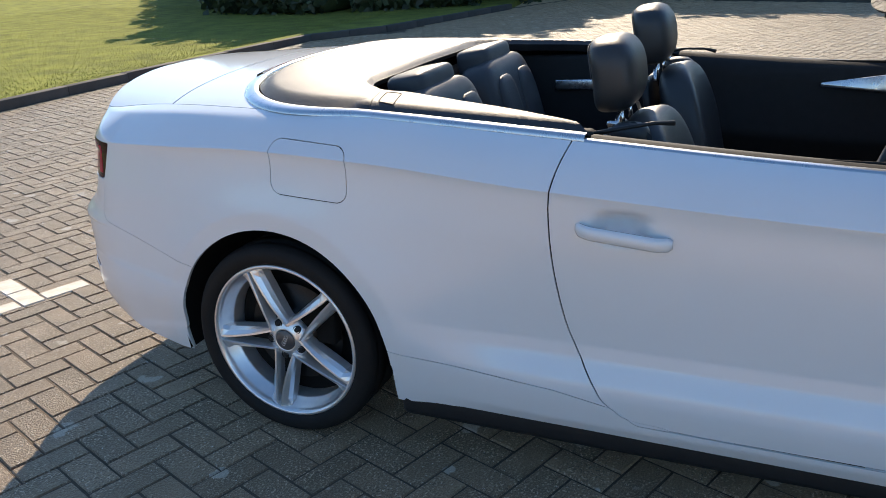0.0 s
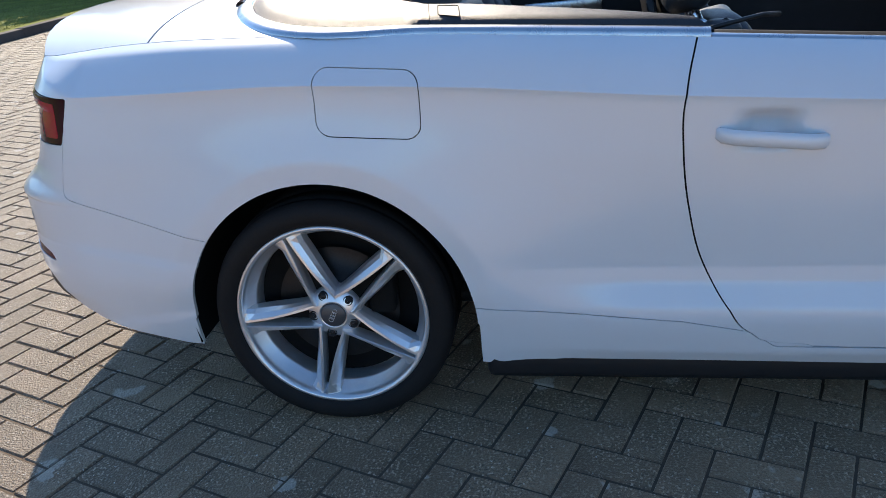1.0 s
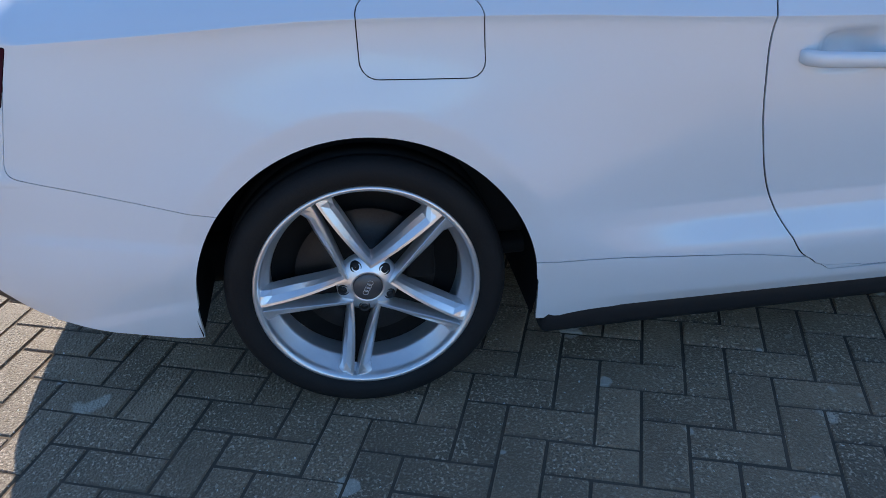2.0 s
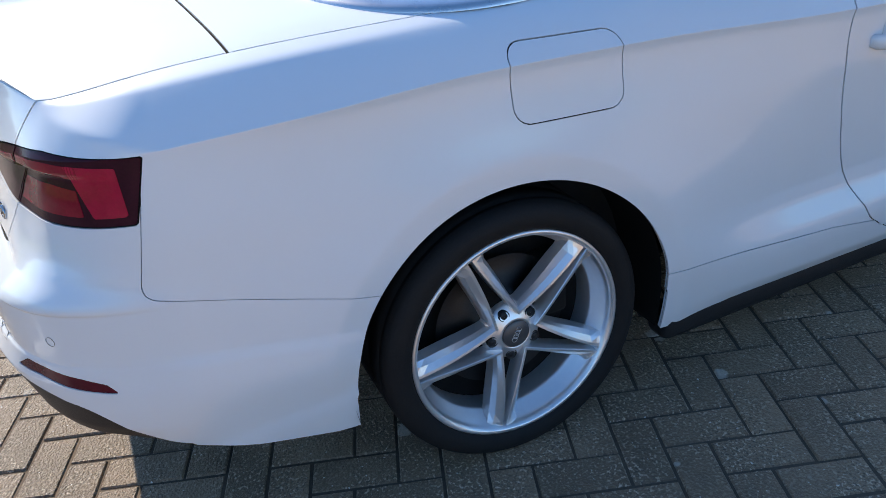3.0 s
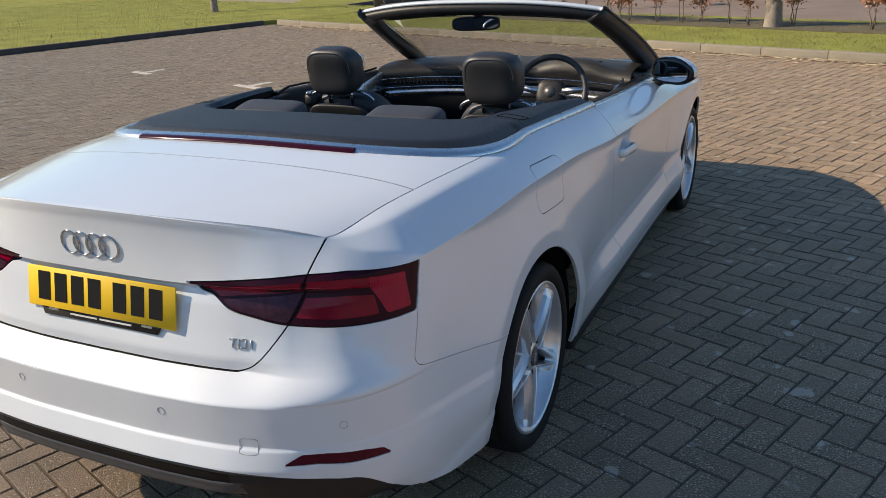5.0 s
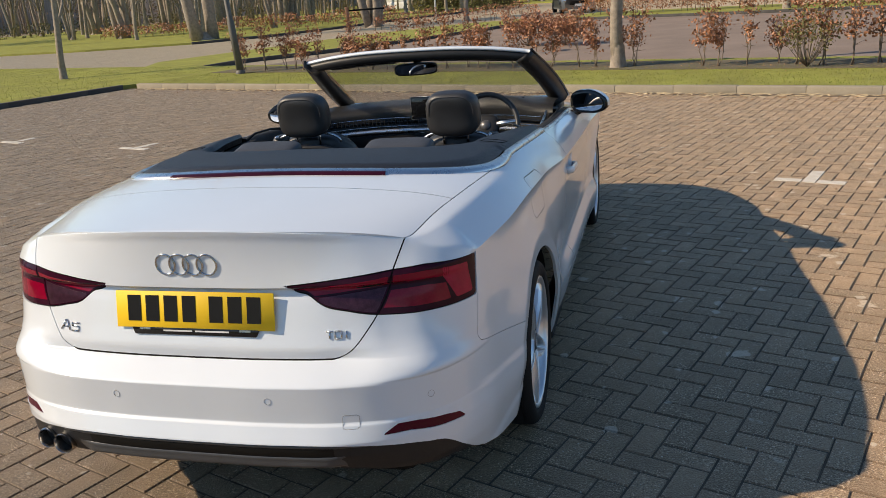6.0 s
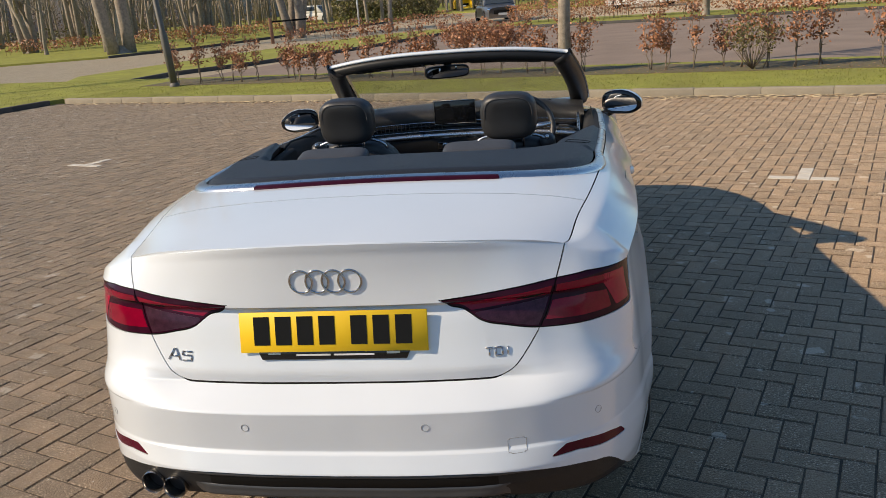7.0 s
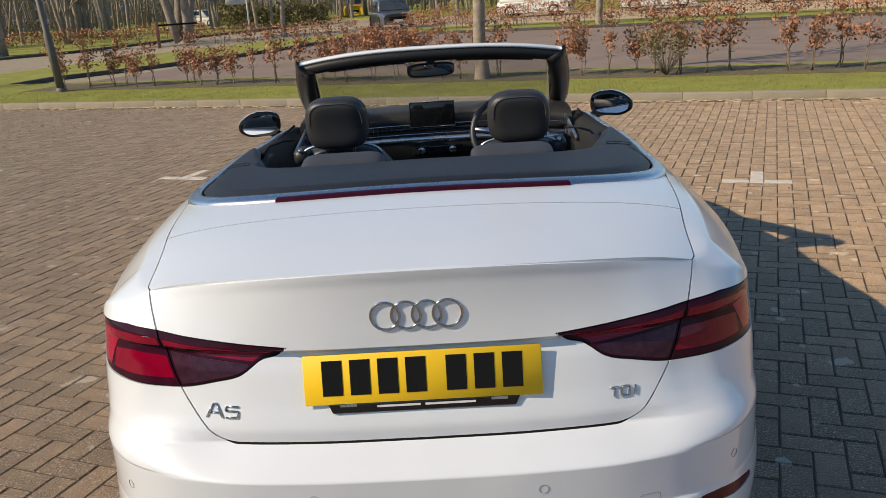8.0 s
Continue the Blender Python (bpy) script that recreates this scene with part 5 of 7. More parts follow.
def far_paving():
    """Block paving too far off to be told apart: courses with darker joints."""
    m = material("far_block_paving", (0.40, 0.30, 0.20), 0.7, 0.0, (0.31, 0.23, 0.155), 1.3, 60, bump=0.4, spec=0.35)
    dusty(m)
    t = m.node_tree
    n, link = t.nodes, t.links.new
    b = n["Principled BSDF"]
    src = b.inputs["Base Color"].links[0].from_socket
    co = n.new("ShaderNodeTexCoord")
    mp = n.new("ShaderNodeMapping")
    mp.inputs["Rotation"].default_value = (0, 0, -GRID)
    link(co.outputs["Object"], mp.inputs["Vector"])
    br = n.new("ShaderNodeTexBrick")
    br.inputs["Scale"].default_value = 1.0
    br.inputs["Brick Width"].default_value, br.inputs["Row Height"].default_value = 0.216, 0.108
    br.inputs["Mortar Size"].default_value = 0.005
    br.inputs["Color1"].default_value, br.inputs["Color2"].default_value, br.inputs["Mortar"].default_value = (1, 1, 1, 1), (0.78, 0.76, 0.74, 1), (0.42, 0.40, 0.38, 1)
    link(mp.outputs["Vector"], br.inputs["Vector"])
    mul = n.new("ShaderNodeMix")
    mul.data_type, mul.blend_type = "RGBA", "MULTIPLY"
    mul.inputs["Factor"].default_value = 1.0
    link(src, mul.inputs["A"])
    link(br.outputs["Color"], mul.inputs["B"])
    link(mul.outputs["Result"], b.inputs["Base Color"])
    return m


def block_material(name, by):
    """Worn concrete block: warm brown, gritty, with pale lichen spots and chipped bright specks."""
    m = material(name, (0.322, 0.208, 0.127), 0.56, 0.0, (0.142, 0.092, 0.055), 7, 420, bump=1.0, bump_scale=150, detail=6, spec=0.50,
                 per_island=0.28 if by == "island" else 0.0, per_object=0.28 if by == "object" else 0.0)
    dusty(m)
    t = m.node_tree
    n, link = t.nodes, t.links.new
    b = n["Principled BSDF"]
    next(q for q in n if q.bl_idname == "ShaderNodeBump").inputs["Distance"].default_value = 0.0075
    src = b.inputs["Base Color"].links[0].from_socket
    geo = n.new("ShaderNodeNewGeometry")
    for scale, lo, hi, col in ((5.0, 0.67, 0.70, (0.56, 0.48, 0.39)), (125.0, 0.55, 0.63, (0.70, 0.54, 0.39)), (150.0, 0.47, 0.38, (0.085, 0.060, 0.042)), (85.0, 0.70, 0.715, (0.85, 0.82, 0.76))):
        tex = n.new("ShaderNodeTexNoise")
        tex.inputs["Scale"].default_value, tex.inputs["Detail"].default_value = scale, 3.0
        link(geo.outputs["Position"], tex.inputs["Vector"])
        mr = n.new("ShaderNodeMapRange")
        mr.inputs["From Min"].default_value, mr.inputs["From Max"].default_value = lo, hi
        mr.inputs["To Max"].default_value = 0.8
        link(tex.outputs["Fac"], mr.inputs["Value"])
        fac = mr.outputs["Result"]
        if scale > 100:          # grit shows only where the face has worn away
            wear = n.new("ShaderNodeTexNoise")
            wear.inputs["Scale"].default_value, wear.inputs["Detail"].default_value = 6.0, 2.0
            link(geo.outputs["Position"], wear.inputs["Vector"])
            wr = n.new("ShaderNodeMapRange")
            wr.inputs["From Min"].default_value, wr.inputs["From Max"].default_value, wr.inputs["To Min"].default_value = 0.40, 0.58, 0.30
            link(wear.outputs["Fac"], wr.inputs["Value"])
            both_ = n.new("ShaderNodeMath")
            both_.operation = "MULTIPLY"
            link(fac, both_.inputs[0])
            link(wr.outputs["Result"], both_.inputs[1])
            fac = both_.outputs[0]
        mx = n.new("ShaderNodeMix")
        mx.data_type = "RGBA"
        mx.inputs["B"].default_value = (*col, 1)
        link(fac, mx.inputs["Factor"])
        link(src, mx.inputs["A"])
        src = mx.outputs["Result"]
    # round pale spots of lichen, a few to the square metre
    wob = n.new("ShaderNodeTexNoise")
    wob.inputs["Scale"].default_value = 22.0
    link(geo.outputs["Position"], wob.inputs["Vector"])
    off_ = n.new("ShaderNodeVectorMath")
    off_.operation, off_.inputs[1].default_value = "MULTIPLY_ADD", (0.05, 0.05, 0.0)
    link(wob.outputs["Color"], off_.inputs[0])
    link(geo.outputs["Position"], off_.inputs[2])
    vor = n.new("ShaderNodeTexVoronoi")
    vor.voronoi_dimensions = "2D"
    vor.inputs["Scale"].default_value = 4.2
    link(off_.outputs[0], vor.inputs["Vector"])
    size = n.new("ShaderNodeSeparateColor")
    link(vor.outputs["Color"], size.inputs["Color"])
    cut_ = n.new("ShaderNodeMapRange")
    cut_.inputs["From Min"].default_value, cut_.inputs["From Max"].default_value, cut_.inputs["To Max"].default_value = 0.66, 1.0, 0.14
    link(size.outputs["Red"], cut_.inputs["Value"])
    gap_ = n.new("ShaderNodeMath")
    gap_.operation = "SUBTRACT"
    link(cut_.outputs["Result"], gap_.inputs[0])
    link(vor.outputs["Distance"], gap_.inputs[1])
    fade = n.new("ShaderNodeMapRange")
    fade.inputs["From Max"].default_value, fade.inputs["To Max"].default_value = 0.02, 0.65
    link(gap_.outputs[0], fade.inputs["Value"])
    pale = n.new("ShaderNodeMix")
    pale.data_type = "RGBA"
    pale.inputs["B"].default_value = (0.58, 0.52, 0.44, 1)
    link(fade.outputs["Result"], pale.inputs["Factor"])
    link(src, pale.inputs["A"])
    link(pale.outputs["Result"], b.inputs["Base Color"])
    return m


FAR_PAVING = far_paving()
JOINT_SAND = material("joint_sand", (0.140, 0.102, 0.070), 0.95, 0.0, (0.068, 0.052, 0.037), 5, 120, bump=0.5)
BLOCK = block_material("paving_block", "island")
BLOCK_ONE = block_material("paving_block_single", "object")
WHITE_BLOCK = material("worn_white_marking", (0.70, 0.66, 0.58), 0.8, 0.0, (0.47, 0.42, 0.35), 14, 120, bump=0.4)
KERB = material("concrete_kerb", (0.36, 0.31, 0.235), 0.88, 0.0, (0.24, 0.21, 0.155), 3, 120, bump=0.5, per_object=0.05)
DARK_KERB = material("dirty_dark_kerb", (0.085, 0.08, 0.075), 0.9, 0.0, (0.05, 0.048, 0.045), 4, 120, bump=0.5)
GRASS = material("grass_ground", (0.30, 0.315, 0.075), 0.95, 0.0, (0.20, 0.195, 0.06), 1.5, 40, bump=0.8, bump_scale=60, spec=0.1)
BLADE = material("grass_blades", (0.18, 0.225, 0.042), 0.8, 0.0, (0.235, 0.215, 0.07), 2.2, 8, per_island=0.35, spec=0.12)
MOSS = material("mossy_lawn", (0.25, 0.27, 0.055), 0.95, 0.0, (0.115, 0.125, 0.034), 2.4, 30, bump=1.0, bump_scale=40, spec=0.1, detail=7)
SOIL = material("bare_soil", (0.14, 0.115, 0.07), 0.95, 0.0, (0.10, 0.085, 0.045), 2, 60, bump=0.8)
LITTER = material("dry_leaves", (0.36, 0.22, 0.10), 0.8, 0.0, (0.24, 0.13, 0.06), 20, 60, per_island=0.4)

V = [at(a, b, -0.03) for a, b in ((-700, -700), (700, -700), (700, 700), (-700, 700))]
tagged(part("ground", to_mesh("ground", V, [[0, 1, 2, 3]], True), FAR_PAVING), "brown block-paved car park stretching into the distance", "ground", kind="structure")


def slab(name, outline, z0, z1, mat, label, category="ground"):
    """Raised flat area with an outline in grid coordinates."""
    n = len(outline)
    V = [at(a, b, z1) for a, b in outline] + [at(a, b, z0) for a, b in outline]
    F = [list(range(n))] + [[i, i + n, (i + 1) % n + n, (i + 1) % n] for i in range(n)]
    return tagged(part(name, to_mesh(name, V, F, True), mat), label, category, kind="structure")


KERB_B = 9.4
slab("verge", [(-14.45, KERB_B + 0.13), (30, KERB_B + 0.13), (30, 13.3), (-14.45, 13.3)], -0.03, 0.085, GRASS, "strip of short grass behind the kerb", "grass")
ROAD = material("weathered_road", (0.28, 0.215, 0.175), 0.85, 0.0, (0.20, 0.155, 0.125), 0.8, 90, bump=0.4, spec=0.2)
slab("road", [(-15.3, 13.3), (60, 13.3), (60, 29.0), (-6, 29.8), (-15.2, 31.0)], -0.03, -0.012, ROAD, "weathered grey-brown road behind the young hedge", "road")
slab("hedge_bed", [(-14.4, 11.55), (30, 11.55), (30, 12.9), (-14.4, 12.9)], 0.0, 0.094, SOIL, "bare soil strip under the young hedge", "soil")
slab("side_lawn", [(-60, -6), (-14.75, -6), (-14.75, 9.2), (-14.6, 9.53), (-14.45, 9.6), (-14.45, 13.3), (-60, 13.3)], -0.03, 0.085, GRASS, "rough lawn beside the car park", "grass")
# lawn behind the car follows a kerb of its own
back_edge = [grid_of(x, y) for x, y in ((6.0, -6.6), (2.0, -6.42), (-3.3, -6.42), (-6.1, -6.36), (-9.2, -6.2), (-10.4, -5.4))]
slab("rear_lawn", back_edge + [grid_of(x, y) for x, y in ((-14.5, -4.5), (-40, -8), (-40, -40), (6, -40))], -0.03, 0.09, MOSS, "mossy lawn in low sun behind the car park", "grass")
slab("far_lawn", [(-90, 12), (-60, 16), (-36, 22), (-31, 24.6), (-29.4, 28), (-29.5, 33), (-30.4, 39), (-30.3, 48), (-34, 64), (-90, 74)], -0.03, 0.06, GRASS, "lawn with trees across the road", "grass")
slab("far_lawn", [(-15, 31.2), (-6, 30.0), (40, 29.2), (40, 34), (-6, 35), (-15, 36)], -0.03, 0.06, GRASS, "narrow grass strip under the far hedge", "grass")
slab("far_lawn", [(-16.9, 13.4), (-17.2, 15.2), (-16.4, 17.2), (-15.5, 22), (-15.6, 30), (-17.5, 33), (-20, 30), (-21, 24), (-21, 15), (-19.6, 13.4)], -0.03, 0.06, GRASS, "grass island between the road and the path", "grass")
slab("far_lawn", [(-26, 58), (-8, 52), (12, 70), (12, 140), (-90, 140), (-90, 80)], -0.03, 0.06, GRASS, "far lawn under bare trees", "grass")


def kerb_run(p, q, name, mat, label, length=0.9, h=0.10, w=0.125, group="kerb stones"):
    p, q = Vector(p), Vector(q)
    d = q - p
    n = max(1, round(d.length / length))
    step = d.length / n
    bm = box(0, 0, (h - 0.06) / 2, step - 0.002, w, h + 0.06, 0.009, 2)
    me = bpy.data.meshes.new(name)
    bm.to_mesh(me)
    bm.free()
    me.materials.append(mat)
    ang = math.atan2(d.y, d.x)
    parent = tagged(new(name), label, "kerb", kind="structure")
    for k in range(n):
        c = p + d * ((k + 0.5) / n)
        ob = part("kerb_stone", me, mat, parent)
        ob.matrix_basis = Matrix.Translation((c.x, c.y, random.uniform(-0.004, 0.004))) @ Matrix.Rotation(ang + random.uniform(-0.004, 0.004), 4, "Z")


kerb_run(at(-14.4, KERB_B + 0.06), at(16, KERB_B + 0.06), "kerb", KERB, "pale concrete kerb in front of the grass verge")
kerb_run(at(-14.68, -6), at(-14.68, 9.2), "kerb", DARK_KERB, "dark weathered kerb along the side lawn")
for (xa, ya), (xb, yb) in (((6.0, -6.54), (2.0, -6.36)), ((2.0, -6.36), (-3.3, -6.36)), ((-3.3, -6.36), (-6.1, -6.30)), ((-6.1, -6.30), (-9.2, -6.14)), ((-9.2, -6.14), (-10.4, -5.34)), ((-10.4, -5.34), (-14.5, -4.44))):
    kerb_run((xa, ya, 0), (xb, yb, 0), "kerb", DARK_KERB, "dark weathered kerb of the rear lawn", h=0.11)
for a, b in (((-16.8, 13.4), (-17.1, 15.2)), ((-17.1, 15.2), (-16.3, 17.2)), ((-16.3, 17.2), (-15.4, 22)), ((-15.4, 22), (-15.5, 30)), ((-29.3, 28), (-29.4, 33)), ((-29.4, 33), (-30.3, 39)), ((-30.3, 39), (-30.2, 48)), ((-31, 24.5), (-29.3, 28)), ((-15, 31.1), (-6, 29.9)), ((-6, 29.9), (40, 29.1))):
    kerb_run(at(*a), at(*b), "kerb", DARK_KERB, "low dark kerb across the road", length=1.5, h=0.09)


def scatter_blades(name, count, place, size, mat, label, seed, lift):
    """Short grass: many bent triangles on a lawn."""
    rng = np.random.RandomState(seed)
    V, F = [], []
    for k in range(count):
        x, y = place(rng)
        a, h, w = rng.uniform(0, 6.28), size * rng.uniform(0.5, 1.3), size * rng.uniform(0.10, 0.2)
        bx, by = math.cos(a) * w, math.sin(a) * w
        lx, ly = rng.uniform(-0.6, 0.6) * h, rng.uniform(-0.6, 0.6) * h
        n = len(V)
        V += [(x - bx, y - by, lift), (x + bx, y + by, lift), (x + lx, y + ly, lift + h)]
        F.append([n, n + 1, n + 2])
    tagged(part(name, to_mesh(name, V, F, True), mat), label, "grass", kind="stuff")


def on_verge(rng):
    p = at(rng.uniform(-14.4, 14), rng.uniform(KERB_B + 0.15, 12.0) if rng.rand() < 0.85 else rng.uniform(12.0, 13.3))
    return p.x, p.y


def on_side(rng):
    p = at(rng.uniform(-30, -14.8), rng.uniform(2, 13.2))
    return p.x, p.y


def on_rear(rng):
    while True:
        x, y = rng.uniform(-16, 0), -6.5 - 12 * rng.rand() ** 1.6
        if y < -6.5 or x < -10:
            return x, y


scatter_blades("verge_grass", 42000, on_verge, 0.028, BLADE, "short green grass blades on the verge", 1, 0.08)
scatter_blades("side_grass", 20000, on_side, 0.035, BLADE, "short green grass blades on the side lawn", 2, 0.08)
scatter_blades("rear_grass", 70000, on_rear, 0.024, BLADE, "mossy green grass blades lit by low sun", 3, 0.085)


def scatter_leaves(name, count, place, label, seed, size=0.022):
    rng = np.random.RandomState(seed)
    V, F = [], []
    for k in range(count):
        x, y, z = place(rng)
        a, s = rng.uniform(0, 6.28), size * rng.uniform(0.5, 1.3)
        c, d = math.cos(a) * s, math.sin(a) * s
        n = len(V)
        t1, t2 = rng.uniform(0, 0.012, 2)
        V += [(x + c, y + d, z + t1), (x - d * 0.6, y + c * 0.6, z), (x - c, y - d, z + t2), (x + d * 0.6, y - c * 0.6, z + 0.003)]
        F.append([n, n + 1, n + 2, n + 3])
    tagged(part(name, to_mesh(name, V, F, True), LITTER), label, "leaves", kind="stuff")


def by_kerb(rng):
    p = at(rng.uniform(-14, 12), KERB_B - 0.02 - abs(rng.normal(0, 0.45)))
    return p.x, p.y, 0.004


def under_hedge(rng):
    p = at(rng.uniform(-14, 14), rng.normal(12.1, 0.45))
    return p.x, p.y, 0.098


def anywhere(rng):
    p = at(rng.uniform(-13, 9), rng.uniform(-6, 9.2))
    return p.x, p.y, 0.003


scatter_leaves("kerb_leaves", 1500, by_kerb, "dry brown leaves blown against the kerb", 4)
scatter_leaves("hedge_leaves", 1800, under_hedge, "dry brown leaves fallen under the hedge", 5)
scatter_leaves("loose_leaves", 260, anywhere, "single dry leaves and grit on the paving", 6, 0.012)

STRAW = material("pale_straw", (0.50, 0.41, 0.27), 0.8, 0.0, (0.34, 0.26, 0.16), 15, 60, per_island=0.3)
rng = np.random.RandomState(14)
V, F = [], []
for k in range(1300):
    p = at(rng.uniform(-14, 13), KERB_B - 0.03 - abs(rng.normal(0, 0.16)), 0.006)
    g, L = rng.normal(0, 0.45) + GRID, rng.uniform(0.03, 0.16)
    d, s_ = Vector((math.cos(g), math.sin(g), 0)) * L, Vector((-math.sin(g), math.cos(g), 0)) * 0.003
    n = len(V)
    V += [p - s_, p + s_, p + d + s_ + Vector((0, 0, 0.006)), p + d - s_ + Vector((0, 0, 0.006)), p + d / 2 + Vector((0, 0, 0.012))]
    F += [[n, n + 4, n + 1], [n + 1, n + 4, n + 2], [n + 2, n + 4, n + 3], [n + 3, n + 4, n]]
tagged(part("kerb_straw", to_mesh("kerb_straw", V, F, True), STRAW), "pale straw and twigs lying along the kerb", "straw", kind="stuff")

# ---- hedge, trees, street furniture ----
BARK = material("grey_bark", (0.37, 0.31, 0.25), 0.9, 0.0, (0.19, 0.16, 0.13), 9, 60, bump=0.9, bump_scale=30)
TWIG = material("sapling_bark", (0.25, 0.19, 0.13), 0.85, 0.0, (0.16, 0.12, 0.09), 20, 90)
COPPER = material("copper_beech_leaf", (0.47, 0.215, 0.105), 0.5, 0.0, (0.25, 0.105, 0.055), 3, 20, per_island=0.45)
EVERGREEN = material("evergreen_leaf", (0.035, 0.055, 0.022), 0.55, 0.0, (0.022, 0.036, 0.016), 1.5, 10, per_island=0.4)
OLIVE = material("olive_leaf", (0.13, 0.14, 0.04), 0.6, 0.0, (0.16, 0.11, 0.045), 3, 20, per_island=0.4)
LAMP_POST = material("dark_painted_steel", (0.15, 0.14, 0.125), 0.6, 0.2, (0.10, 0.095, 0.085), 6, 90)


def leaf_cloud(centres, per, spread, size, rng):
    V, F = [], []
    for c in centres:
        for _ in range(per):
            p = Vector(c) + Vector(rng.normal(0, spread, 3))
            a, b = Vector(rng.normal(0, 1, 3)).normalized(), Vector(rng.normal(0, 1, 3)).normalized()
            b = (b - a * a.dot(b)).normalized()
            s = size * rng.uniform(0.6, 1.3)
            n = len(V)
            V += [p + a * s, p + b * s * 0.55, p - a * s, p - b * s * 0.55 + a.cross(b) * s * 0.25]
            F.append([n, n + 1, n + 2, n + 3])
    return V, F


def sapling(seed, h):
    """Young hedge plant: thin stems and clumps of dead copper leaves, bare at the foot."""
    rng = np.random.RandomState(seed)
    thing = new("hedge_sapling")
    stems, tips = [], []
    for k in range(rng.randint(2, 4)):
        lean = rng.normal(0, 0.10, 2)
        pts = [(lean[0] * t * h + 0.02 * rng.normal(), lean[1] * t * h + 0.02 * rng.normal(), h * t * rng.uniform(0.9, 1.0)) for t in np.linspace(0, 1, 7)]
        pts[0] = (rng.normal(0, 0.03), rng.normal(0, 0.03), -0.05)
        stems.append(tube(pts, [0.010 - 0.007 * t for t in np.linspace(0, 1, 7)], 5))
        for p in pts[2:]:
            for _ in range(2):
                d = rng.normal(0, 1, 3)
                d[2] = abs(d[2]) * 0.6
                d = d / np.linalg.norm(d) * rng.uniform(0.08, 0.22)
                e = (p[0] + d[0], p[1] + d[1], p[2] + d[2])
                stems.append(tube([p, e], [0.004, 0.0018], 4))
                if p[2] > 0.42 * h:
                    tips += [e, tuple((np.array(p) + np.array(e)) / 2)]
    part("stem", to_mesh("stem", *both(stems)), TWIG, thing)
    part("foliage", to_mesh("foliage", *leaf_cloud(tips, 9, 0.042, 0.030, rng), flat=True), COPPER, thing, "dead copper-brown leaves")
    return tagged(thing, "young beech hedge plant with copper-brown winter leaves", "shrub", "young hedge along the verge")


variants = [sapling(10 + k, h) for k, h in enumerate((0.85, 0.95, 0.75, 1.0, 0.65, 0.9))]
rng = np.random.RandomState(77)
spots, a = [], -13.6
while a < 13.5:
    spots.append(a)
    a += rng.choice([0.34, 0.42, 0.55, 0.75], p=[0.35, 0.35, 0.2, 0.1])
gaps = ((-3.4, -2.6), (0.5, 1.1), (4.9, 6.3))
spots = [s for s in spots if not any(g0 < s < g1 for g0, g1 in gaps)]
for k, a in enumerate(spots):
    m = Matrix.Translation(at(a, 12.05 + rng.normal(0, 0.14), 0.09)) @ Matrix.Rotation(rng.uniform(0, 6.28), 4, "Z") @ Matrix.Scale(1.0, 4)
    if k < len(variants):
        variants[k].matrix_basis = m
    else:
        copy_thing(variants[rng.randint(len(variants))], m)


def bush(a, b, z, seed, w, h, leaf, count, label):
    rng = np.random.RandomState(seed)
    thing = new("bush")
    stems, tips = [], []
    for k in range(26):
        d = rng.normal(0, 1, 2)
        d = d / np.linalg.norm(d) * w * rng.uniform(0.2, 1)
        hh = h * rng.uniform(0.6, 1.0)
        pts = [(d[0] * t**0.8, d[1] * t**0.8, hh * t) for t in np.linspace(0, 1, 6)]
        stems.append(tube(pts, [0.008 * (1 - 0.8 * t) for t in np.linspace(0, 1, 6)], 4))
        tips += pts[3:]
    part("stem", to_mesh("stem", *both(stems)), TWIG, thing)
    part("foliage", to_mesh("foliage", *leaf_cloud(tips, count, 0.06, 0.028, rng), flat=True), leaf, thing)
    thing.matrix_basis = Matrix.Translation(at(a, b, z))
    return tagged(thing, label, "bush")


bush(-0.58, 11.75, 0.09, 5, 0.55, 0.85, OLIVE, 8, "sprawling half-bare olive-green bush in the verge")
bush(-9.2, 18.4, -0.03, 6, 0.8, 0.85, COPPER, 60, "dense clump of copper-brown beech")
bush(-8.0, 18.2, -0.03, 7, 0.8, 0.80, COPPER, 60, "dense clump of copper-brown beech")


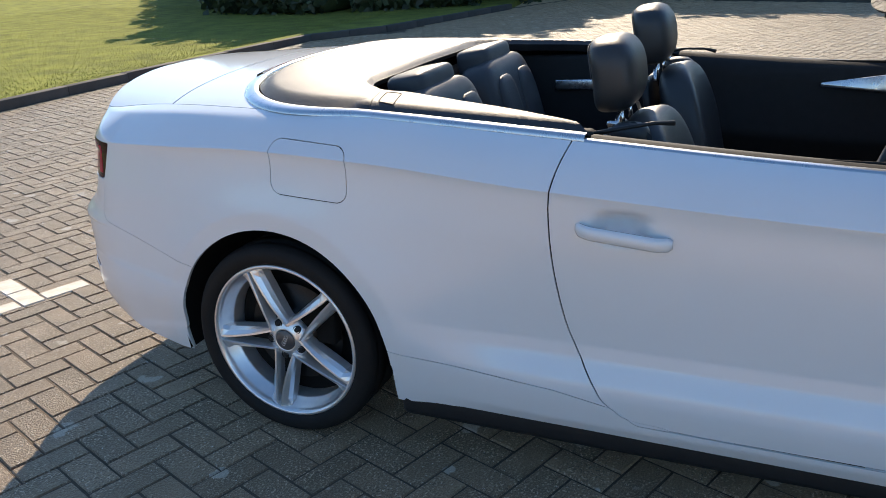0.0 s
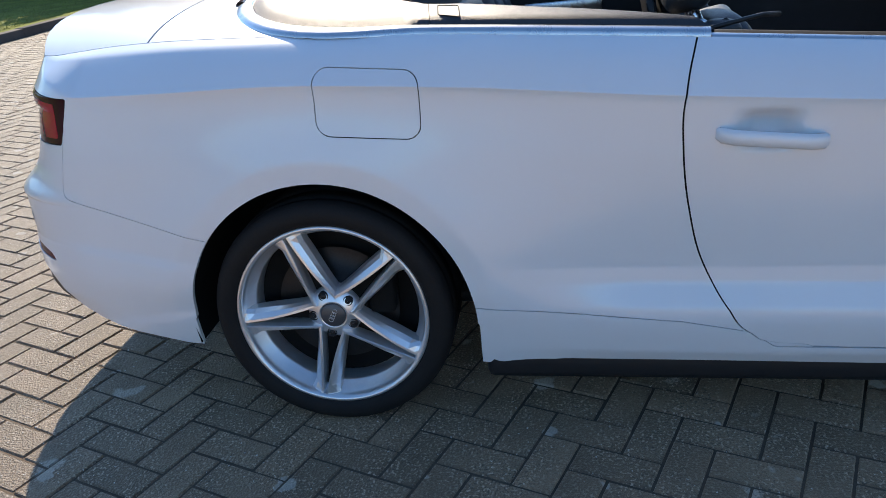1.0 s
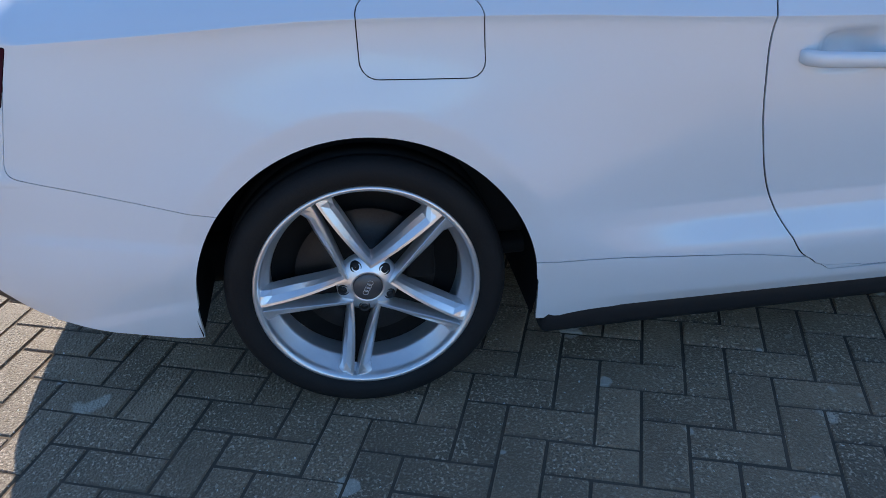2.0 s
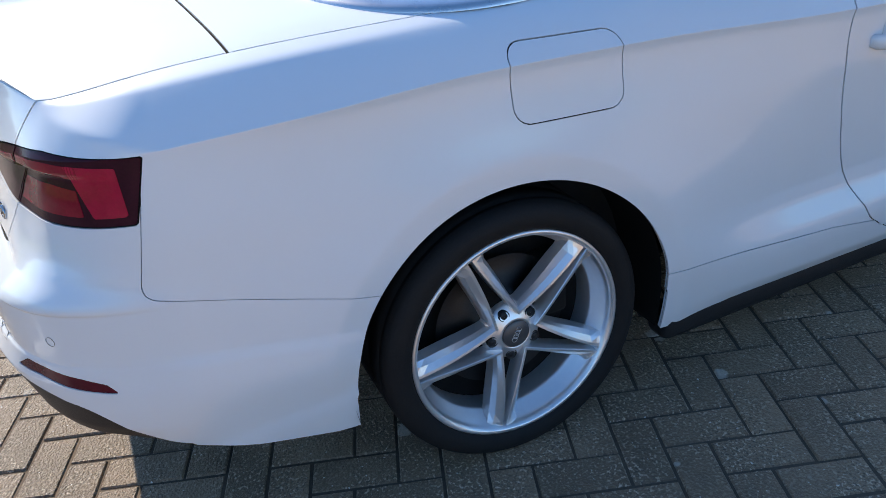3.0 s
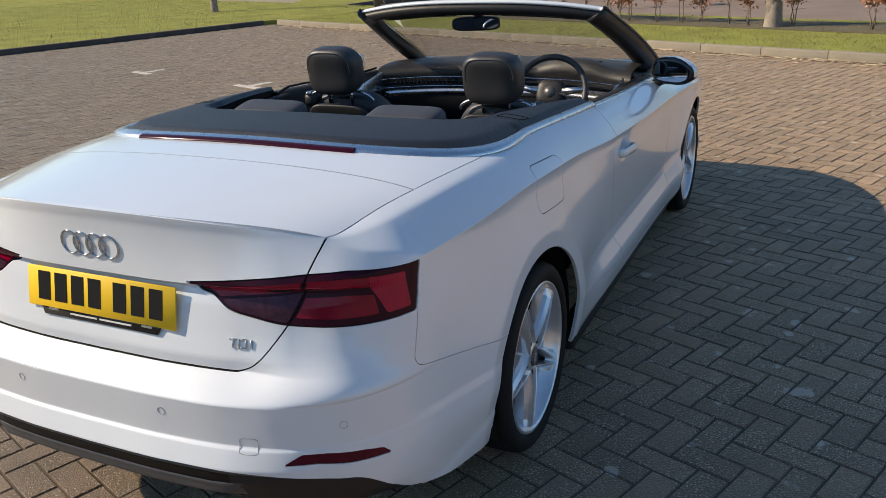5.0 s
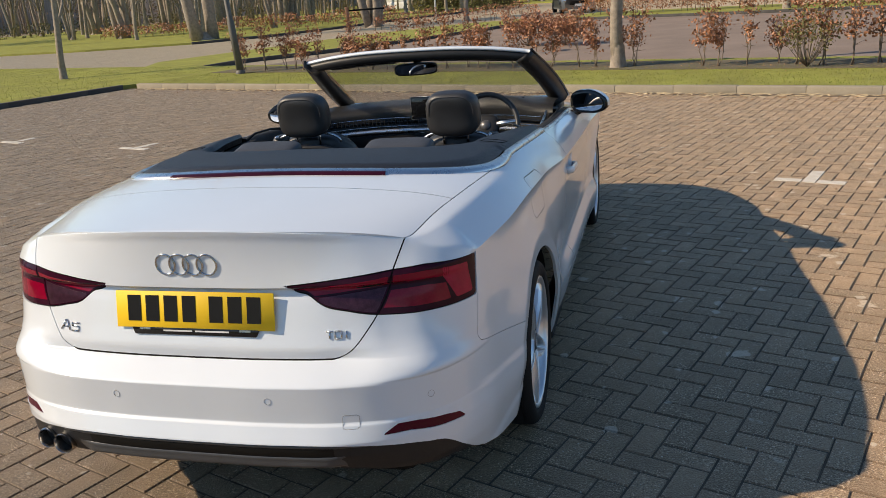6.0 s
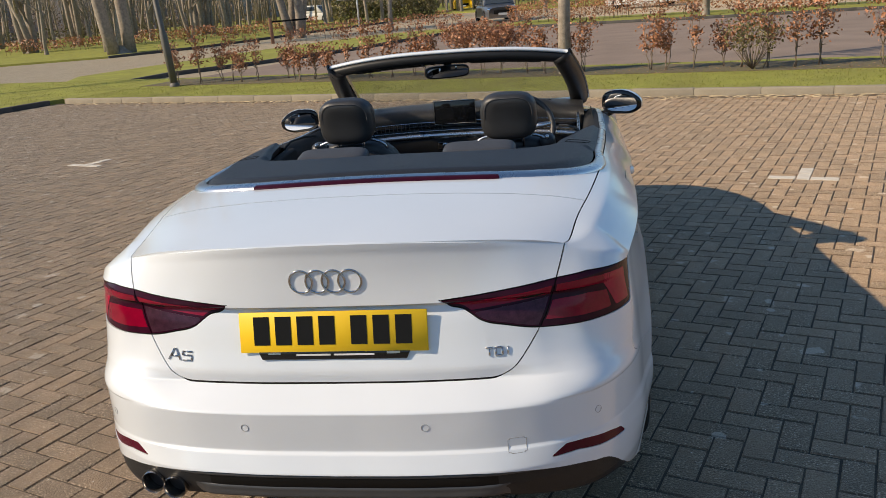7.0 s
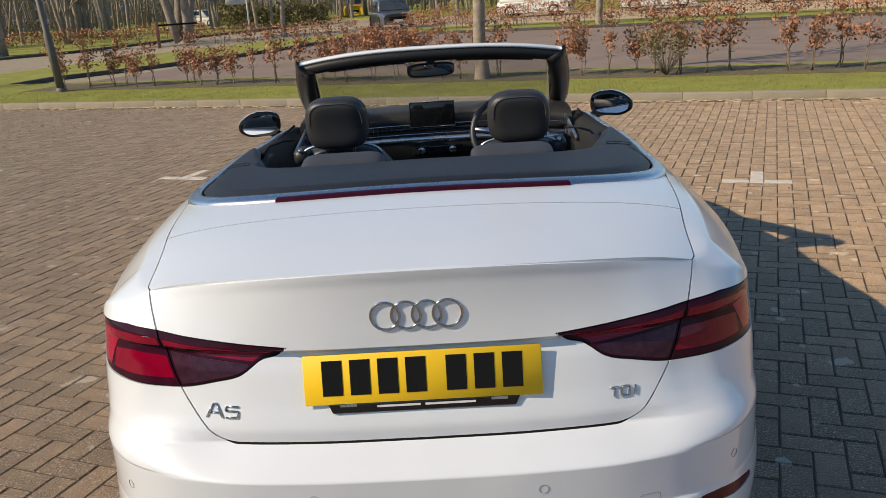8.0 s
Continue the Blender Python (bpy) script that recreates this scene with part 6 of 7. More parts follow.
def bare_tree(seed, h, r, trunks=1, fork=0.28, lean=0.04):
    """Leafless tree: tapered trunk, limbs and twigs."""
    rng = np.random.RandomState(seed)
    thing = new("bare_tree")
    trunk_parts, limb_parts = [], []

    def grow(p, d, length, rad, level, into):
        n = 6 if level < 2 else 4
        pts, rads, dd = [Vector(p)], [rad], Vector(d)
        for k in range(n):
            dd = (dd + Vector(rng.normal(0, 0.07 + 0.05 * level, 3)) + Vector((0, 0, 0.05 if level else 0.0))).normalized()
            pts.append(pts[-1] + dd * length / n)
            rads.append(rad * (1 - 0.55 * (k + 1) / n))
        into.append(tube(pts, rads, (10, 7, 5, 4)[min(level, 3)]))
        if level < 3:
            for _ in range((6, 5, 4)[level]):
                t = rng.uniform(fork if level == 0 else 0.25, 1.0)
                i = min(int(t * n), n - 1)
                q = pts[i].lerp(pts[i + 1], t * n - i)
                out = Vector(rng.normal(0, 1, 3))
                out.z = abs(out.z) * 0.5 + 0.35
                nd = (dd * 0.5 + out.normalized() * 0.8).normalized()
                grow(q, nd, length * rng.uniform(0.42, 0.62), rads[i] * rng.uniform(0.45, 0.65), level + 1, limb_parts)

    for k in range(trunks):
        ang = 6.28 * k / trunks + rng.uniform(0, 1)
        off = 0.0 if trunks == 1 else r * 0.9
        d = Vector((math.cos(ang) * (0.16 if trunks > 1 else lean), math.sin(ang) * (0.16 if trunks > 1 else lean), 1)).normalized()
        grow((math.cos(ang) * off, math.sin(ang) * off, -0.1), d, h * 0.62, r * (1.0 if trunks == 1 else 0.75), 0, trunk_parts)
    flare = lathe([(-0.1, r * (1.35 if trunks == 1 else 1.75)), (0.04, r * (1.18 if trunks == 1 else 1.45)), (0.16, r * (1.06 if trunks == 1 else 1.0)), (0.40, r * (0.90 if trunks == 1 else 0.4))], 12, "z")
    trunk_parts.append(flare)
    part("trunk", to_mesh("trunk", *both(trunk_parts)), BARK, thing, "rough grey-brown trunk")
    part("crown", to_mesh("crown", *both(limb_parts)), BARK, thing, "bare winter limbs and twigs")
    return tagged(thing, "leafless tree with a grey-brown trunk", "tree", "bare trees round the car park")


T = [bare_tree(31, 7.0, 0.125, 1, 0.42, 0.10), bare_tree(32, 11, 0.30, 4), bare_tree(33, 12, 0.40, 2), bare_tree(34, 8, 0.12, 1, 0.35), bare_tree(35, 9, 0.16, 3)]
_at = lambda x, y, z=0.0, r=0.0, s=1.0: Matrix.Translation((x, y, z)) @ Matrix.Rotation(r, 4, "Z") @ Matrix.Scale(s, 4)
T[0].matrix_basis = _at(0.66, 12.5, 0.09, 2.2)
T[1].matrix_basis = _at(-13.4, 41.0, 0.0, 0.5, 1.1)
T[2].matrix_basis = _at(-20.9, 36.2, 0.0, 0.4, 1.1)
T[3].matrix_basis = _at(-14.1, 16.5, 0.05, 1.0, 0.8)
T[4].matrix_basis = _at(-22.6, 48.0, 0.0, 0.3)
rng = np.random.RandomState(5)
for x, y, k, s in ((-8.2, 40.5, 3, 1.4), (6.0, 31.0, 3, 1.5), (-28.7, 42, 3, 1.2), (-40, 51, 4, 1.1), (-23.3, 39.7, 2, 0.7), (-17, 52, 4, 1.0), (-33, 47, 1, 0.9), (-13, 56, 3, 1.3), (-27, 60, 1, 1.0), (-36, 66, 2, 0.9),
                   (-19, 68, 4, 1.2), (-46, 62, 1, 1.0), (-9, 75, 1, 1.0), (-52, 55, 3, 1.4), (-58, 70, 4, 1.3), (-30, 78, 3, 1.6), (-44, 84, 2, 1.0), (-14, 90, 4, 1.4), (-24, 92, 1, 1.1), (-64, 88, 2, 1.0), (14, 52, 4, 1.2), (24, 60, 1, 1.0),
                   (34, 48, 3, 1.5), (-38, 40, 3, 1.2), (-47, 46, 4, 0.9)):
    copy_thing(T[k], _at(x, y, 0.0, rng.uniform(0, 6.28), s))

rng = np.random.RandomState(61)
for k in range(70):
    u, w_ = rng.uniform(-78, 2), rng.uniform(46, 104)
    if math.hypot(u + 6, w_ - 46) > 8:
        copy_thing(T[(3, 4, 3, 0)[k % 4]], _at(u, w_, 0.0, rng.uniform(0, 6.28), rng.uniform(0.9, 1.7)))

# lamp post, leaning a little
post = tagged(new("lamp_post"), "dark steel lamp post leaning slightly in the verge", "lamp post")
post.matrix_basis = Matrix.Translation((-8.25, 15.3, 0.08)) @ Matrix.Rotation(radians(-3.5), 4, "Y")
part("pole", to_mesh("pole", *tube([(0, 0, -0.1), (0, 0, 1.2), (0, 0, 1.25), (0, 0, 5.6)], [0.085, 0.083, 0.062, 0.045], 16)), LAMP_POST, post)
part("base_collar", to_mesh("base_collar", *lathe([(0, 0.12), (0.05, 0.115), (0.09, 0.09)], 20, "z")), LAMP_POST, post)
part("lantern", to_mesh("lantern", *moved(cushion(0.22, 0.5, 0.14, 3), Matrix.Translation((0, 0.2, 5.6)))), LAMP_POST, post)

# second hedge across the road: one long band of copper leaves
def hedge_band(name, p, q, h, w, count, size, mat, label, seed, foot=0.2):
    rng = np.random.RandomState(seed)
    p, q = Vector(p), Vector(q)
    d = q - p
    side = Vector((-d.y, d.x, 0)).normalized()
    lumps = [rng.uniform(0.75, 1.08) for _ in range(int(d.length / 0.8) + 2)]
    V, F = [], []
    for k in range(count):
        t = rng.rand()
        hh = h * lumps[int(t * d.length / 0.8)]
        z = foot + (hh - foot) * rng.rand() ** 0.75
        pos_ = p + d * t + side * rng.normal(0, w * 0.42) + Vector((0, 0, z))
        a, b = Vector(rng.normal(0, 1, 3)).normalized(), Vector(rng.normal(0, 1, 3)).normalized()
        b = (b - a * a.dot(b)).normalized()
        s = size * rng.uniform(0.6, 1.4)
        n = len(V)
        V += [pos_ + a * s, pos_ + b * s * 0.6, pos_ - a * s, pos_ - b * s * 0.6]
        F.append([n, n + 1, n + 2, n + 3])
    thing = new(name)
    tagged(part("foliage", to_mesh(name, V, F, True), mat, thing), kind="stuff")
    stems = []
    for k in range(int(d.length / 0.4)):
        b0 = p + d * rng.rand() + side * rng.normal(0, w * 0.25)
        stems.append(tube([b0 + Vector((0, 0, -0.05)), b0 + Vector((rng.normal(0, 0.08), rng.normal(0, 0.08), h * 0.85))], [0.014, 0.004], 4))
    tagged(part("stem", to_mesh("stem", *both(stems)), TWIG, thing), kind="stuff")
    return tagged(thing, label, "hedge")


hedge_band("hedge", at(-14.5, 33.4), at(24, 31.6), 1.15, 0.7, 30000, 0.036, COPPER, "copper-brown beech hedge across the road", 21)
hedge_band("hedge", (-12, 36.5, 0), (-4.5, 40.5, 0), 0.8, 0.6, 1500, 0.05, COPPER, "low copper-brown hedge by the far path", 22)
hedge_band("hedge", (-34, 46, 0), (-14, 47, 0), 0.9, 0.8, 4000, 0.06, COPPER, "copper-brown hedge below the far trees", 23)
hedge_band("hedge", (-16, 58, 0), (-8.6, 60, 0), 1.7, 1.4, 5000, 0.09, OLIVE, "clipped olive-green hedge in the distance", 24, 0.0)
hedge_band("hedge", (-70, 60, 0), (-34, 78, 0), 1.4, 2.5, 3000, 0.10, OLIVE, "straggling hedge at the edge of the wood", 25, 0.0)
hedge_band("hedge", (-75, 96, 0), (30, 108, 0), 4.0, 5.0, 6000, 0.18, TWIG, "brown mass standing in for distant bare woodland", 27, 0.0)

# far woodland as a plain backdrop all round, beyond everything else
WOOD = material("distant_bare_wood", (0.46, 0.41, 0.36), 1.0, 0.0, (0.17, 0.15, 0.13), 0.9, 4.0, detail=6)
_wood = WOOD.node_tree
_map = _wood.nodes.new("ShaderNodeMapping")
_map.inputs["Scale"].default_value = (1.0, 1.0, 0.08)
_wood.links.new(next(q for q in _wood.nodes if q.bl_idname == "ShaderNodeTexCoord").outputs["Object"], _map.inputs["Vector"])
for q in [q for q in _wood.nodes if q.bl_idname == "ShaderNodeTexNoise"]:
    _wood.links.new(_map.outputs["Vector"], q.inputs["Vector"])
ring_v, ring_f, nn = [], [], 90
for k in range(nn):
    a = 2 * math.pi * k / nn
    r = 125 + 6 * math.sin(5 * a) + 4 * math.sin(17 * a)
    h = 8.5 + 1.2 * math.sin(9 * a + 1) + 0.8 * math.sin(31 * a)
    ring_v += [(r * math.cos(a), 15 + r * math.sin(a), -1), (r * math.cos(a), 15 + r * math.sin(a), h)]
    ring_f.append([2 * k, 2 * k + 1, (2 * k + 3) % (2 * nn), (2 * k + 2) % (2 * nn)])
tagged(part("backdrop", to_mesh("backdrop", ring_v, ring_f), WOOD), "hazy brown line of distant bare woodland", "backdrop", kind="structure")

rng = np.random.RandomState(88)
stems = []
for k in range(620):
    u, w_ = rng.uniform(-85, 30), rng.uniform(70, 122)
    h_, r_ = rng.uniform(5.5, 9.0), rng.uniform(0.05, 0.13)
    top_ = (u + rng.normal(0, 0.5), w_ + rng.normal(0, 0.5), h_)
    mid_ = ((u + top_[0]) / 2 + rng.normal(0, 0.12), (w_ + top_[1]) / 2, h_ * 0.5)
    stems.append(tube([(u, w_, -0.1), mid_, top_], [r_, r_ * 0.75, r_ * 0.3], 5))
    for _ in range(5):
        t = rng.uniform(0.3, 0.9)
        f = (u + (top_[0] - u) * t, w_ + (top_[1] - w_) * t, h_ * t)
        d = rng.normal(0, 1.0, 2)
        stems.append(tube([f, (f[0] + d[0], f[1] + d[1], f[2] + rng.uniform(0.6, 1.8))], [r_ * 0.4, r_ * 0.1], 4))
tagged(part("woodland", to_mesh("woodland", *both(stems)), BARK), "dense stand of thin bare tree stems in the distance", "trees", kind="stuff")

# woodland closing the place behind and beside: unseen, added to darken the mirrors' reflections
hedge_band("hedge", (60, 90, 0), (70, -60, 0), 7.0, 5.0, 9000, 0.26, TWIG, "brown mass standing in for distant bare woodland", 28, 0.0)
hedge_band("hedge", (70, -60, 0), (-60, -70, 0), 8.0, 5.0, 9000, 0.28, TWIG, "brown mass standing in for distant bare woodland", 29, 0.0)
hedge_band("hedge", (-60, -70, 0), (-75, 60, 0), 7.0, 5.0, 9000, 0.26, TWIG, "brown mass standing in for distant bare woodland", 30, 0.0)

# tall evergreen hedge behind the rear lawn, which throws the broad shadow
tall = tagged(new("tall_hedge"), "tall dark evergreen hedge at the end of the lawn", "hedge")
def tall_mass(x0, y0, x1, y1, h, w, count, seed):
    rng = np.random.RandomState(seed)
    V, F = [], []
    d, L = Vector((x1 - x0, y1 - y0, 0)), math.hypot(x1 - x0, y1 - y0)
    side = Vector((-d.y, d.x, 0)) / L
    for k in range(count):
        t, u, z = rng.rand(), rng.uniform(-1, 1), h * rng.rand() ** 0.8
        if rng.rand() < 0.6:
            u = math.copysign(1, u) * rng.uniform(0.8, 1.12)
        pos_ = Vector((x0, y0, 0)) + d * t + side * (u * w / 2) + Vector((0, 0, z * (0.92 + 0.10 * math.sin(9 * t) * math.sin(23 * t + 1))))
        a, b = Vector(rng.normal(0, 1, 3)).normalized(), Vector(rng.normal(0, 1, 3)).normalized()
        b = (b - a * a.dot(b)).normalized()
        s = 0.11 * rng.uniform(0.6, 1.4)
        n = len(V)
        V += [pos_ + a * s, pos_ + b * s * 0.6, pos_ - a * s, pos_ - b * s * 0.6]
        F.append([n, n + 1, n + 2, n + 3])
    part("foliage", to_mesh("foliage", V, F, True), EVERGREEN, tall)
    core = box((x0 + x1) / 2, (y0 + y1) / 2, h * 0.45, 0.01 + w * 0.8, L * 0.98, h * 0.86, 0.2, 2)
    ang = math.atan2(d.y, d.x) - math.pi / 2
    M = Matrix.Translation(((x0 + x1) / 2, (y0 + y1) / 2, 0)) @ Matrix.Rotation(ang, 4, "Z") @ Matrix.Translation((-(x0 + x1) / 2, -(y0 + y1) / 2, 0))
    bmesh.ops.transform(core, matrix=M, verts=core.verts)
    part("inner_growth", core, EVERGREEN, tall)


tall_mass(-27.0, -21.5, -15.2, -11.4, 3.6, 2.2, 13000, 41)
tall_mass(-14.4, -11.4, -14.0, -8.0, 4.0, 2.2, 8000, 44)
tall_mass(-14.0, -8.0, -15.4, -5.6, 4.4, 2.0, 7000, 46)
tall_mass(-15.8, -5.3, -20.0, -4.9, 5.0, 1.6, 8000, 42)
tall_mass(-18.8, -4.4, -17.8, 3.0, 4.0, 2.2, 8000, 43)
tall_mass(-18.4, 3.4, -26.0, 9.0, 2.6, 2.2, 5000, 45)

# ---- street furniture and parked vehicles in the distance ----
SIGN_WHITE = material("sign_white", (0.75, 0.75, 0.73), 0.5)
RUST_POST = material("weathered_timber", (0.30, 0.15, 0.09), 0.8, 0.0, (0.2, 0.1, 0.06), 8, 80)
sg = tagged(new("sign_post"), "white direction sign on a white post", "sign")
sg.matrix_basis = _at(-10.7, 43.9, 0.0, 0.35)
part("post", to_mesh("post", *tube([(0, 0, -0.1), (0, 0, 2.6)], 0.05, 10)), SIGN_WHITE, sg)
part("sign_panel", box(-0.55, 0, 2.05, 1.1, 0.05, 0.7, 0.01, 1), SIGN_WHITE, sg)
tp = tagged(new("timber_post"), "short reddish timber barrier post", "post")
tp.matrix_basis = _at(-13.2, 36.4, 0.0, 0.3)
part("upright", box(0, 0, 0.55, 0.16, 0.16, 1.2, 0.02, 2), RUST_POST, tp)
part("rail", box(0.9, 0.05, 0.98, 1.8, 0.06, 0.08, 0.01, 1), CAVITY, tp)
GREY_CAR = material("dark_grey_car_paint", (0.13, 0.14, 0.16), 0.3, 0.3, (0.11, 0.12, 0.14), 3, 300, coat=1.0)
BLUE_GLASS = material("tinted_window", (0.06, 0.075, 0.09), 0.08)
YELLOW = material("yellow_van_paint", (0.85, 0.52, 0.03), 0.35, 0.0, (0.8, 0.48, 0.03), 3, 200, coat=1.0)


def far_car(name, x, y, rot, mat, label, van=False, group=""):
    """Distant parked car: lofted body, glasshouse, wheels, lamps."""
    c = tagged(new(name), label, "van" if van else "car", group)
    c.matrix_basis = _at(x, y, 0.0, rot)
    L, W = (4.9, 1.9) if van else (4.2, 1.76)
    hh = 1.95 if van else 1.5
    bonnet_z = 1.15 if van else 0.92
    ys = np.linspace(-L / 2, L / 2, 40)
    V = []
    sec = 14
    for y_ in ys:
        t = y_ / (L / 2)
        nose = 1 - 0.16 * abs(t) ** 6
        zt = bonnet_z - 0.32 * max(0, -t - 0.35) ** 1.3 - 0.12 * max(0, t - 0.7)
        for a in np.linspace(0, math.pi, sec):
            u, v = math.cos(a), math.sin(a)
            V.append((W / 2 * nose * math.copysign(abs(u) ** 0.35, u), y_, 0.22 + (zt - 0.22) * abs(v) ** 0.35))
    F = [[i * sec + j, i * sec + j + 1, (i + 1) * sec + j + 1, (i + 1) * sec + j] for i in range(39) for j in range(sec - 1)]
    F += [list(range(sec)), list(range(39 * sec, 40 * sec))[::-1]]
    part("body", to_mesh("body", V, F), mat, c)
    g0, g1 = (-1.2, 2.35) if van else (-1.05, 1.95)
    roof = shaped(box(0, (g0 + g1) / 2, (bonnet_z + hh) / 2 - 0.05, W * 0.93, g1 - g0, hh - bonnet_z + 0.1, 0.06, 3), lambda x_, y2, z_: (x_ * (1 - 0.20 * max(0, (z_ - bonnet_z) / (hh - bonnet_z))), y2 + (0.55 if y2 < (g0 + g1) / 2 else -0.25 * (0.3 if van else 1)) * max(0, (z_ - bonnet_z) / (hh - bonnet_z)), z_))
    part("roof", roof, mat, c)
    ws_ = [(-0.72, g0 - 0.01, bonnet_z + 0.02), (0.72, g0 - 0.01, bonnet_z + 0.02), (0.60, g0 + 0.42, hh - 0.10), (-0.60, g0 + 0.42, hh - 0.10)]
    V = ws_ + [(x_, y2 + 0.05, z_ - 0.03) for x_, y2, z_ in ws_]
    part("windscreen", to_mesh("windscreen", V, [[0, 1, 2, 3], [4, 7, 6, 5], [0, 4, 5, 1], [1, 5, 6, 2], [2, 6, 7, 3], [3, 7, 4, 0]], True), BLUE_GLASS, c)
    for sx in (1, -1):
        part("side_window", shaped(box(sx * W * 0.455, (g0 + g1) / 2 + 0.15, (bonnet_z + hh) / 2, 0.03, (g1 - g0) * (0.35 if van else 0.66), (hh - bonnet_z) * 0.6, 0.01, 1), lambda x_, y2, z_: (x_ * (1 - 0.18 * max(0, (z_ - bonnet_z) / (hh - bonnet_z))), y2, z_)), BLUE_GLASS, c)
        part("headlight", to_mesh("headlight", *moved(cushion(0.40, 0.22, 0.17, 2.6), Matrix.Translation((sx * 0.60, -L / 2 + 0.16, 0.66)))), CHROME, c)
        for wy in (-L * 0.31, L * 0.31):
            part("wheel", to_mesh("wheel", *moved(lathe([(-0.1, 0.2), (-0.1, 0.31), (0.06, 0.32), (0.09, 0.30), (0.09, 0.22), (0.06, 0.20), (0.07, 0.05), (0.07, 0.001)], 28), Matrix.Translation((sx * (W / 2 - 0.09), wy, 0.32)) @ (Matrix() if sx > 0 else Matrix.Rotation(math.pi, 4, "Z")))), RUBBER, c)
    part("grille", box(0, -L / 2 + 0.005, 0.52, 0.95, 0.05, 0.20, 0.02, 2), CAVITY, c)
    part("front_plate", box(0, -L / 2 - 0.02, 0.42, 0.5, 0.02, 0.11), SIGN_WHITE, c)
    return c


far_car("parked_car", -2.9, 42.5, 0.25, GREY_CAR, "dark grey hatchback parked across the road")
far_car("parked_van", -8.4, 76.0, 0.08, YELLOW, "yellow van parked beyond the hedge", True)
far_car("parked_car", 5.2, 47.5, 1.2, SIGN_WHITE, "white car parked behind the far hedge", group="cars behind the far hedge")
far_car("parked_car", 12.0, 46.0, 1.3, SIGN_WHITE, "white car parked behind the far hedge", group="cars behind the far hedge")
far_car("parked_car", 19.0, 45.0, 1.35, GREY_CAR, "dark car parked behind the far hedge", group="cars behind the far hedge")
far_car("parked_car", -22.0, 74.0, 1.4, SIGN_WHITE, "white car far off below the trees")

# ---- the paving itself: herringbone blocks with sanded joints ----
PA, PB = 0.1072, 0.1045           # pitch of the blocks along and across the grid
bed = [at(a, b, -0.0046) for a, b in ((-14.62, -9.5), (13, -9.5), (13, KERB_B + 0.02), (-14.62, KERB_B + 0.02))]
paving = tagged(part("paving", to_mesh("paving", bed, [[0, 1, 2, 3]], True), JOINT_SAND), "weathered brown herringbone block paving with sanded joints", "paving", kind="structure")


def block_mesh(name, lx, ly):
    g, c = 0.0034, 0.0034
    x0, y0, x1, y1 = g, g, lx - g, ly - g
    lo = [(x0, y0), (x1, y0), (x1, y1), (x0, y1)]
    hi = [(x0 + c, y0 + c), (x1 - c, y0 + c), (x1 - c, y1 - c), (x0 + c, y1 - c)]
    V = [(x, y, -0.014) for x, y in lo] + [(x, y, -0.0050) for x, y in lo] + [(x, y, 0.0) for x, y in hi]
    F = [[0, 1, 5, 4], [1, 2, 6, 5], [2, 3, 7, 6], [3, 0, 4, 7], [4, 5, 9, 8], [5, 6, 10, 9], [6, 7, 11, 10], [7, 4, 8, 11], [8, 9, 10, 11]]
    return np.array(V), F


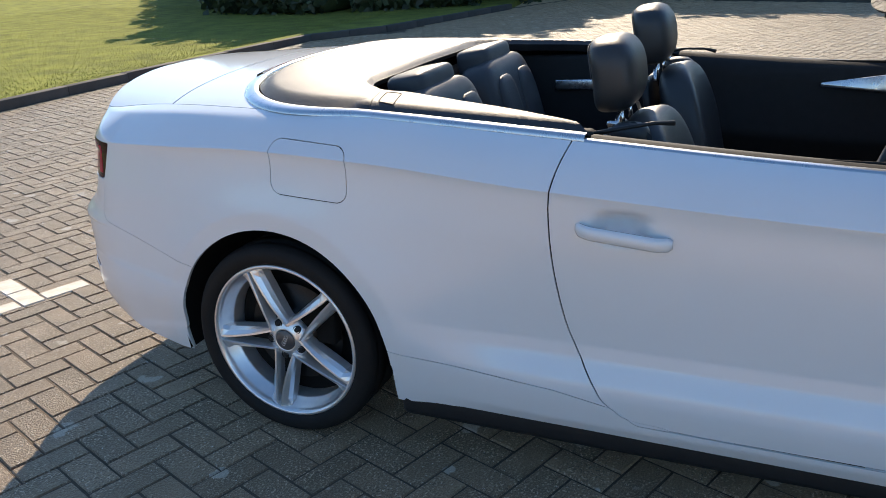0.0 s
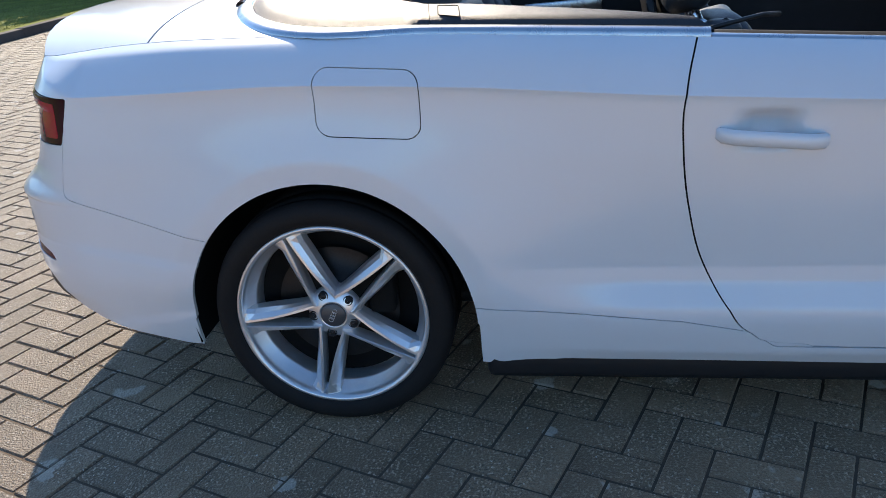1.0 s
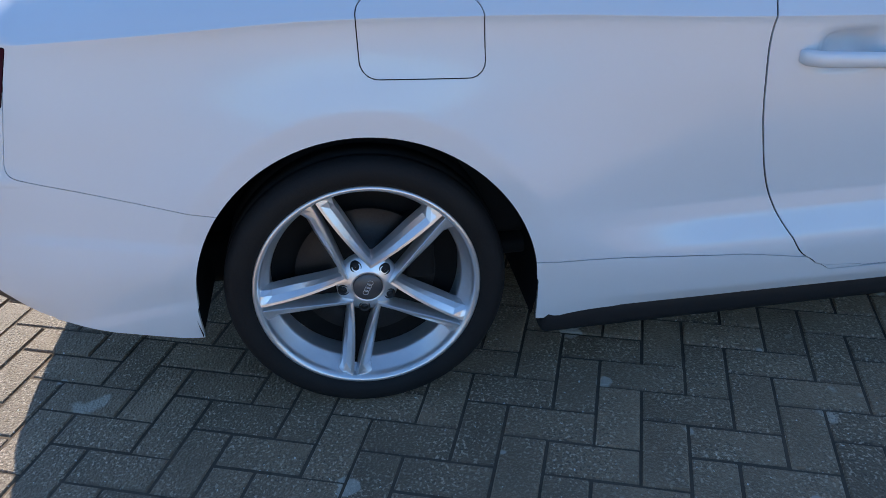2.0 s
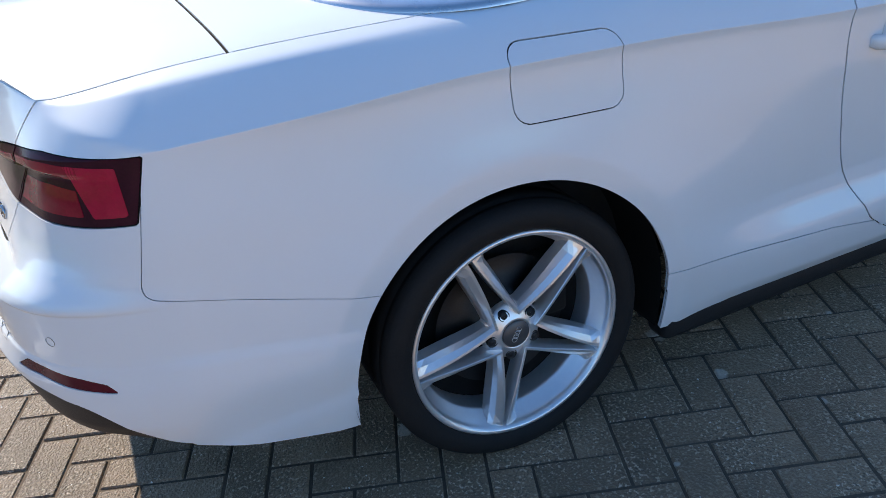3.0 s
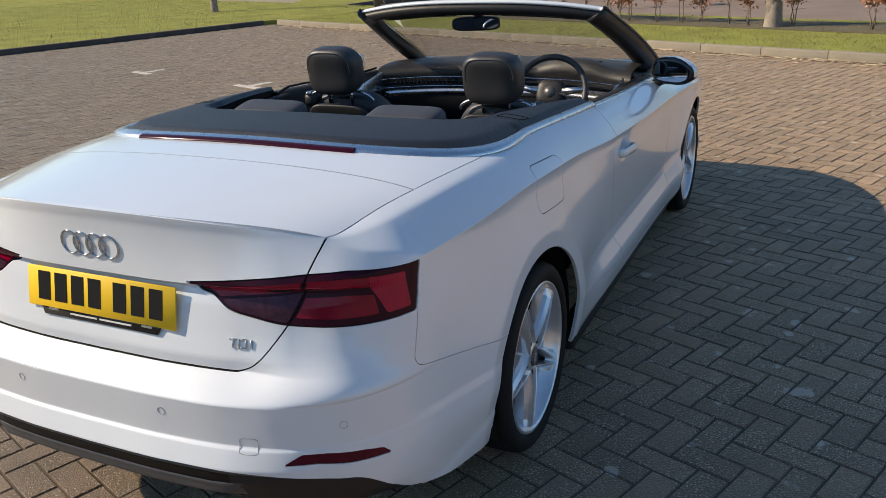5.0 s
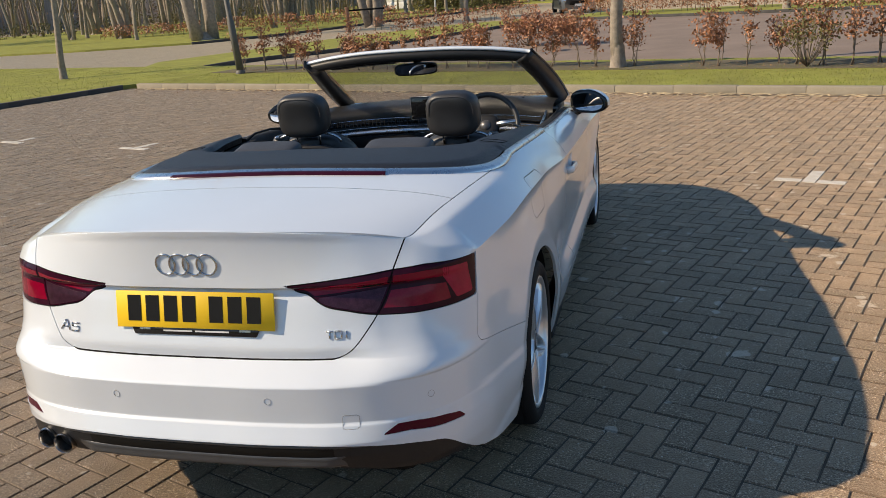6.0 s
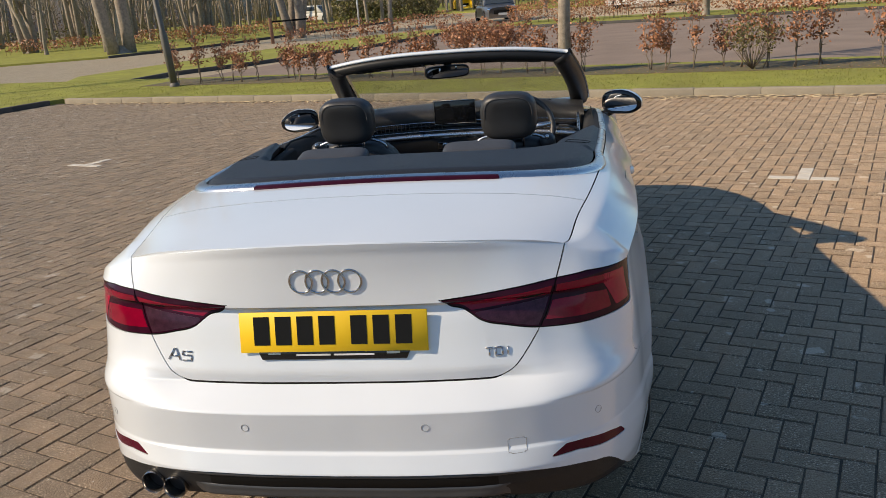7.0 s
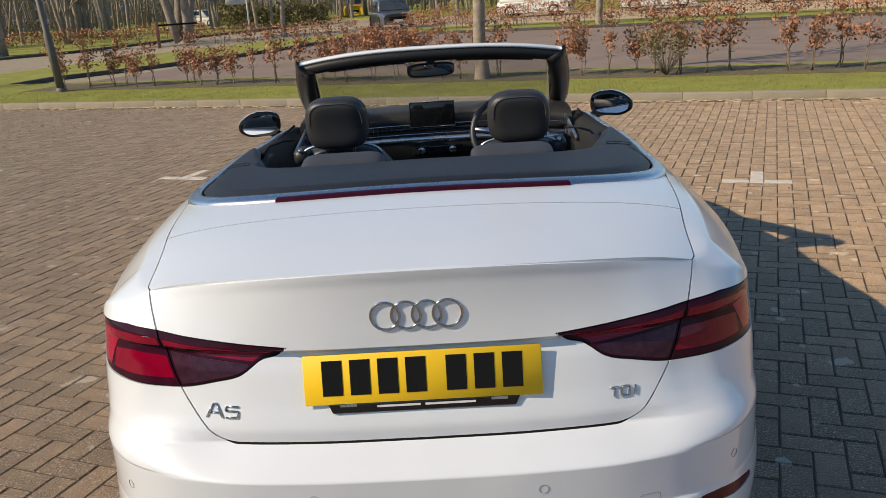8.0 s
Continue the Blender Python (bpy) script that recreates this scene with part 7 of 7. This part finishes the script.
HV, HF = block_mesh("h", 2 * PA, PB)
VV, VF = block_mesh("v", PA, 2 * PB)
H_ME, V_ME = to_mesh("paving_block", HV, HF, True), to_mesh("paving_block", VV, VF, True)
H_ME.materials.append(BLOCK_ONE), V_ME.materials.append(BLOCK_ONE)
rng = np.random.RandomState(9)
A0, B0, SKEW = -0.2902 - 136 * PA, -1.372 - 80 * PB - 136 * 0.0012, 0.0012
turn = Matrix.Rotation(GRID + SKEW / PA, 4, "Z")
joined_v, joined_f, singles, base_n = [], [], 0, 0
R2 = np.array([[E1.x, E2.x, 0], [E1.y, E2.y, 0], [0, 0, 1]])
for i in range(0, 256):
    for j in range(0, 186):
        k = (i - j) % 4
        if k not in (0, 3):
            continue
        a, b = A0 + i * PA, B0 + j * PB + i * SKEW
        if a < -14.6 or a > 12.8 or b > KERB_B - 0.24 or b < -9.4:
            continue
        c = at(a + PA, b + PB)
        if c.y < -6.36 - 0.2 * max(0, c.x - 2) * 0.2 and c.x > -10.4:
            continue
        if c.x < -10.0 and c.y < -5.0:
            continue
        dz, (tx, ty) = rng.uniform(-0.0016, 0.0016), rng.uniform(-0.0065, 0.0065, 2)
        near = 0.92 < c.x < 2.5 and -2.2 < c.y < 1.9 and singles < 300
        if near:
            singles += 1
            part("paving_block", H_ME if k == 0 else V_ME, None, paving, at=Matrix.Translation(at(a, b, dz)) @ turn @ Matrix.Rotation(tx, 4, "X") @ Matrix.Rotation(ty, 4, "Y"))
        else:
            bv = (HV if k == 0 else VV).copy()
            bv[:, 2] += dz + tx * (bv[:, 1] - PB / 2) - ty * (bv[:, 0] - PA / 2)
            bv[:, 1] += bv[:, 0] * SKEW / PA
            bv[:, 0] += a
            bv[:, 1] += b
            joined_v.append(bv @ R2.T)
            joined_f.append(np.array(HF) + base_n)
            base_n += 12
vv, ff = np.concatenate(joined_v), np.concatenate(joined_f)
me = bpy.data.meshes.new("paving_blocks")
me.vertices.add(len(vv))
me.vertices.foreach_set("co", vv.ravel())
me.loops.add(ff.size)
me.loops.foreach_set("vertex_index", ff.ravel().astype(np.int32))
me.polygons.add(len(ff))
me.polygons.foreach_set("loop_start", np.arange(0, ff.size, 4, dtype=np.int32))
me.update()
me.validate()
me.polygons.foreach_set("use_smooth", np.zeros(len(ff), bool))
rest = part("paving_blocks", me, BLOCK, paving)
tagged(rest, kind="stuff")

# bay markings: white-painted blocks in a T
MARK_H, MARK_V = (to_mesh("marked_block", *block_mesh("m", lx, ly), flat=True) for lx, ly in ((2 * PA, PB), (PA, 2 * PB)))
for a, b, way in ((0.95, 4.565, 1), (0.95, -1.54, -1), (3.65, 4.75, 1), (3.65, -1.36, -1), (-1.75, 4.38, 1), (-4.38, 4.20, 1), (-7.02, 4.01, 1), (-9.65, 3.84, 1)):
    mk = tagged(new("bay_mark"), "worn white T-shaped bay mark in the paving", "marking", "bay marks")
    mk.matrix_basis = Matrix.Translation(at(a, b, 0.0034)) @ turn
    for da in (-2.5 * PA, 0.5 * PA):
        part("marked_block", MARK_H, WHITE_BLOCK, mk, at=Matrix.Translation((da, -PB / 2, 0)))
    for db in (-0.5 * PB, 1.5 * PB) if way > 0 else (-1.5 * PB, -3.5 * PB):
        part("marked_block", MARK_V, WHITE_BLOCK, mk, at=Matrix.Translation((-PA / 2, db, 0)))
